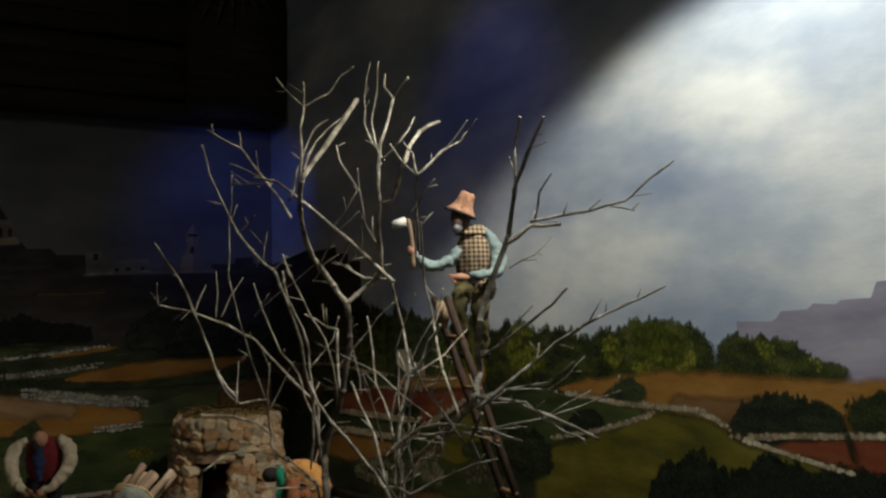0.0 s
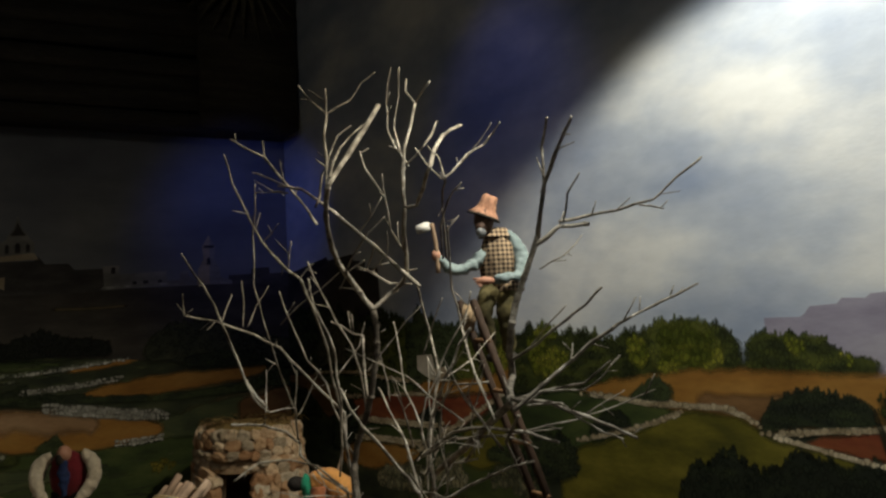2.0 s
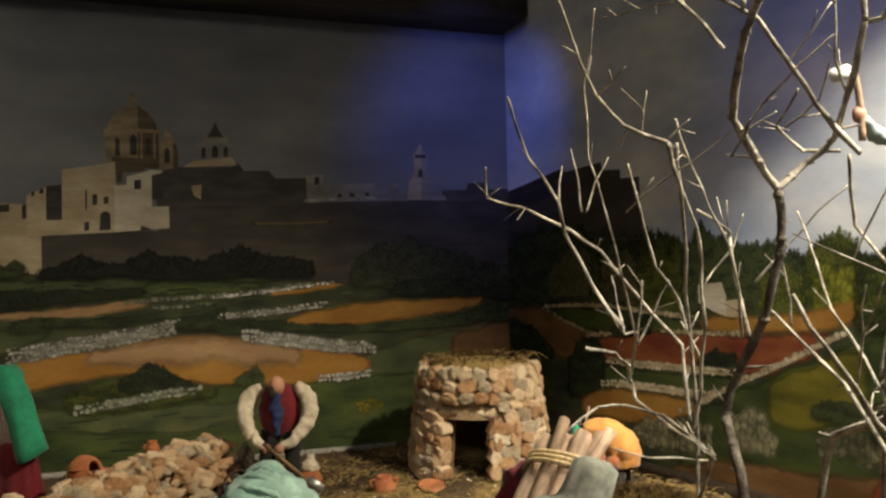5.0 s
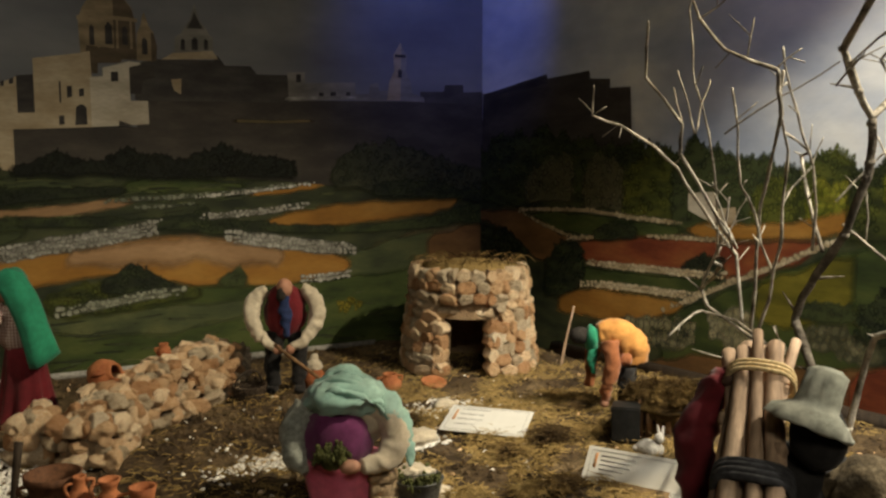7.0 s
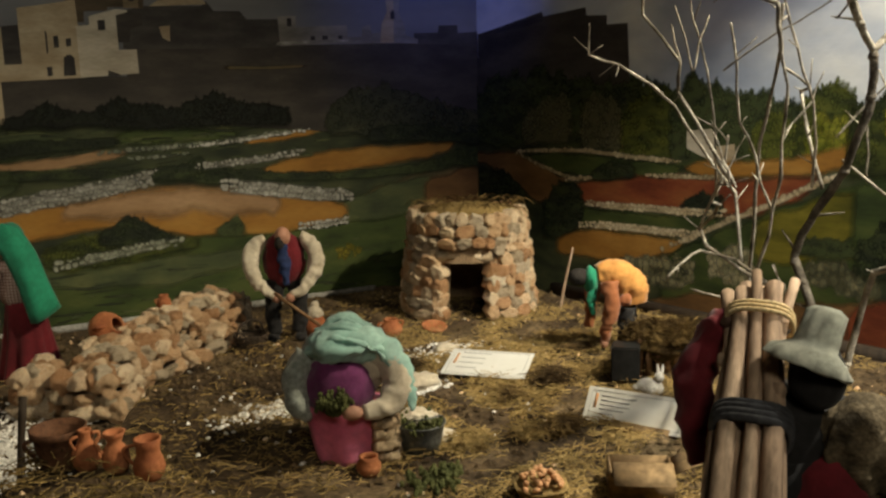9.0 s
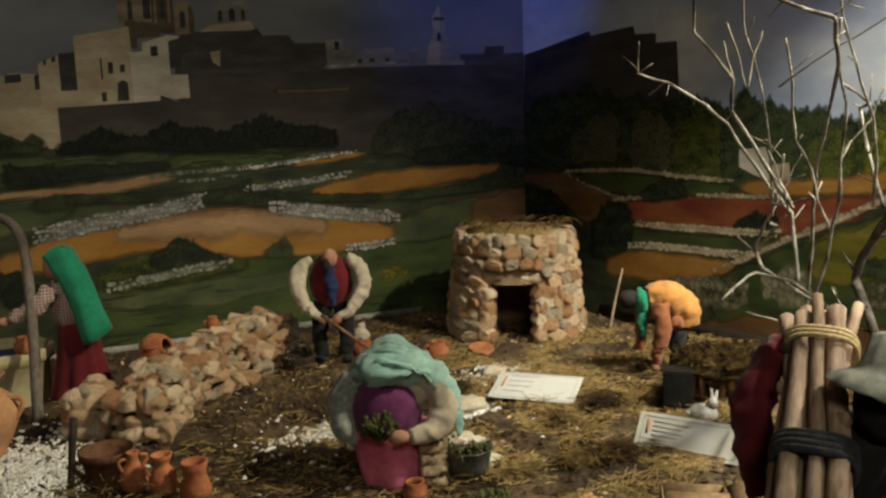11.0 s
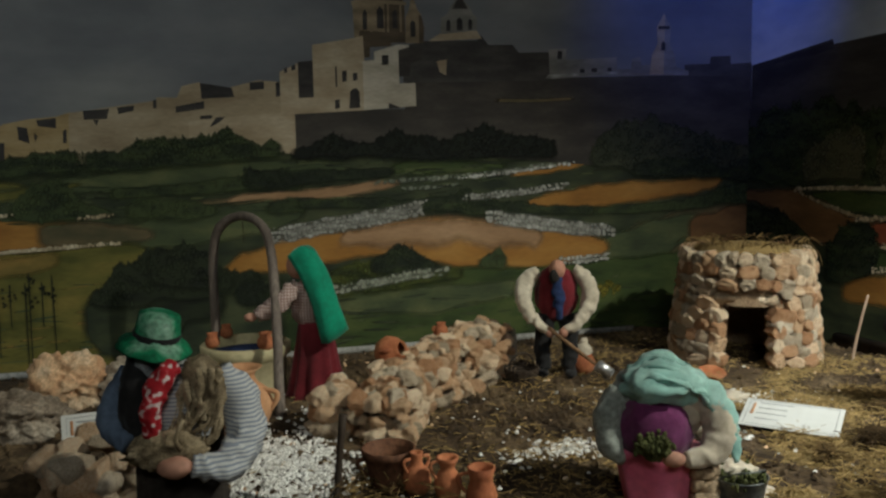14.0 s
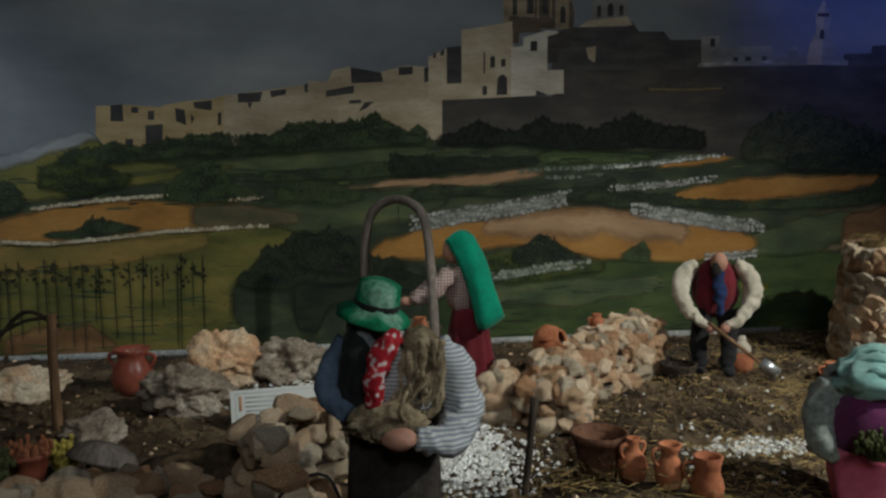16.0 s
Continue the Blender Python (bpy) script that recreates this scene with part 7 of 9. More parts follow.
# woman stooping over the bed, mint headscarf, plum bodice and magenta skirt
def stooping(bm):
    skirt(bm, 0.050, 0.078, 0.0, 0.11, 0, 7, 0.10, (-0.004, -0.022), 0.80, (0, 0.006))
    drape(bm, (-0.026, 0.030, 0.158), (0.068, 0.068, 0.082), 4, 2.0, 0.16, 9)
    drape(bm, (-0.012, -0.012, 0.140), (0.066, 0.066, 0.078), 1, 1.0, 0.05, 6)
    drape(bm, (0.032, 0.018, 0.178), (0.058, 0.060, 0.060), 3, 6.0, 0.07, 6)
    start = len(bm.verts)
    tube(bm, [(0.034, -0.012, 0.212), (0.078, -0.020, 0.188), (0.096, -0.036, 0.148), (0.076, -0.068, 0.117), (0.030, -0.092, 0.112)], (0.026, 0.029, 0.028, 0.022, 0.014), 26, 3, 12)
    crumple(bm, start, 0.75)
    lump(bm, (0.010, -0.096, 0.115), (0.020, 0.013, 0.014), 5, 0.1, 4, 2, 3)
    start = len(bm.verts)
    tube(bm, [(-0.070, -0.005, 0.205), (-0.092, -0.020, 0.165), (-0.090, -0.040, 0.120), (-0.072, -0.058, 0.090)], (0.022, 0.026, 0.022, 0.010), 22, 4, 10)
    crumple(bm, start, 0.6)
    start = len(bm.verts)
    lump(bm, (0.006, -0.010, 0.218), (0.074, 0.062, 0.036), 2, 0.25, 5, 4, 3.0)
    for k in range(6):
        f = k / 5
        tube(bm, [(-0.058 + 0.010 * f, 0.020 - 0.062 * f, 0.226 - 0.012 * f), (-0.025, 0.026 - 0.075 * f, 0.254 - 0.020 * f + 0.004 * (k % 2)), (0.020, 0.020 - 0.075 * f, 0.257 - 0.024 * f),
                  (0.058, 0.008 - 0.060 * f, 0.234 - 0.022 * f), (0.076 - 0.008 * f, 0.0 - 0.045 * f, 0.210 - 0.018 * f)], (0.008, 0.011, 0.0125, 0.010, 0.006), 9, 2, 6, 0.3, 0.7)
    tube(bm, [(0.050, -0.020, 0.224), (0.084, -0.030, 0.204), (0.108, -0.040, 0.166), (0.118, -0.048, 0.128), (0.124, -0.052, 0.096)], (0.022, 0.026, 0.020, 0.013, 0.006), 14, 2, 6, 0.3, 0.5)
    crumple(bm, start, 1.1)
    for k in range(4):
        sleeve(bm, [(0.046, -0.066, 0.080 - 0.022 * k), (0.078, -0.050, 0.074 - 0.022 * k), (0.090, -0.006, 0.068 - 0.020 * k)], (0.012, 0.016, 0.014), 6)


doll("stooping woman doll in mint headscarf and magenta skirt", onto(-1.082, -1.325, -22), ["magenta", "plum", "mint", "linen", "shade_linen", "skin", "wrap"], stooping, 0.99)
hp = onto(-1.082, -1.325, -22) @ Vector((-0.022, -0.095, 0.112))
tuft("herb_plant", "small bunch of green herbs held by the stooping doll", "plant", hp.x, hp.y, hp.z, 46, 0.028, 0.042, "moss", 15, 0.0014)
bm = bmesh.new()
lump(bm, (0, 0, 0.0), (0.036, 0.020, 0.014), 0, 0.35, 8, 4, 4.0)
crumple(bm, 0, 0.8)
tagged(part("cloth", bm, M["linen"], None, "", True, onto(-0.945, -1.345, -20, 0.056)), "crumpled white cloth lying over the zinc pail's rim", "cloth")
turned("round_pot", "small orange clay pot at the stooping doll's feet", "pot", -1.085, -1.425, [(0.014, 0), (0.022, 0.01), (0.023, 0.02), (0.016, 0.03), (0.018, 0.036)], "terracotta", 0, 0.0)


# man digging, cream sleeves and a maroon waistcoat
def digging(bm):
    for s in (-1, 1):
        sleeve(bm, [(s * 0.03, 0.01, 0.17), (s * 0.038, 0.0, 0.09), (s * 0.036, -0.005, 0.02)], (0.034, 0.026, 0.024), 0)
        lump(bm, (s * 0.038, -0.018, 0.012), (0.018, 0.032, 0.013), 0, 0.1, 4, 2, s)
        sleeve(bm, [(s * 0.048, 0.0, 0.296), (s * 0.080, -0.006, 0.268), (s * 0.089, -0.025, 0.222), (s * 0.066, -0.055, 0.172), (s * 0.022, -0.078, 0.142)], (0.016, 0.028, 0.028, 0.021, 0.012), 1)
        lump(bm, (s * 0.018, -0.08, 0.138), (0.013, 0.013, 0.014), 3, 0.1, 4, 2, s)
    drape(bm, (0, 0.005, 0.230), (0.058, 0.040, 0.080), 2, 3.0, 0.08)
    sleeve(bm, [(0.0, -0.04, 0.30), (0.004, -0.055, 0.24), (0.008, -0.058, 0.17)], (0.014, 0.022, 0.010), 4)
    lump(bm, (0.002, -0.038, 0.302), (0.022, 0.027, 0.027), 3, 0.06, 4, 3, 5)
    lump(bm, (-0.006, -0.058, 0.286), (0.014, 0.012, 0.020), 5, 0.2, 6, 2, 7)


doll("bearded digging man doll with cream sleeves and a maroon waistcoat", onto(-0.925, -0.475, -22), ["black_cloth", "linen", "maroon", "skin", "navy", "hair"], digging, 1.0)
shovel = thing("spade", "small wooden spade with a pale steel blade", "spade", onto(-0.925, -0.475, -22) @ pose(0, 0, 0.008))
bm = bmesh.new()
tube(bm, [(-0.025, -0.085, 0.145), (0.10, -0.12, 0.055)], (0.0055, 0.005), 7)
part("handle", bm, M["wood"], shovel)
bm = bmesh.new()
box(bm, (0.05, 0.006, 0.032), pose(0.122, -0.126, 0.042, 0, 36, 0), 0, 0.003)
part("blade", bm, M["steel"], shovel)


# man bent double in an amber jacket
def gleaning(bm):
    for s, o in ((-1, 0.0), (1, 0.02)):
        sleeve(bm, [(0.055 + o, s * 0.026, 0.14), (0.052 + o, s * 0.028, 0.075), (0.05 + o, s * 0.026, 0.015)], (0.032, 0.024, 0.022), 0)
        lump(bm, (0.035 + o, s * 0.026, 0.012), (0.032, 0.017, 0.013), 0, 0.1, 4, 2, s)
    sleeve(bm, [(0.085, 0.0, 0.15), (0.075, 0.0, 0.205), (0.02, 0.0, 0.245), (-0.03, 0.0, 0.24)], (0.050, 0.060, 0.052, 0.034), 1)
    sleeve(bm, [(-0.002, -0.045, 0.225), (0.002, -0.066, 0.15), (-0.012, -0.055, 0.09), (-0.014, -0.05, 0.05)], (0.03, 0.028, 0.022, 0.016), 2)
    sleeve(bm, [(-0.02, 0.045, 0.22), (-0.035, 0.05, 0.15), (-0.045, 0.03, 0.07)], (0.028, 0.025, 0.016), 2)
    sleeve(bm, [(0.03, -0.055, 0.16), (0.045, -0.062, 0.175), (0.06, -0.05, 0.165)], (0.012, 0.02, 0.010), 2)
    lump(bm, (-0.016, -0.05, 0.04), (0.013, 0.012, 0.015), 4, 0.1, 4, 2, 1)
    lump(bm, (-0.048, 0.0, 0.225), (0.022, 0.036, 0.042), 3, 0.15, 6, 3, 2)
    sleeve(bm, [(-0.04, -0.01, 0.21), (-0.05, -0.02, 0.16), (-0.045, -0.02, 0.125)], (0.018, 0.016, 0.006), 3)
    lump(bm, (-0.085, 0.0, 0.235), (0.032, 0.027, 0.027), 5, 0.12, 6, 3, 3)


doll("bent man doll in an amber jacket with a green neckerchief", onto(-0.272, -1.085, -26), ["black_cloth", "amber", "rust", "jade", "skin", "hair"], gleaning, 0.84)


# woman at the well with a long green headcloth
def drawing(bm):
    skirt(bm, 0.074, 0.042, 0.0, 0.20, 0, 11, 0.16, (0.012, 0.0), 0.8)
    drape(bm, (0.0, 0.0, 0.245), (0.046, 0.04, 0.066), 1, 1.0, 0.08)
    sleeve(bm, [(-0.03, -0.03, 0.29), (-0.075, -0.045, 0.25), (-0.125, -0.05, 0.225)], (0.026, 0.027, 0.018), 1)
    sleeve(bm, [(-0.03, 0.03, 0.29), (-0.08, 0.03, 0.25), (-0.13, 0.01, 0.225)], (0.026, 0.026, 0.018), 1)
    lump(bm, (-0.14, -0.05, 0.222), (0.016, 0.012, 0.012), 2, 0.1, 4, 2, 2)
    lump(bm, (-0.022, 0.0, 0.345), (0.032, 0.03, 0.036), 2, 0.06, 4, 3, 3)
    lump(bm, (-0.005, 0.0, 0.36), (0.033, 0.033, 0.035), 3, 0.1, 5, 3, 4)
    veil(bm, [[(-0.045, -0.038, 0.372), (-0.01, -0.045, 0.398), (0.022, -0.03, 0.385)], [(-0.018, -0.052, 0.325), (0.02, -0.058, 0.335), (0.055, -0.03, 0.325)], [(0.014, -0.062, 0.25), (0.045, -0.068, 0.25), (0.078, -0.035, 0.25)], [(0.036, -0.066, 0.155), (0.062, -0.074, 0.16), (0.102, -0.04, 0.185)]], 3, 0.005)
    drape(bm, (0.012, 0.010, 0.320), (0.022, 0.026, 0.05), 3, 6.0, 0.12)


doll("woman doll with long green headcloth beside the well", onto(-1.60, -0.47, -14), ["maroon", "pink_plaid", "skin", "jade", "black_cloth"], drawing)


# seated man in a green felt hat, striped shirt and red neckerchief
def resting(bm):
    skirt(bm, 0.078, 0.070, -0.075, 0.20, 0, 7, 0.07, (0.004, 0.0), 0.72)
    drape(bm, (0.0, 0.0, 0.235), (0.080, 0.052, 0.085), 2, 1.0, 0.07)
    drape(bm, (-0.048, -0.032, 0.252), (0.030, 0.030, 0.082), 1, 3.0, 0.10)
    drape(bm, (0.048, -0.022, 0.268), (0.036, 0.034, 0.062), 4, 2.0, 0.22, 11)
    for k in range(26):
        a = 0.7 * k
        sleeve(bm, [(0.05 + 0.03 * math.sin(a), -0.045 - 0.012 * math.cos(a), 0.315 - 0.002 * k), (0.046 + 0.03 * math.sin(a + 0.3), -0.058, 0.275 - 0.003 * k), (0.03 + 0.028 * math.sin(a + 0.8), -0.062, 0.235 - 0.002 * k)], (0.005, 0.006, 0.003), 4)
    sleeve(bm, [(-0.07, 0.0, 0.302), (-0.094, 0.0, 0.258), (-0.094, -0.03, 0.226), (-0.060, -0.066, 0.205)], (0.021, 0.024, 0.023, 0.015), 10)
    sleeve(bm, [(0.07, 0.0, 0.298), (0.104, 0.0, 0.245), (0.114, -0.03, 0.195), (0.090, -0.08, 0.168), (0.045, -0.10, 0.176)], (0.028, 0.038, 0.038, 0.031, 0.019), 2)
    lump(bm, (0.02, -0.108, 0.178), (0.026, 0.016, 0.017), 3, 0.15, 5, 3, 4)
    drape(bm, (-0.002, -0.062, 0.190), (0.062, 0.036, 0.032), 8, 6.0, 0.25, 9)
    tube(bm, [(0.03, -0.08, 0.19), (0.02, -0.095, 0.215), (0.03, -0.085, 0.245)], (0.005, 0.003), 6, 8)
    sleeve(bm, [(0.012, -0.045, 0.322), (-0.008, -0.066, 0.295), (-0.019, -0.072, 0.262), (-0.02, -0.07, 0.215)], (0.016, 0.023, 0.021, 0.013), 5)
    lump(bm, (-0.036, -0.016, 0.322), (0.033, 0.034, 0.040), 7, 0.18, 7, 3, 7)
    hat(bm, pose(-0.022, -0.010, 0.354, 7, 13, 0), 6, 9, 0.034, 0.047, 0.058, 0.012)


doll("man doll in green felt hat and blue striped shirt", pose(-1.884, -1.405, 0.086, 0, 0, -10), ["brown", "black_cloth", "stripe", "skin", "raw_wool", "red_dot", "felt", "grey_hair", "raw_wool", "black_cloth", "blue_cloth"], resting, 0.87)


# man carrying a bundle of sticks, worn green hat
def carrying(bm):
    skirt(bm, 0.095, 0.085, 0.0, 0.30, 0, 8, 0.06, (-0.01, 0.035), 0.6)
    drape(bm, (-0.008, 0.035, 0.30), (0.088, 0.052, 0.07), 0, 1.0, 0.08)
    drape(bm, (0.02, -0.004, 0.235), (0.046, 0.038, 0.085), 1, 2.0, 0.12)
    drape(bm, (0.052, -0.006, 0.315), (0.05, 0.036, 0.055), 4, 8.0, 0.22)
    sleeve(bm, [(-0.082, 0.07, 0.27), (-0.092, 0.085, 0.31), (-0.092, 0.10, 0.355), (-0.070, 0.115, 0.40), (-0.045, 0.118, 0.42)], (0.026, 0.028, 0.028, 0.024, 0.018), 1)
    sleeve(bm, [(0.07, 0.02, 0.335), (0.11, 0.0, 0.29), (0.13, -0.035, 0.23)], (0.036, 0.038, 0.028), 4)
    lump(bm, (-0.032, 0.10, 0.42), (0.034, 0.014, 0.014), 2, 0.15, 4, 2, 3)
    # head in plain black, for the shade under the hat's brim
    lump(bm, (0.002, 0.0, 0.388), (0.028, 0.030, 0.036), 0, 0.06, 4, 3, 4)
    start = len(bm.verts)
    hat(bm, pose(-0.004, 0.0, 0.415, -4, 20, 0), 3, None, 0.022, 0.045, 0.043, 0.015)
    crumple(bm, start, 0.6)


STICKMAN = pose(-0.915, -2.208, 0.0, 0, 0, -28)
doll("man doll in worn green hat and dark coat", STICKMAN, ["black_cloth", "maroon", "skin_shaded", "pale_felt", "fleece"], carrying)
LOW, HIGH = Vector((-1.082, -2.269, 0.250)), Vector((-0.838, -2.070, 0.466))
rise_up = (HIGH - LOW).to_track_quat("Z", "Y").to_matrix().to_4x4()
bundle = thing("stick_bundle", "tied bundle of thick cut sticks on the doll's shoulder", "firewood", Matrix.Translation(LOW) @ rise_up)
LONG = (HIGH - LOW).length
for k in range(11):
    bm = bmesh.new()
    a, r = 2 * math.pi * k / 8, (0.011 if k > 7 else 0.027)
    b, h = Vector((r * math.cos(a), r * math.sin(a) * 0.9, 0)), LONG * (rng.uniform(0.80, 0.92) + 0.05 * (k % 3))
    thick = rng.uniform(0.0062, 0.0108)
    tube(bm, [b * 1.2 + Vector((0, 0, -0.02 * rng.random())), b * 1.05 + Vector((rng.uniform(-0.003, 0.003), 0, h * 0.4)), b * 0.9 + Vector((0.002, 0, h * 0.75)), b * 1.1 + Vector((rng.uniform(-0.008, 0.008), rng.uniform(-0.006, 0.006), h))], (thick, thick * 0.9), 9, 0, 4, 0.16)
    if k % 3 == 0:
        lump(bm, b * 1.3 + Vector((0, 0, h * rng.uniform(0.4, 0.7))), (thick * 0.7, thick * 0.7, thick * 0.9), 0, 0.3, 5, 2, k)
    part("stick", bm, M["cut_wood"], bundle)
for f, mat, w, fat in ((0.76, "raffia", 0.0026, 1.0), (0.775, "raffia", 0.0028, 1.0), (0.79, "raffia", 0.0026, 1.0), (0.43, "black_wool", 0.0045, 1.03), (0.415, "black_wool", 0.005, 1.04), (0.398, "black_wool", 0.005, 1.04), (0.382, "black_wool", 0.0045, 1.03)):
    bm = bmesh.new()
    tube(bm, [(0.037 * fat * math.cos(2 * math.pi * i / 14), 0.035 * fat * math.sin(2 * math.pi * i / 14), LONG * f + 0.003 * math.sin(i * 1.3)) for i in range(15)], (w, w), 6, 0, 2, 0, 0.5)
    part("tie", bm, M[mat], bundle)
lantern = thing("tin_lantern", "small grey tin lantern at the doll's side", "lantern", onto(-0.865, -2.315, -38, 0.0))
bm = bmesh.new()
box(bm, (0.034, 0.034, 0.235), pose(0, 0, 0.1175), 0, 0.004)
part("case", bm, M["zinc"], lantern)
bm = bmesh.new()
lump(bm, (0, 0, 0.245), (0.011, 0.011, 0.012), 0, 0.05, 4, 2, 1)
part("cap", bm, M["steel"], lantern)
bm = bmesh.new()
lump(bm, (0, 0, 0.1), (0.10, 0.07, 0.24), 0, 0.3, 9, 4, 21)
tagged(part("straw_sack", bm, M["khaki"], None, "", True, onto(-0.775, -2.275, 10)), "coarse brown sack standing behind the carrier", "sack")


# man pruning, on a ladder in the tree
def pruning(bm):
    for s in (-1, 1):
        sleeve(bm, [(s * 0.024 + 0.02, 0.0, 0.19), (s * 0.028 - 0.002, -0.03, 0.13), (s * 0.026 + 0.012, 0.0, 0.02)], (0.033, 0.027, 0.019), 0)
        lump(bm, (s * 0.026 + 0.012, -0.012, 0.012), (0.016, 0.032, 0.013), 6, 0.1, 4, 2, s)
    drape(bm, (0.018, 0.005, 0.262), (0.049, 0.048, 0.090), 1, 1.0, 0.08)
    drape(bm, (0.038, 0.012, 0.185), (0.040, 0.046, 0.042), 1, 5.0, 0.08)
    sleeve(bm, [(0.040, 0.0, 0.335), (0.070, -0.012, 0.290), (0.078, -0.03, 0.245), (0.052, -0.058, 0.218), (-0.005, -0.065, 0.213)], (0.018, 0.023, 0.023, 0.019, 0.012), 2)
    sleeve(bm, [(-0.022, -0.01, 0.285), (-0.060, -0.02, 0.25), (-0.11, -0.03, 0.245), (-0.142, -0.04, 0.272)], (0.017, 0.018, 0.016, 0.011), 2)
    lump(bm, (-0.030, -0.07, 0.21), (0.024, 0.011, 0.011), 3, 0.12, 4, 2, 2)
    for k in range(4):
        tube(bm, [(-0.040, -0.074, 0.214 - 0.005 * k), (-0.062 + 0.004 * k, -0.074, 0.216 - 0.007 * k)], (0.0032, 0.0024), 6, 3)
    lump(bm, (-0.15, -0.042, 0.282), (0.012, 0.012, 0.016), 3, 0.1, 4, 2, 3)
    lump(bm, (-0.016, -0.014, 0.372), (0.027, 0.030, 0.036), 4, 0.08, 4, 3, 4)
    lump(bm, (-0.028, -0.030, 0.350), (0.016, 0.016, 0.018), 4, 0.10, 4, 2, 9)
    lump(bm, (-0.030, -0.040, 0.338), (0.013, 0.011, 0.014), 7, 0.3, 6, 2, 12)
    skirt(bm, 0.046, 0.030, 0.325, 0.350, 1, 6, 0.06, (0.014, 0), 0.75)
    m = pose(-0.010, -0.012, 0.394, 8, 20, 0) @ Matrix.Diagonal((0.86, 0.86, 0.90, 1.0))
    start = len(bm.verts)
    lathe(bm, [(0.0005, 0.046), (0.014, 0.048), (0.0205, 0.044), (0.022, 0.028), (0.027, 0.010), (0.035, 0.0), (0.0445, -0.008), (0.0455, -0.010)], 32, 5, m, 0.35)
    lathe(bm, [(0.0455, -0.010), (0.049, -0.014), (0.048, -0.019), (0.036, -0.012), (0.027, -0.004), (0.0005, 0.0)], 32, 6, m, 0.35)
    crumple(bm, start, 0.5)


PRUNER = pose(-0.134, -1.915, 0.605, 0, 0, -22)
doll("man doll in plaid waistcoat and peach hat up a ladder", PRUNER, ["khaki", "plaid", "aqua", "skin", "skin_shaded", "peach", "hair", "grey_hair"], pruning, 0.87)
axe = thing("hatchet", "little hatchet with a pale blade held by the doll", "axe", PRUNER @ pose(-0.128, -0.04, 0.205, 0, -6, 0))
bm = bmesh.new()
tube(bm, [(0, 0, 0), (0.004, 0, 0.06), (0.002, 0, 0.112)], (0.0055, 0.005), 7)
part("handle", bm, M["cut_wood"], axe)
bm = bmesh.new()
box(bm, (0.034, 0.007, 0.022), pose(-0.018, 0, 0.104, 0, -10, 0), 0, 0.003)
part("blade", bm, M["paper"], axe)
# ladder with two flat rails and a few rungs, set steeply among the branches
LAD_TOP, LAD_FOOT = Vector((-0.230, -1.985, 0.747)), Vector((-0.023, -2.096, 0.0))
LAD_FOOT.z = gz(LAD_FOOT.x, LAD_FOOT.y)
ladder = thing("wooden_ladder", "narrow brown wooden ladder leaning into the bare tree", "ladder", Matrix.Translation(LAD_FOOT))
across = Vector((0.001, 0.060, 0.0))
up = LAD_TOP - LAD_FOOT
lean = up.to_track_quat("Z", "X").to_matrix().to_4x4()
for s in (0, 1):
    bm = bmesh.new()
    box(bm, (0.010, 0.017, up.length), Matrix.Translation(across * s + up * 0.5) @ lean @ pose(0, 0, 0, 0, 0, 60), 0, 0.003)
    part("rail", bm, M["ladder_wood"], ladder)
for k in range(6):
    bm = bmesh.new()
    p = up * (0.10 + 0.155 * k)
    tube(bm, [p - across * 0.12, p + across * 1.12], (0.0055, 0.0055), 6)
    part("rung", bm, M["wood"], ladder)
bm = bmesh.new()
box(bm, (0.034, 0.007, 0.058), Matrix.Translation(up * 0.945 + across * 0.55) @ pose(-0.008, 0, 0, 8, 14, -26), 0, 0.002)
part("plank", bm, M["wrap"], ladder, "short pale board across the ladder's top")

# ---- the bare pruned tree ----
bare_tree = thing("bare_tree", "bare grey pruned tree with many forked branches and cut ends", "tree", pose(0, 0, 0))
twig_rng = random.Random(12)


def limb(parent, r0, r1, points):
    """One branch, thickest at its first point, with knots, short spurs and a cut end; radii in millimetres."""
    bm = bmesh.new()
    pts = [Vector(p) for p in points]
    full = []
    for a, b in zip(pts, pts[1:]):
        full.append(a)
        if (b - a).length > 0.03:
            mid = (a + b) / 2
            full.append(a + (b - a) * 0.12)
            full.append(mid + Vector((twig_rng.uniform(-1, 1), twig_rng.uniform(-1, 1), twig_rng.uniform(-1, 1))) * 0.03 * (b - a).length)
            full.append(a + (b - a) * 0.88)
    full.append(pts[-1])
    r0, r1 = r0 * 0.88, r1 * 0.88
    tube(bm, full, (r0 / 1000, r1 / 1000), 7, 0, 1, 0.5)
    line = bend(full, 1)
    for i in range(2, len(line) - 1):
        r = (r0 + (r1 - r0) * i / len(line)) / 1000
        if twig_rng.random() < 0.30:
            lump(bm, line[i], (r * 1.35, r * 1.35, r * 1.2), 0, 0.3, 5, 1, i)
        if twig_rng.random() < 0.15:
            d = (line[i + 1] - line[i]).normalized()
            o = d.orthogonal()
            o.rotate(Matrix.Rotation(twig_rng.uniform(0, 6.28), 3, d))
            tip = line[i] + (d * 0.8 + o * 0.8) * twig_rng.uniform(0.010, 0.038)
            tube(bm, [line[i], tip], (max(0.0011, r * 0.5), 0.0009), 5, 0, 2, 0.3)
    return part("branch", bm, M["dark_bark" if r0 > 7.5 else "bark"], parent)


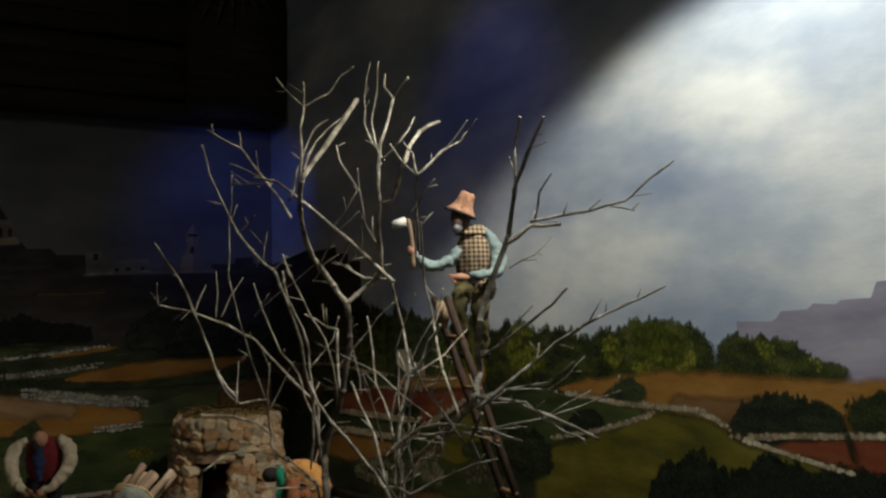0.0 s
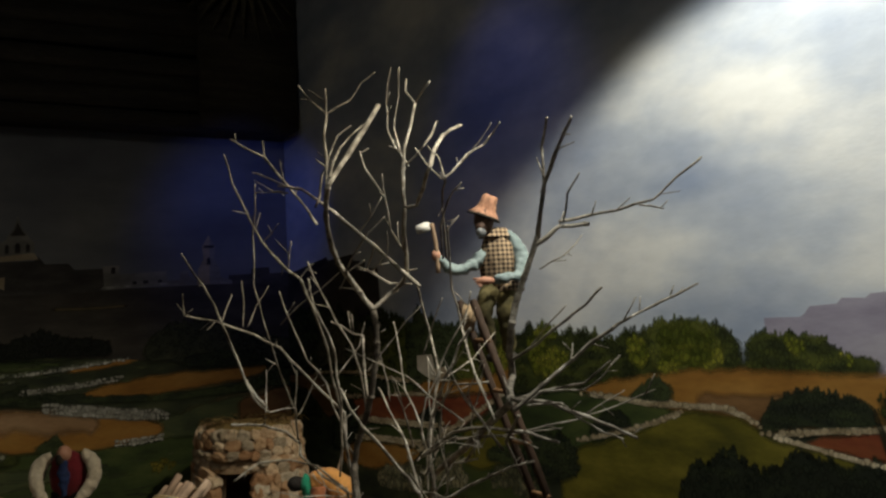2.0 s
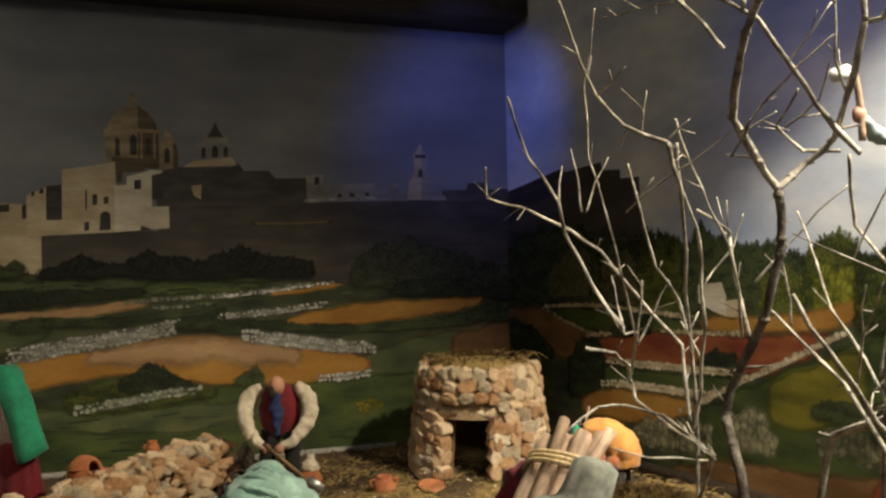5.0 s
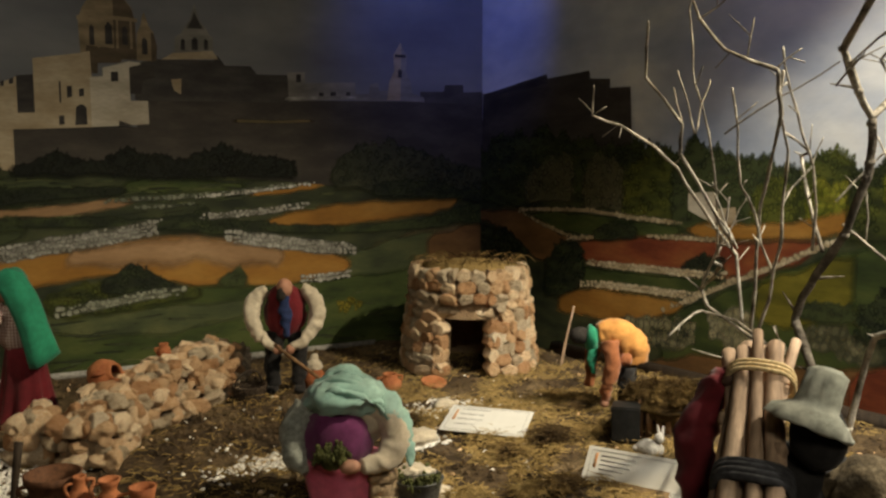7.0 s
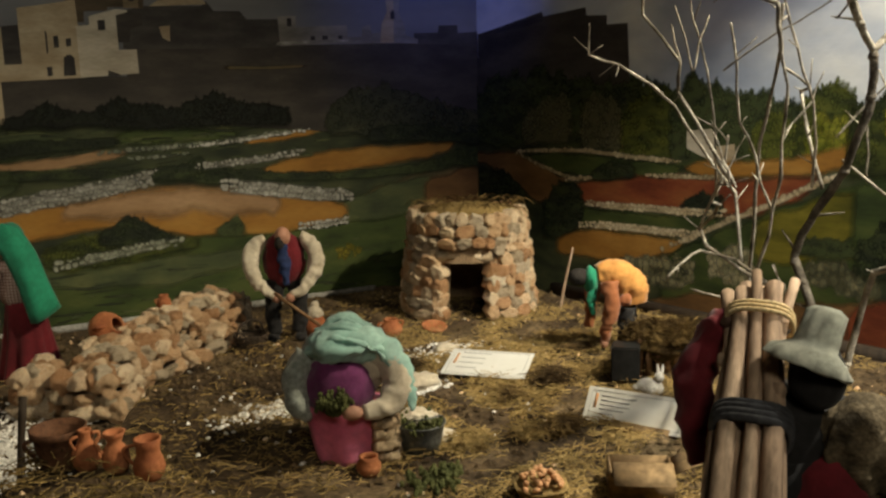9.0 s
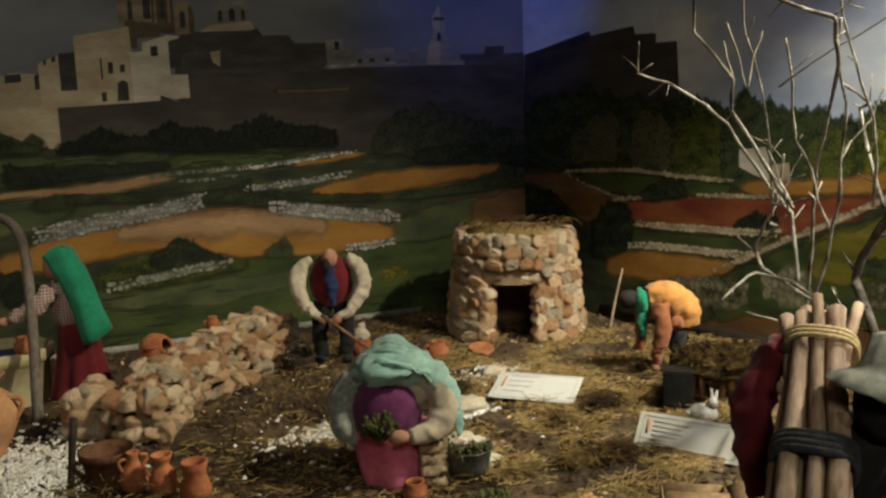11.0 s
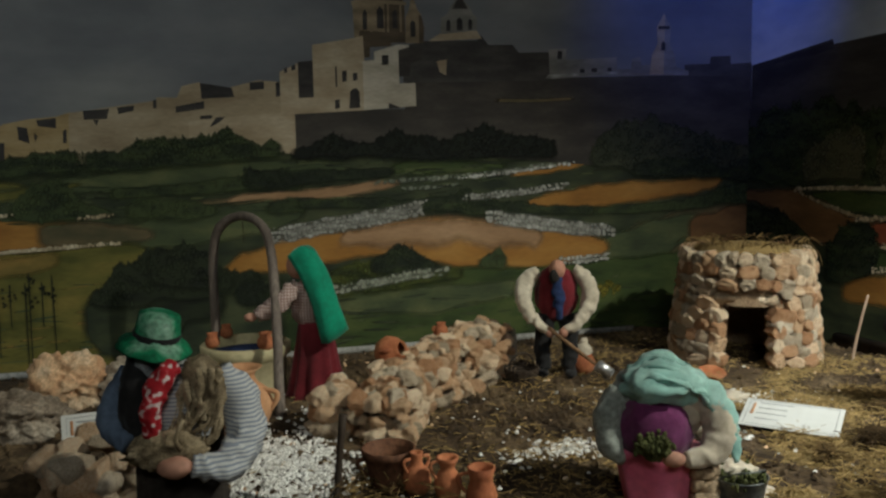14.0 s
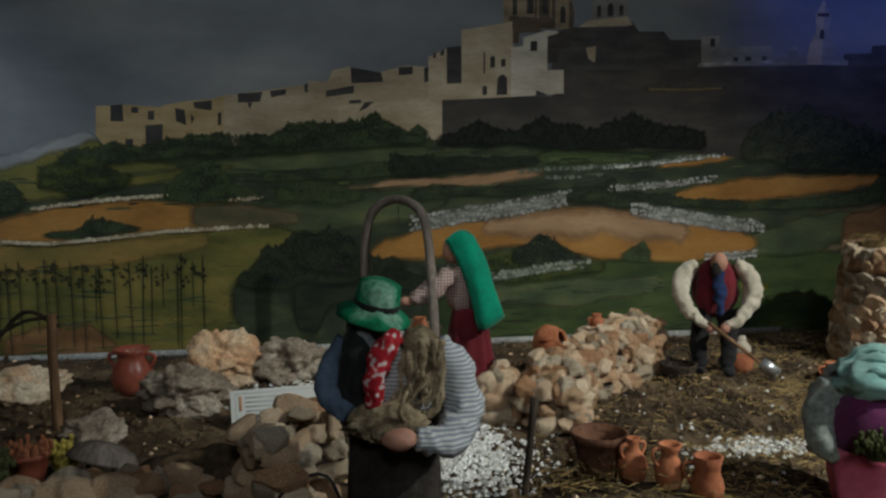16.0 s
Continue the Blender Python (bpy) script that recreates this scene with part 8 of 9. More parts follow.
limb(bare_tree, 9, 7, [(-0.460, -1.900, 0.000), (-0.456, -1.843, 0.320), (-0.438, -1.786, 0.400), (-0.429, -1.814, 0.471), (-0.425, -1.866, 0.547), (-0.421, -1.903, 0.655), (-0.430, -1.908, 0.735)])
limb(bare_tree, 7, 5.5, [(-0.430, -1.908, 0.735), (-0.461, -1.903, 0.779), (-0.506, -1.909, 0.834), (-0.558, -1.993, 0.895), (-0.580, -2.047, 0.937), (-0.594, -2.099, 0.966)])
limb(bare_tree, 5.5, 6.5, [(-0.594, -2.099, 0.966), (-0.519, -2.021, 1.044), (-0.418, -1.952, 1.167)])
limb(bare_tree, 4, 2, [(-0.587, -2.068, 0.939), (-0.577, -2.052, 1.019), (-0.538, -1.957, 1.139), (-0.538, -1.956, 1.192)])
limb(bare_tree, 2.5, 1.5, [(-0.538, -1.957, 1.139), (-0.567, -1.939, 1.171), (-0.589, -1.936, 1.199)])
limb(bare_tree, 2.5, 1.5, [(-0.538, -1.957, 1.139), (-0.483, -1.957, 1.173), (-0.460, -1.961, 1.210), (-0.432, -1.971, 1.232)])
limb(bare_tree, 3, 1.5, [(-0.587, -2.090, 0.984), (-0.533, -2.010, 1.057), (-0.461, -1.968, 1.120)])
limb(bare_tree, 6, 5, [(-0.430, -1.908, 0.735), (-0.388, -1.918, 0.771), (-0.368, -1.953, 0.804), (-0.412, -2.036, 0.879), (-0.418, -2.059, 0.933)])
limb(bare_tree, 5, 3, [(-0.418, -2.059, 0.933), (-0.423, -2.065, 1.001), (-0.421, -2.072, 1.045), (-0.358, -2.008, 1.165)])
limb(bare_tree, 3, 2.5, [(-0.358, -2.008, 1.165), (-0.342, -2.047, 1.201)])
limb(bare_tree, 2.5, 2, [(-0.360, -2.007, 1.163), (-0.376, -1.998, 1.189), (-0.374, -2.002, 1.215)])
limb(bare_tree, 4.5, 5, [(-0.415, -2.058, 0.933), (-0.393, -2.061, 0.938), (-0.422, -2.177, 0.991), (-0.333, -2.073, 1.082)])
limb(bare_tree, 4, 3, [(-0.333, -2.073, 1.082), (-0.259, -2.024, 1.119)])
limb(bare_tree, 2.2, 1.2, [(-0.430, -2.083, 1.029), (-0.402, -1.990, 1.111), (-0.386, -1.995, 1.242)])
limb(bare_tree, 3, 2, [(-0.422, -2.087, 1.017), (-0.395, -2.112, 1.050), (-0.330, -2.048, 1.117)])
limb(bare_tree, 5, 2.5, [(-0.352, -1.980, 0.778), (-0.423, -1.982, 0.838), (-0.499, -2.013, 0.887), (-0.569, -2.041, 0.930), (-0.607, -1.993, 0.975), (-0.621, -1.884, 0.999)])
limb(bare_tree, 3.5, 2, [(-0.577, -1.985, 0.907), (-0.611, -1.939, 0.981), (-0.640, -1.855, 1.063), (-0.711, -1.853, 1.098)])
limb(bare_tree, 2, 1.5, [(-0.640, -1.855, 1.063), (-0.645, -1.859, 1.098)])
limb(bare_tree, 2, 1.2, [(-0.630, -1.948, 0.996), (-0.623, -1.905, 1.051)])
limb(bare_tree, 2, 1.5, [(-0.621, -1.922, 0.995), (-0.630, -1.856, 1.018), (-0.644, -1.776, 1.044)])
limb(bare_tree, 1.8, 1.5, [(-0.693, -1.834, 1.097), (-0.699, -1.846, 1.112)])
limb(bare_tree, 3.5, 1.8, [(-0.567, -1.844, 0.806), (-0.579, -1.745, 0.848), (-0.613, -1.721, 0.899), (-0.640, -1.722, 0.952), (-0.680, -1.744, 1.023), (-0.690, -1.719, 1.092)])
limb(bare_tree, 4, 3.5, [(-0.385, -1.620, 0.000), (-0.390, -1.650, 0.334), (-0.434, -1.697, 0.521), (-0.482, -1.760, 0.655), (-0.535, -1.826, 0.743), (-0.567, -1.844, 0.806)])
limb(bare_tree, 2, 1.2, [(-0.608, -1.719, 0.899), (-0.587, -1.769, 0.934)])
limb(bare_tree, 2, 1.2, [(-0.566, -1.841, 0.811), (-0.545, -1.867, 0.838)])
limb(bare_tree, 1.8, 1.2, [(-0.576, -1.791, 0.832), (-0.568, -1.795, 0.893)])
limb(bare_tree, 4, 2, [(-0.647, -1.842, 0.542), (-0.686, -1.834, 0.597), (-0.704, -1.782, 0.679), (-0.727, -1.809, 0.722), (-0.745, -1.747, 0.795), (-0.808, -1.821, 0.865)])
limb(bare_tree, 3, 1.6, [(-0.611, -1.622, 0.693), (-0.700, -1.640, 0.727), (-0.771, -1.650, 0.742), (-0.775, -1.658, 0.790)])
limb(bare_tree, 4, 3, [(-0.390, -1.630, 0.360), (-0.386, -1.605, 0.490), (-0.490, -1.601, 0.599), (-0.544, -1.606, 0.657), (-0.611, -1.622, 0.693)])
limb(bare_tree, 2, 1.2, [(-0.727, -1.809, 0.724), (-0.689, -1.749, 0.782)])
limb(bare_tree, 2, 1.2, [(-0.676, -1.782, 0.711), (-0.661, -1.726, 0.813)])
limb(bare_tree, 2, 1.2, [(-0.664, -1.773, 0.711), (-0.608, -1.746, 0.798)])
limb(bare_tree, 4, 3, [(-0.388, -1.630, 0.200), (-0.450, -1.772, 0.334), (-0.492, -1.728, 0.370), (-0.522, -1.668, 0.411), (-0.517, -1.648, 0.438), (-0.647, -1.817, 0.506), (-0.733, -1.889, 0.522)])
limb(bare_tree, 3, 2, [(-0.390, -1.650, 0.300), (-0.459, -1.762, 0.346), (-0.500, -1.715, 0.391), (-0.557, -1.690, 0.408), (-0.644, -1.759, 0.421), (-0.701, -1.762, 0.389)])
limb(bare_tree, 3, 2, [(-0.519, -1.649, 0.441), (-0.549, -1.724, 0.532), (-0.546, -1.735, 0.608)])
limb(bare_tree, 2.2, 1.5, [(-0.551, -1.722, 0.526), (-0.639, -1.831, 0.533), (-0.677, -1.860, 0.563), (-0.687, -1.837, 0.595)])
limb(bare_tree, 2.5, 1.5, [(-0.539, -1.706, 0.505), (-0.590, -1.749, 0.611), (-0.622, -1.759, 0.712), (-0.638, -1.739, 0.799), (-0.631, -1.718, 0.914), (-0.636, -1.765, 1.021)])
limb(bare_tree, 4.5, 3, [(-0.360, -2.100, 0.000), (-0.420, -2.150, 0.300), (-0.461, -2.154, 0.396), (-0.489, -2.123, 0.445), (-0.558, -2.132, 0.524), (-0.588, -2.106, 0.593)])
limb(bare_tree, 4, 2, [(-0.425, -2.087, 0.383), (-0.435, -2.211, 0.391), (-0.372, -2.267, 0.432), (-0.375, -2.407, 0.475)])
limb(bare_tree, 4, 2.5, [(-0.409, -1.814, 0.515), (-0.400, -1.775, 0.600), (-0.388, -1.746, 0.677), (-0.432, -1.799, 0.684), (-0.482, -1.790, 0.714)])
limb(bare_tree, 3, 2, [(-0.445, -1.742, 0.474), (-0.476, -1.727, 0.577), (-0.520, -1.733, 0.629), (-0.574, -1.773, 0.728), (-0.593, -1.777, 0.784)])
limb(bare_tree, 8.5, 5.5, [(-0.270, -1.720, 0.000), (-0.250, -1.807, 0.353), (-0.403, -2.391, 0.570), (-0.336, -2.294, 0.606), (-0.369, -2.349, 0.689), (-0.340, -2.348, 0.765), (-0.297, -2.341, 0.847)])
limb(bare_tree, 5.5, 2.5, [(-0.297, -2.341, 0.847), (-0.317, -2.396, 0.930), (-0.304, -2.417, 0.981), (-0.311, -2.476, 1.030)])
limb(bare_tree, 3.5, 2.5, [(-0.317, -2.396, 0.930), (-0.308, -2.383, 0.998), (-0.322, -2.423, 1.040)])
limb(bare_tree, 4.5, 5, [(-0.309, -2.341, 0.827), (-0.270, -2.369, 0.862), (-0.208, -2.372, 0.867)])
limb(bare_tree, 4, 2, [(-0.270, -2.370, 0.870), (-0.209, -2.374, 0.882), (-0.188, -2.424, 0.884), (-0.121, -2.447, 0.902), (-0.066, -2.513, 0.968)])
limb(bare_tree, 1.8, 1.2, [(-0.148, -2.439, 0.893), (-0.108, -2.457, 0.885)])
limb(bare_tree, 2.5, 1.5, [(-0.261, -2.372, 0.875), (-0.268, -2.396, 0.918), (-0.256, -2.417, 0.949)])
limb(bare_tree, 1.8, 1, [(-0.313, -2.363, 0.788), (-0.276, -2.388, 0.810), (-0.226, -2.376, 0.847)])
limb(bare_tree, 3.5, 2, [(-0.350, -2.307, 0.630), (-0.334, -2.370, 0.660), (-0.312, -2.438, 0.703), (-0.328, -2.547, 0.748)])
limb(bare_tree, 2, 1.2, [(-0.337, -2.359, 0.658), (-0.318, -2.441, 0.724)])
limb(bare_tree, 4.5, 2, [(-0.424, -2.430, 0.561), (-0.324, -2.445, 0.630), (-0.285, -2.528, 0.690), (-0.198, -2.521, 0.719), (-0.132, -2.550, 0.749)])
limb(bare_tree, 1.6, 1.2, [(-0.323, -2.452, 0.635), (-0.310, -2.442, 0.661)])
limb(bare_tree, 1.6, 1.2, [(-0.171, -2.526, 0.732), (-0.164, -2.528, 0.748)])
limb(bare_tree, 3.5, 2, [(-0.402, -2.376, 0.569), (-0.337, -2.429, 0.590), (-0.318, -2.477, 0.599), (-0.296, -2.518, 0.634)])
limb(bare_tree, 4.5, 3, [(-0.393, -2.388, 0.574), (-0.355, -2.435, 0.568), (-0.329, -2.500, 0.548), (-0.306, -2.582, 0.523)])
limb(bare_tree, 4, 2.5, [(-0.388, -2.024, 0.436), (-0.397, -2.178, 0.501), (-0.410, -2.316, 0.524), (-0.400, -2.431, 0.526), (-0.348, -2.442, 0.505)])
limb(bare_tree, 3.5, 2, [(-0.270, -1.720, 0.000), (-0.250, -1.807, 0.353), (-0.417, -2.363, 0.542), (-0.391, -2.258, 0.611), (-0.305, -2.065, 0.692), (-0.326, -2.069, 0.772), (-0.384, -2.170, 0.886)])
limb(bare_tree, 2.5, 1.5, [(-0.364, -2.108, 0.826), (-0.387, -2.150, 0.888), (-0.402, -2.210, 0.928), (-0.409, -2.274, 0.950)])
limb(bare_tree, 3, 1.5, [(-0.359, -2.115, 0.826), (-0.387, -2.158, 0.920), (-0.463, -2.316, 0.950), (-0.281, -2.161, 1.055), (-0.286, -2.220, 1.080)])
limb(bare_tree, 2.2, 1.4, [(-0.463, -2.316, 0.950), (-0.390, -2.117, 1.049)])
limb(bare_tree, 4, 2.5, [(-0.250, -1.880, 0.000), (-0.393, -2.068, 0.430), (-0.364, -2.035, 0.513), (-0.395, -2.154, 0.598), (-0.374, -2.177, 0.661), (-0.361, -2.199, 0.691)])
limb(bare_tree, 4, 2.5, [(-0.250, -1.880, 0.000), (-0.425, -2.087, 0.383), (-0.411, -1.998, 0.469), (-0.394, -1.839, 0.563)])
limb(bare_tree, 4, 3, [(-0.250, -1.880, 0.000), (-0.377, -2.035, 0.469), (-0.346, -2.036, 0.602), (-0.305, -1.921, 0.682), (-0.345, -1.954, 0.780)])
limb(bare_tree, 3, 2, [(-0.352, -2.039, 0.535), (-0.396, -2.186, 0.589), (-0.382, -2.288, 0.597)])
limb(bare_tree, 3, 2, [(-0.356, -1.950, 0.786), (-0.394, -1.919, 0.789), (-0.453, -1.934, 0.819), (-0.452, -1.978, 0.862)])
limb(bare_tree, 2.5, 1.5, [(-0.396, -2.007, 0.848), (-0.435, -2.025, 0.892), (-0.457, -2.051, 0.956), (-0.460, -2.048, 1.002)])
limb(bare_tree, 2.2, 1.4, [(-0.457, -2.051, 0.956), (-0.499, -2.054, 1.011), (-0.489, -2.009, 1.054)])
limb(bare_tree, 2.2, 1.4, [(-0.499, -2.013, 0.887), (-0.463, -2.051, 0.956)])
limb(bare_tree, 2.2, 1.4, [(-0.493, -1.906, 0.810), (-0.486, -2.013, 0.881), (-0.458, -2.048, 0.917)])
limb(bare_tree, 2.5, 1.5, [(-0.423, -1.846, 0.602), (-0.379, -1.875, 0.662), (-0.323, -1.935, 0.744)])
limb(bare_tree, 2.2, 1.5, [(-0.388, -2.248, 0.461), (-0.402, -2.182, 0.445), (-0.440, -2.180, 0.399)])
limb(bare_tree, 3, 2, [(-0.425, -2.446, 0.556), (-0.401, -2.367, 0.504), (-0.348, -2.327, 0.437)])

limb(bare_tree, 3, 1.5, [(-0.604, -2.056, 0.931), (-0.590, -2.043, 0.955), (-0.579, -2.029, 0.996), (-0.559, -2.020, 1.038), (-0.538, -2.012, 1.081), (-0.506, -2.008, 1.105)])
limb(bare_tree, 2, 1.2, [(-0.415, -2.079, 1.015), (-0.424, -2.044, 1.055), (-0.428, -2.013, 1.101), (-0.417, -1.990, 1.166), (-0.396, -1.975, 1.245)])
limb(bare_tree, 2, 1.2, [(-0.447, -2.173, 1.030), (-0.427, -2.180, 0.998), (-0.403, -2.190, 0.971), (-0.375, -2.205, 0.992), (-0.342, -2.225, 1.033), (-0.317, -2.240, 1.072)])
limb(bare_tree, 2, 1.2, [(-0.621, -1.943, 0.975), (-0.627, -1.863, 0.989), (-0.640, -1.779, 1.000)])
limb(bare_tree, 3.5, 2.5, [(-0.445, -1.713, 0.360), (-0.447, -1.740, 0.428), (-0.456, -1.768, 0.532), (-0.476, -1.790, 0.647), (-0.494, -1.807, 0.685), (-0.529, -1.817, 0.747), (-0.547, -1.836, 0.808)])
limb(bare_tree, 2, 1.2, [(-0.498, -1.893, 0.781), (-0.487, -1.916, 0.816), (-0.461, -1.946, 0.838)])
limb(bare_tree, 2, 1.2, [(-0.587, -1.759, 0.712), (-0.563, -1.804, 0.748), (-0.528, -1.855, 0.783), (-0.501, -1.902, 0.817)])
limb(bare_tree, 2, 1.2, [(-0.654, -1.855, 0.536), (-0.641, -1.818, 0.572), (-0.629, -1.782, 0.617)])
limb(bare_tree, 3, 2, [(-0.407, -1.792, 0.516), (-0.423, -1.808, 0.595), (-0.446, -1.818, 0.659), (-0.480, -1.822, 0.710), (-0.518, -1.825, 0.784), (-0.546, -1.833, 0.844)])
limb(bare_tree, 2.5, 1.8, [(-0.401, -2.073, 0.378), (-0.384, -2.040, 0.448), (-0.376, -2.000, 0.499), (-0.385, -1.953, 0.565), (-0.375, -1.916, 0.634), (-0.369, -1.877, 0.707)])
limb(bare_tree, 2.5, 1.5, [(-0.397, -2.044, 0.483), (-0.388, -2.053, 0.550), (-0.368, -2.067, 0.595), (-0.349, -2.081, 0.650), (-0.320, -2.101, 0.705), (-0.306, -2.112, 0.761)])
limb(bare_tree, 2.2, 1.4, [(-0.368, -2.059, 0.449), (-0.377, -2.095, 0.531), (-0.377, -2.134, 0.588), (-0.378, -2.172, 0.643)])
limb(bare_tree, 2, 1.2, [(-0.386, -1.877, 0.536), (-0.401, -1.885, 0.610), (-0.415, -1.890, 0.659), (-0.414, -1.904, 0.708)])
limb(bare_tree, 2, 1.2, [(-0.378, -2.221, 0.461), (-0.390, -2.235, 0.525), (-0.384, -2.258, 0.576), (-0.383, -2.278, 0.627)])
limb(bare_tree, 2.5, 1.2, [(-0.401, -2.402, 0.561), (-0.367, -2.434, 0.588), (-0.316, -2.472, 0.588), (-0.298, -2.494, 0.606), (-0.288, -2.512, 0.629)])
limb(bare_tree, 2.5, 1.5, [(-0.383, -2.407, 0.565), (-0.348, -2.453, 0.569), (-0.337, -2.484, 0.546), (-0.320, -2.518, 0.527), (-0.307, -2.551, 0.518)])
limb(bare_tree, 2.5, 1.5, [(-0.402, -2.053, 0.441), (-0.392, -2.158, 0.486), (-0.387, -2.259, 0.502), (-0.386, -2.356, 0.509), (-0.394, -2.448, 0.503)])
limb(bare_tree, 2, 1.2, [(-0.335, -1.946, 0.634), (-0.324, -1.981, 0.706), (-0.318, -2.012, 0.752)])
limb(bare_tree, 2, 1.2, [(-0.444, -1.936, 0.815), (-0.428, -1.989, 0.847), (-0.443, -2.025, 0.890)])
limb(bare_tree, 2, 1.2, [(-0.446, -1.761, 0.607), (-0.415, -1.789, 0.657), (-0.407, -1.805, 0.708)])
limb(bare_tree, 2, 1.2, [(-0.532, -1.698, 0.506), (-0.508, -1.707, 0.556), (-0.483, -1.716, 0.607)])

def thicket(parent, roots, count, seed):
    """Thin straight shoots growing out of the lower limbs, some of them forked."""
    r = random.Random(seed)
    for k in range(count):
        a = Vector(roots[k % len(roots)]) + Vector((r.uniform(-1, 1), r.uniform(-1, 1), r.uniform(-1, 1))) * 0.025
        way = Vector((r.uniform(-1, 1), r.uniform(-1, 0.6), r.uniform(-0.15, 1.0))).normalized()
        far = a + way * r.uniform(0.10, 0.26)
        sag = (a + far) / 2 + Vector((r.uniform(-1, 1), r.uniform(-1, 1), r.uniform(-1, 1))) * 0.016
        limb(parent, r.uniform(1.5, 2.5), r.uniform(0.8, 1.2), [a, sag, far])
        if k % 2:
            limb(parent, 1.4, 0.8, [sag, sag + (way + Vector((r.uniform(-0.8, 0.8), r.uniform(-0.8, 0.8), r.uniform(-0.2, 0.8)))) * 0.07])


thicket(bare_tree, [(-0.397, -2.178, 0.501), (-0.410, -2.316, 0.524), (-0.393, -2.068, 0.430), (-0.401, -2.367, 0.504), (-0.395, -2.154, 0.598), (-0.388, -2.024, 0.436), (-0.450, -1.772, 0.334), (-0.420, -2.150, 0.300)], 16, 8)

# ---- loose cover on the soil ----
def scatter(name, label, mat, count, region, build, seed, kind="stuff", cat="ground cover", tries=8):
    """Many small pieces in one mesh, strewn where region(x, y) says how likely they are."""
    r = random.Random(seed)
    bm = bmesh.new()
    done = 0
    for _ in range(count * tries):
        if done >= count:
            break
        x, y = r.uniform(-3.2, 0.3), r.uniform(-2.45, -0.02)
        if x > -y / math.tan(-RIGHT) - 0.02 or r.random() > region(x, y):
            continue
        build(bm, x, y, gz(x, y), r)
        done += 1
    ob = part(name, bm, M[mat], None, label, False)
    return tagged(ob, label, cat, "", kind)


def near(x, y, cx, cy, rx, ry):
    return math.exp(-(((x - cx) / rx) ** 2 + ((y - cy) / ry) ** 2))


def clod(bm, x, y, z, r):
    s = r.uniform(0.004, 0.014)
    v = [bm.verts.new((x + s * a * r.uniform(0.7, 1.2), y + s * b * r.uniform(0.7, 1.2), z + s * c * r.uniform(0.5, 1.0) + 0.2 * s)) for a, b, c in ((1, 0, 0), (-1, 0, 0), (0, 1, 0), (0, -1, 0), (0, 0, 1), (0, 0, -0.6))]
    for a, b, c in ((0, 2, 4), (2, 1, 4), (1, 3, 4), (3, 0, 4), (2, 0, 5), (1, 2, 5), (3, 1, 5), (0, 3, 5)):
        bm.faces.new((v[a], v[b], v[c]))


def blade(bm, x, y, z, r, long=(0.03, 0.10), lift=0.012, w=0.0011):
    a = r.uniform(0, 6.28)
    n = r.uniform(*long) / 2
    d = Vector((math.cos(a), math.sin(a), 0)) * n
    s = Vector((-d.y, d.x, 0)).normalized() * w
    c = Vector((x, y, z + r.uniform(0.002, lift)))
    t = Vector((0, 0, r.uniform(-0.35, 0.35) * n))
    k = Vector((0, 0, w * 1.2))
    arch = Vector((r.uniform(-1, 1), r.uniform(-1, 1), r.uniform(0, 1))) * n * 0.18
    rows = [[p - s, p + k, p + s] for p in (c - d - t, c + arch, c + d + t)]
    rows_to_mesh(bm, rows, 0, True, False)


def pebble(bm, x, y, z, r, size=(0.004, 0.011)):
    clod(bm, x, y, z, r)


clump = lambda x, y, k=0.0: max(0.0, min(1.0, 0.45 + 1.9 * noise.noise((x * 7 + k, y * 7, k)) + 0.7 * noise.noise((x * 19, y * 19 + k, k))))
field = lambda x, y: max(near(x, y, -0.55, -1.2, 0.42, 0.5), 0.7 * near(x, y, -0.85, -1.75, 0.5, 0.3), near(x, y, -0.3, -1.0, 0.3, 0.3)) * clump(x, y) * (1 - near(x, y, -1.12, -0.8, 0.27, 0.24))
rise = lambda x, y: near(x, y, -1.54, -1.5, 0.16, 0.16)
bed = lambda x, y: max(near(x, y, -1.15, -0.75, 0.25, 0.28), 0.35)
white_yard = lambda x, y: max(near(x, y, -1.72, -0.98, 0.11, 0.15), near(x, y, -1.12, -1.06, 0.10, 0.035), 0.5 * near(x, y, -1.95, -0.5, 0.12, 0.10), 0.5 * near(x, y, -1.55, -0.62, 0.06, 0.10), 0.008 * near(x, y, -1.0, -1.0, 0.4, 0.4), 0.3 * near(x, y, -0.62, -0.85, 0.12, 0.06), 0.9 * near(x, y, -0.80, -1.08, 0.05, 0.03))
scatter("soil_clods", "dark crumbs and clods of garden soil", "soil", 8000, lambda x, y: bed(x, y) if y > -2.3 else 0, clod, 1)
scatter("straw_litter", "yellow straw strewn over the soil", "straw", 11000, field, lambda bm, x, y, z, r: blade(bm, x, y, z, r, (0.02, 0.075), 0.018, 0.0008), 2)
scatter("chaff", "brown chaff and broken stalks matted into the soil", "straw", 20000, lambda x, y: field(x, y) ** 0.5, lambda bm, x, y, z, r: blade(bm, x, y, z, r, (0.008, 0.03), 0.009, 0.0010), 12)
scatter("straw_litter", "matted dry grass under the small jars", "grass", 3400, rise, lambda bm, x, y, z, r: blade(bm, x, y, z, r, (0.015, 0.05), 0.03, 0.0008), 3)
scatter("straw_heap", "low heap of yellow straw beside the clay jars", "straw", 1500, lambda x, y: near(x, y, -1.615, -1.40, 0.07, 0.06), lambda bm, x, y, z, r: blade(bm, x, y, z + 0.02 * near(x, y, -1.615, -1.40, 0.06, 0.05), r, (0.015, 0.045), 0.03, 0.001), 15, tries=60)
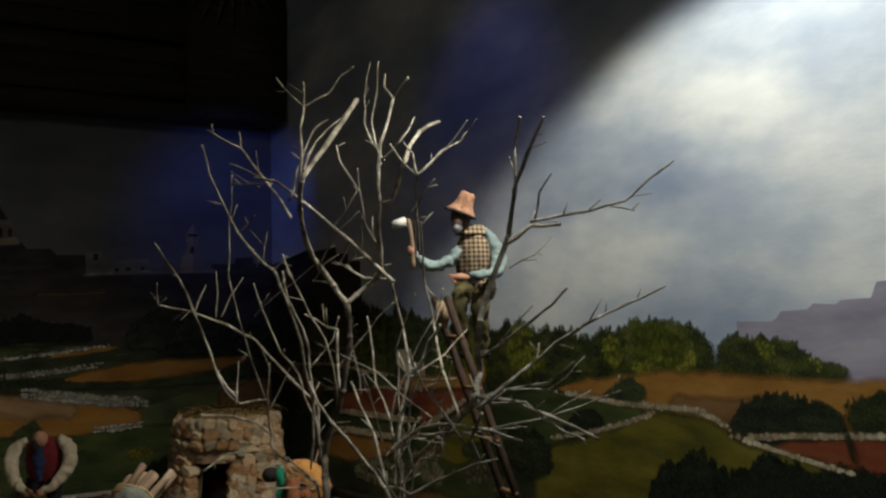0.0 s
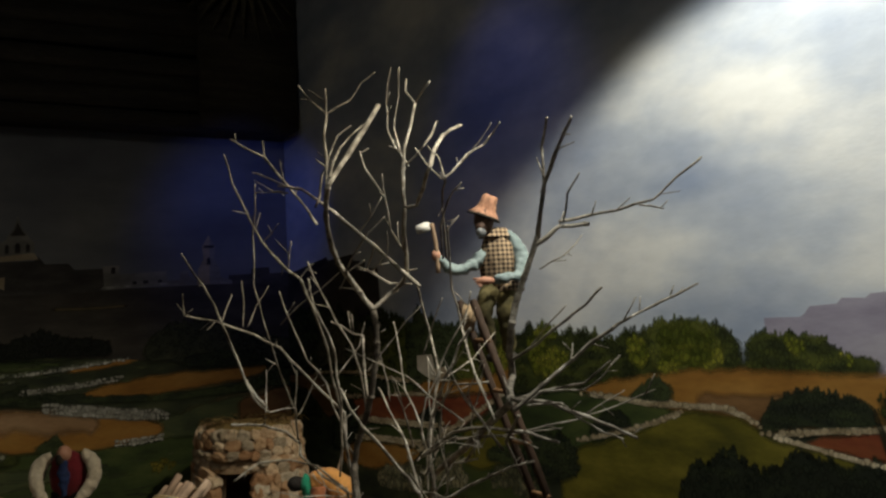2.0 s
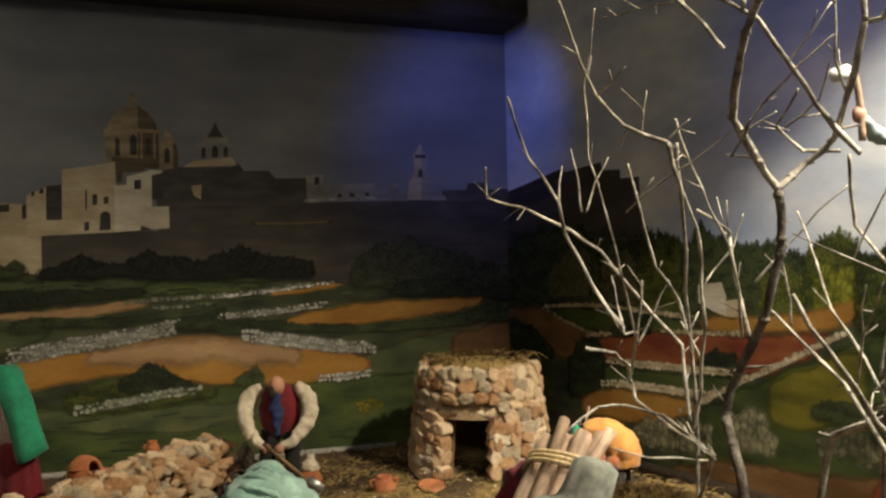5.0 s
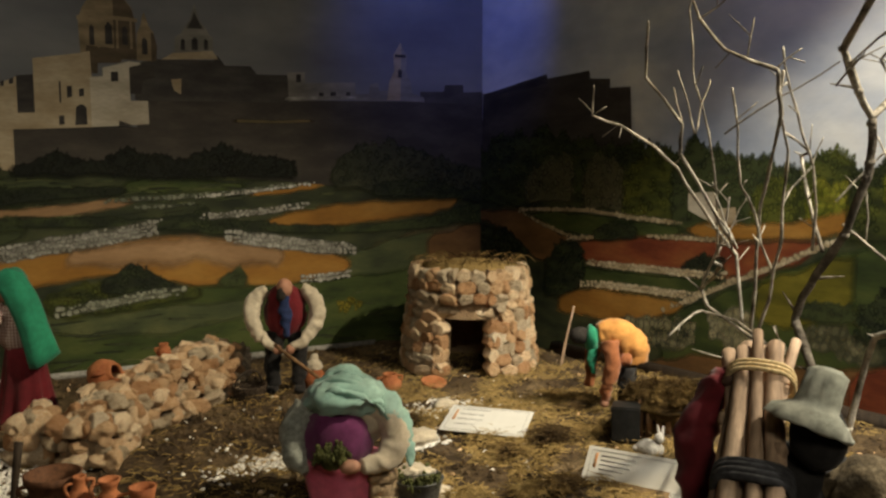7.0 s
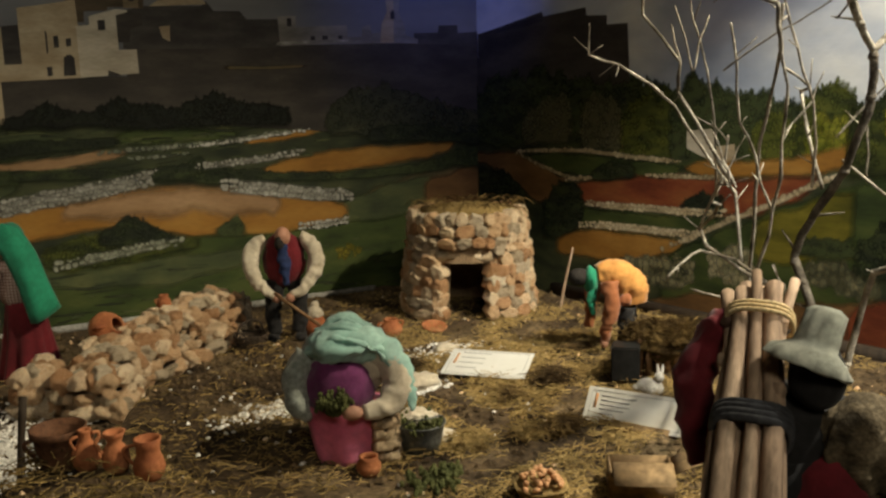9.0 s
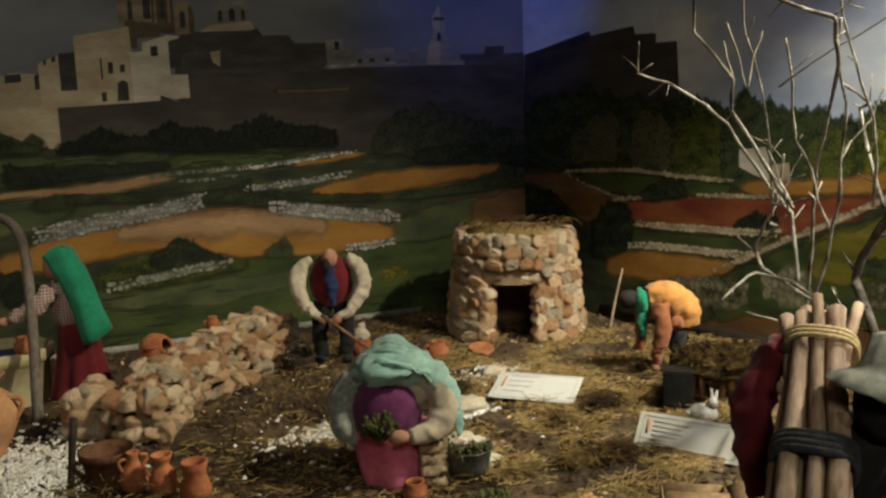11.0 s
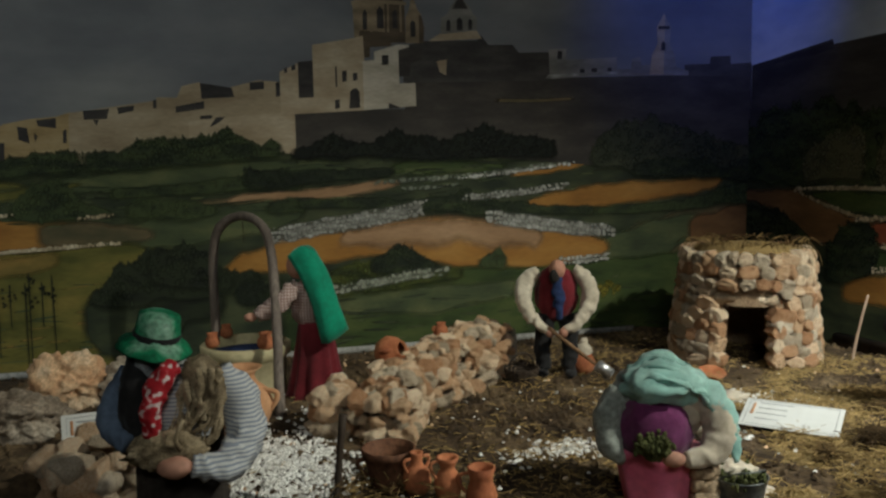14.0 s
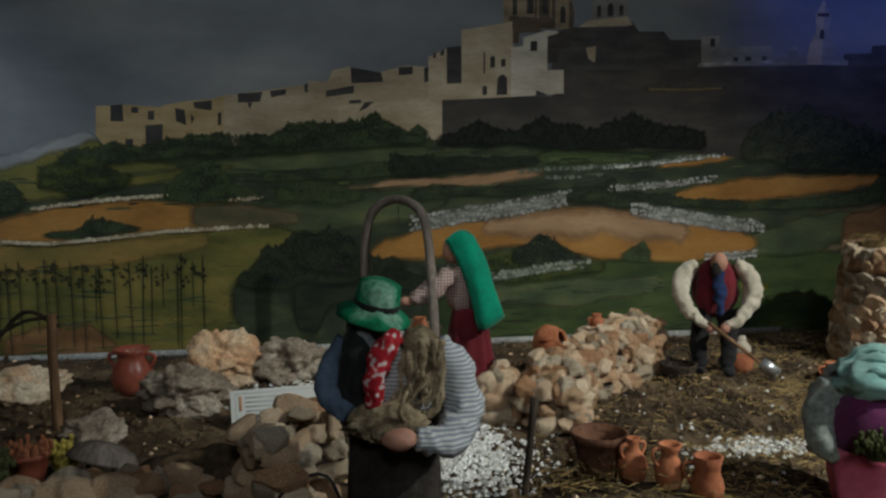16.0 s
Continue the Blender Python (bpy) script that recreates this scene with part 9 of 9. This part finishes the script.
scatter("dry_grass", "brown dry grass among the clods", "grass", 2400, lambda x, y: max(0.25, 0.8 * bed(x, y)) * clump(x, y, 3.0), lambda bm, x, y, z, r: blade(bm, x, y, z, r, (0.01, 0.035), 0.01, 0.0008), 4)
scatter("straw_heap", "heap of loose hay beside the bent doll", "straw", 3000, lambda x, y: near(x, y, -0.29, -1.28, 0.13, 0.09), lambda bm, x, y, z, r: blade(bm, x, y, z + 0.03 * near(x, y, -0.29, -1.28, 0.1, 0.08), r, (0.02, 0.06), 0.03, 0.0008), 5)


def hay_clump(x, y, rx, ry, h, count, seed):
    """A matted tuft of hay: a low lump under bent stalks that stick out of it."""
    r = random.Random(seed)
    bm = bmesh.new()
    lump(bm, (x, y, gz(x, y)), (rx * 0.8, ry * 0.8, h * 0.8), 0, 0.5, 26, 3, seed)
    for _ in range(count):
        a, f = r.uniform(0, 6.28), math.sqrt(r.random())
        px, py = x + rx * f * math.cos(a), y + ry * f * math.sin(a)
        blade(bm, px, py, gz(x, y) + h * 0.8 * math.sqrt(max(0.0, 1 - f * f)), r, (0.02, 0.075), 0.012, 0.0009)
    ob = part("hay_clump", bm, M["straw"], None, "", False)
    return tagged(ob, "matted brown clump of hay on the soil", "hay", "", "stuff")


for k, (x, y) in enumerate(((-0.667, -1.244), (-0.555, -1.247), (-0.871, -1.405), (-0.74, -1.441), (-0.339, -1.044), (-0.611, -1.107), (-0.688, -1.469), (-0.777, -0.932))):
    hay_clump(x, y, 0.040 + 0.008 * (k % 3), 0.030 + 0.006 * (k % 2), 0.018 + 0.006 * (k % 3), 170, 60 + k)


def chip(bm, x, y, z, r):
    s = r.uniform(0.003, 0.0085)
    a = r.uniform(0, 3.14)
    c, n = math.cos(a), math.sin(a)
    v = [bm.verts.new((x + s * (p * c - q * n * 0.7), y + s * (p * n + q * c * 0.7), z + 0.003 + s * h)) for p, q, h in ((1, 0.1, 0.1), (0.2, 1, 0), (-1, 0.2, 0.15), (-0.2, -1, 0.05), (0.4, 0.1, 0.75), (-0.4, 0.0, 0.7))]
    for f in ((0, 1, 4), (1, 2, 5, 4), (2, 3, 5), (3, 0, 4, 5)):
        bm.faces.new([v[i] for i in f])


scatter("white_gravel", "white stone chips spread over the yard", "gravel", 7000, white_yard, chip, 6, tries=50)
scatter("mud_stones", "small ochre stones at the front of the bed", "stone", 500, lambda x, y: 0.25 + 0.5 * near(x, y, -2.2, -1.15, 0.5, 0.2), chip, 7)
for k, (x, y) in enumerate(((-1.27, -1.62), (-1.00, -1.52), (-2.2, -1.0), (-1.36, -1.56))):
    tuft("moss_clump", "low tuft of green moss and weeds on the soil", "moss", x, y, gz(x, y), 70, 0.045, 0.022, "moss", 30 + k, 0.0016)
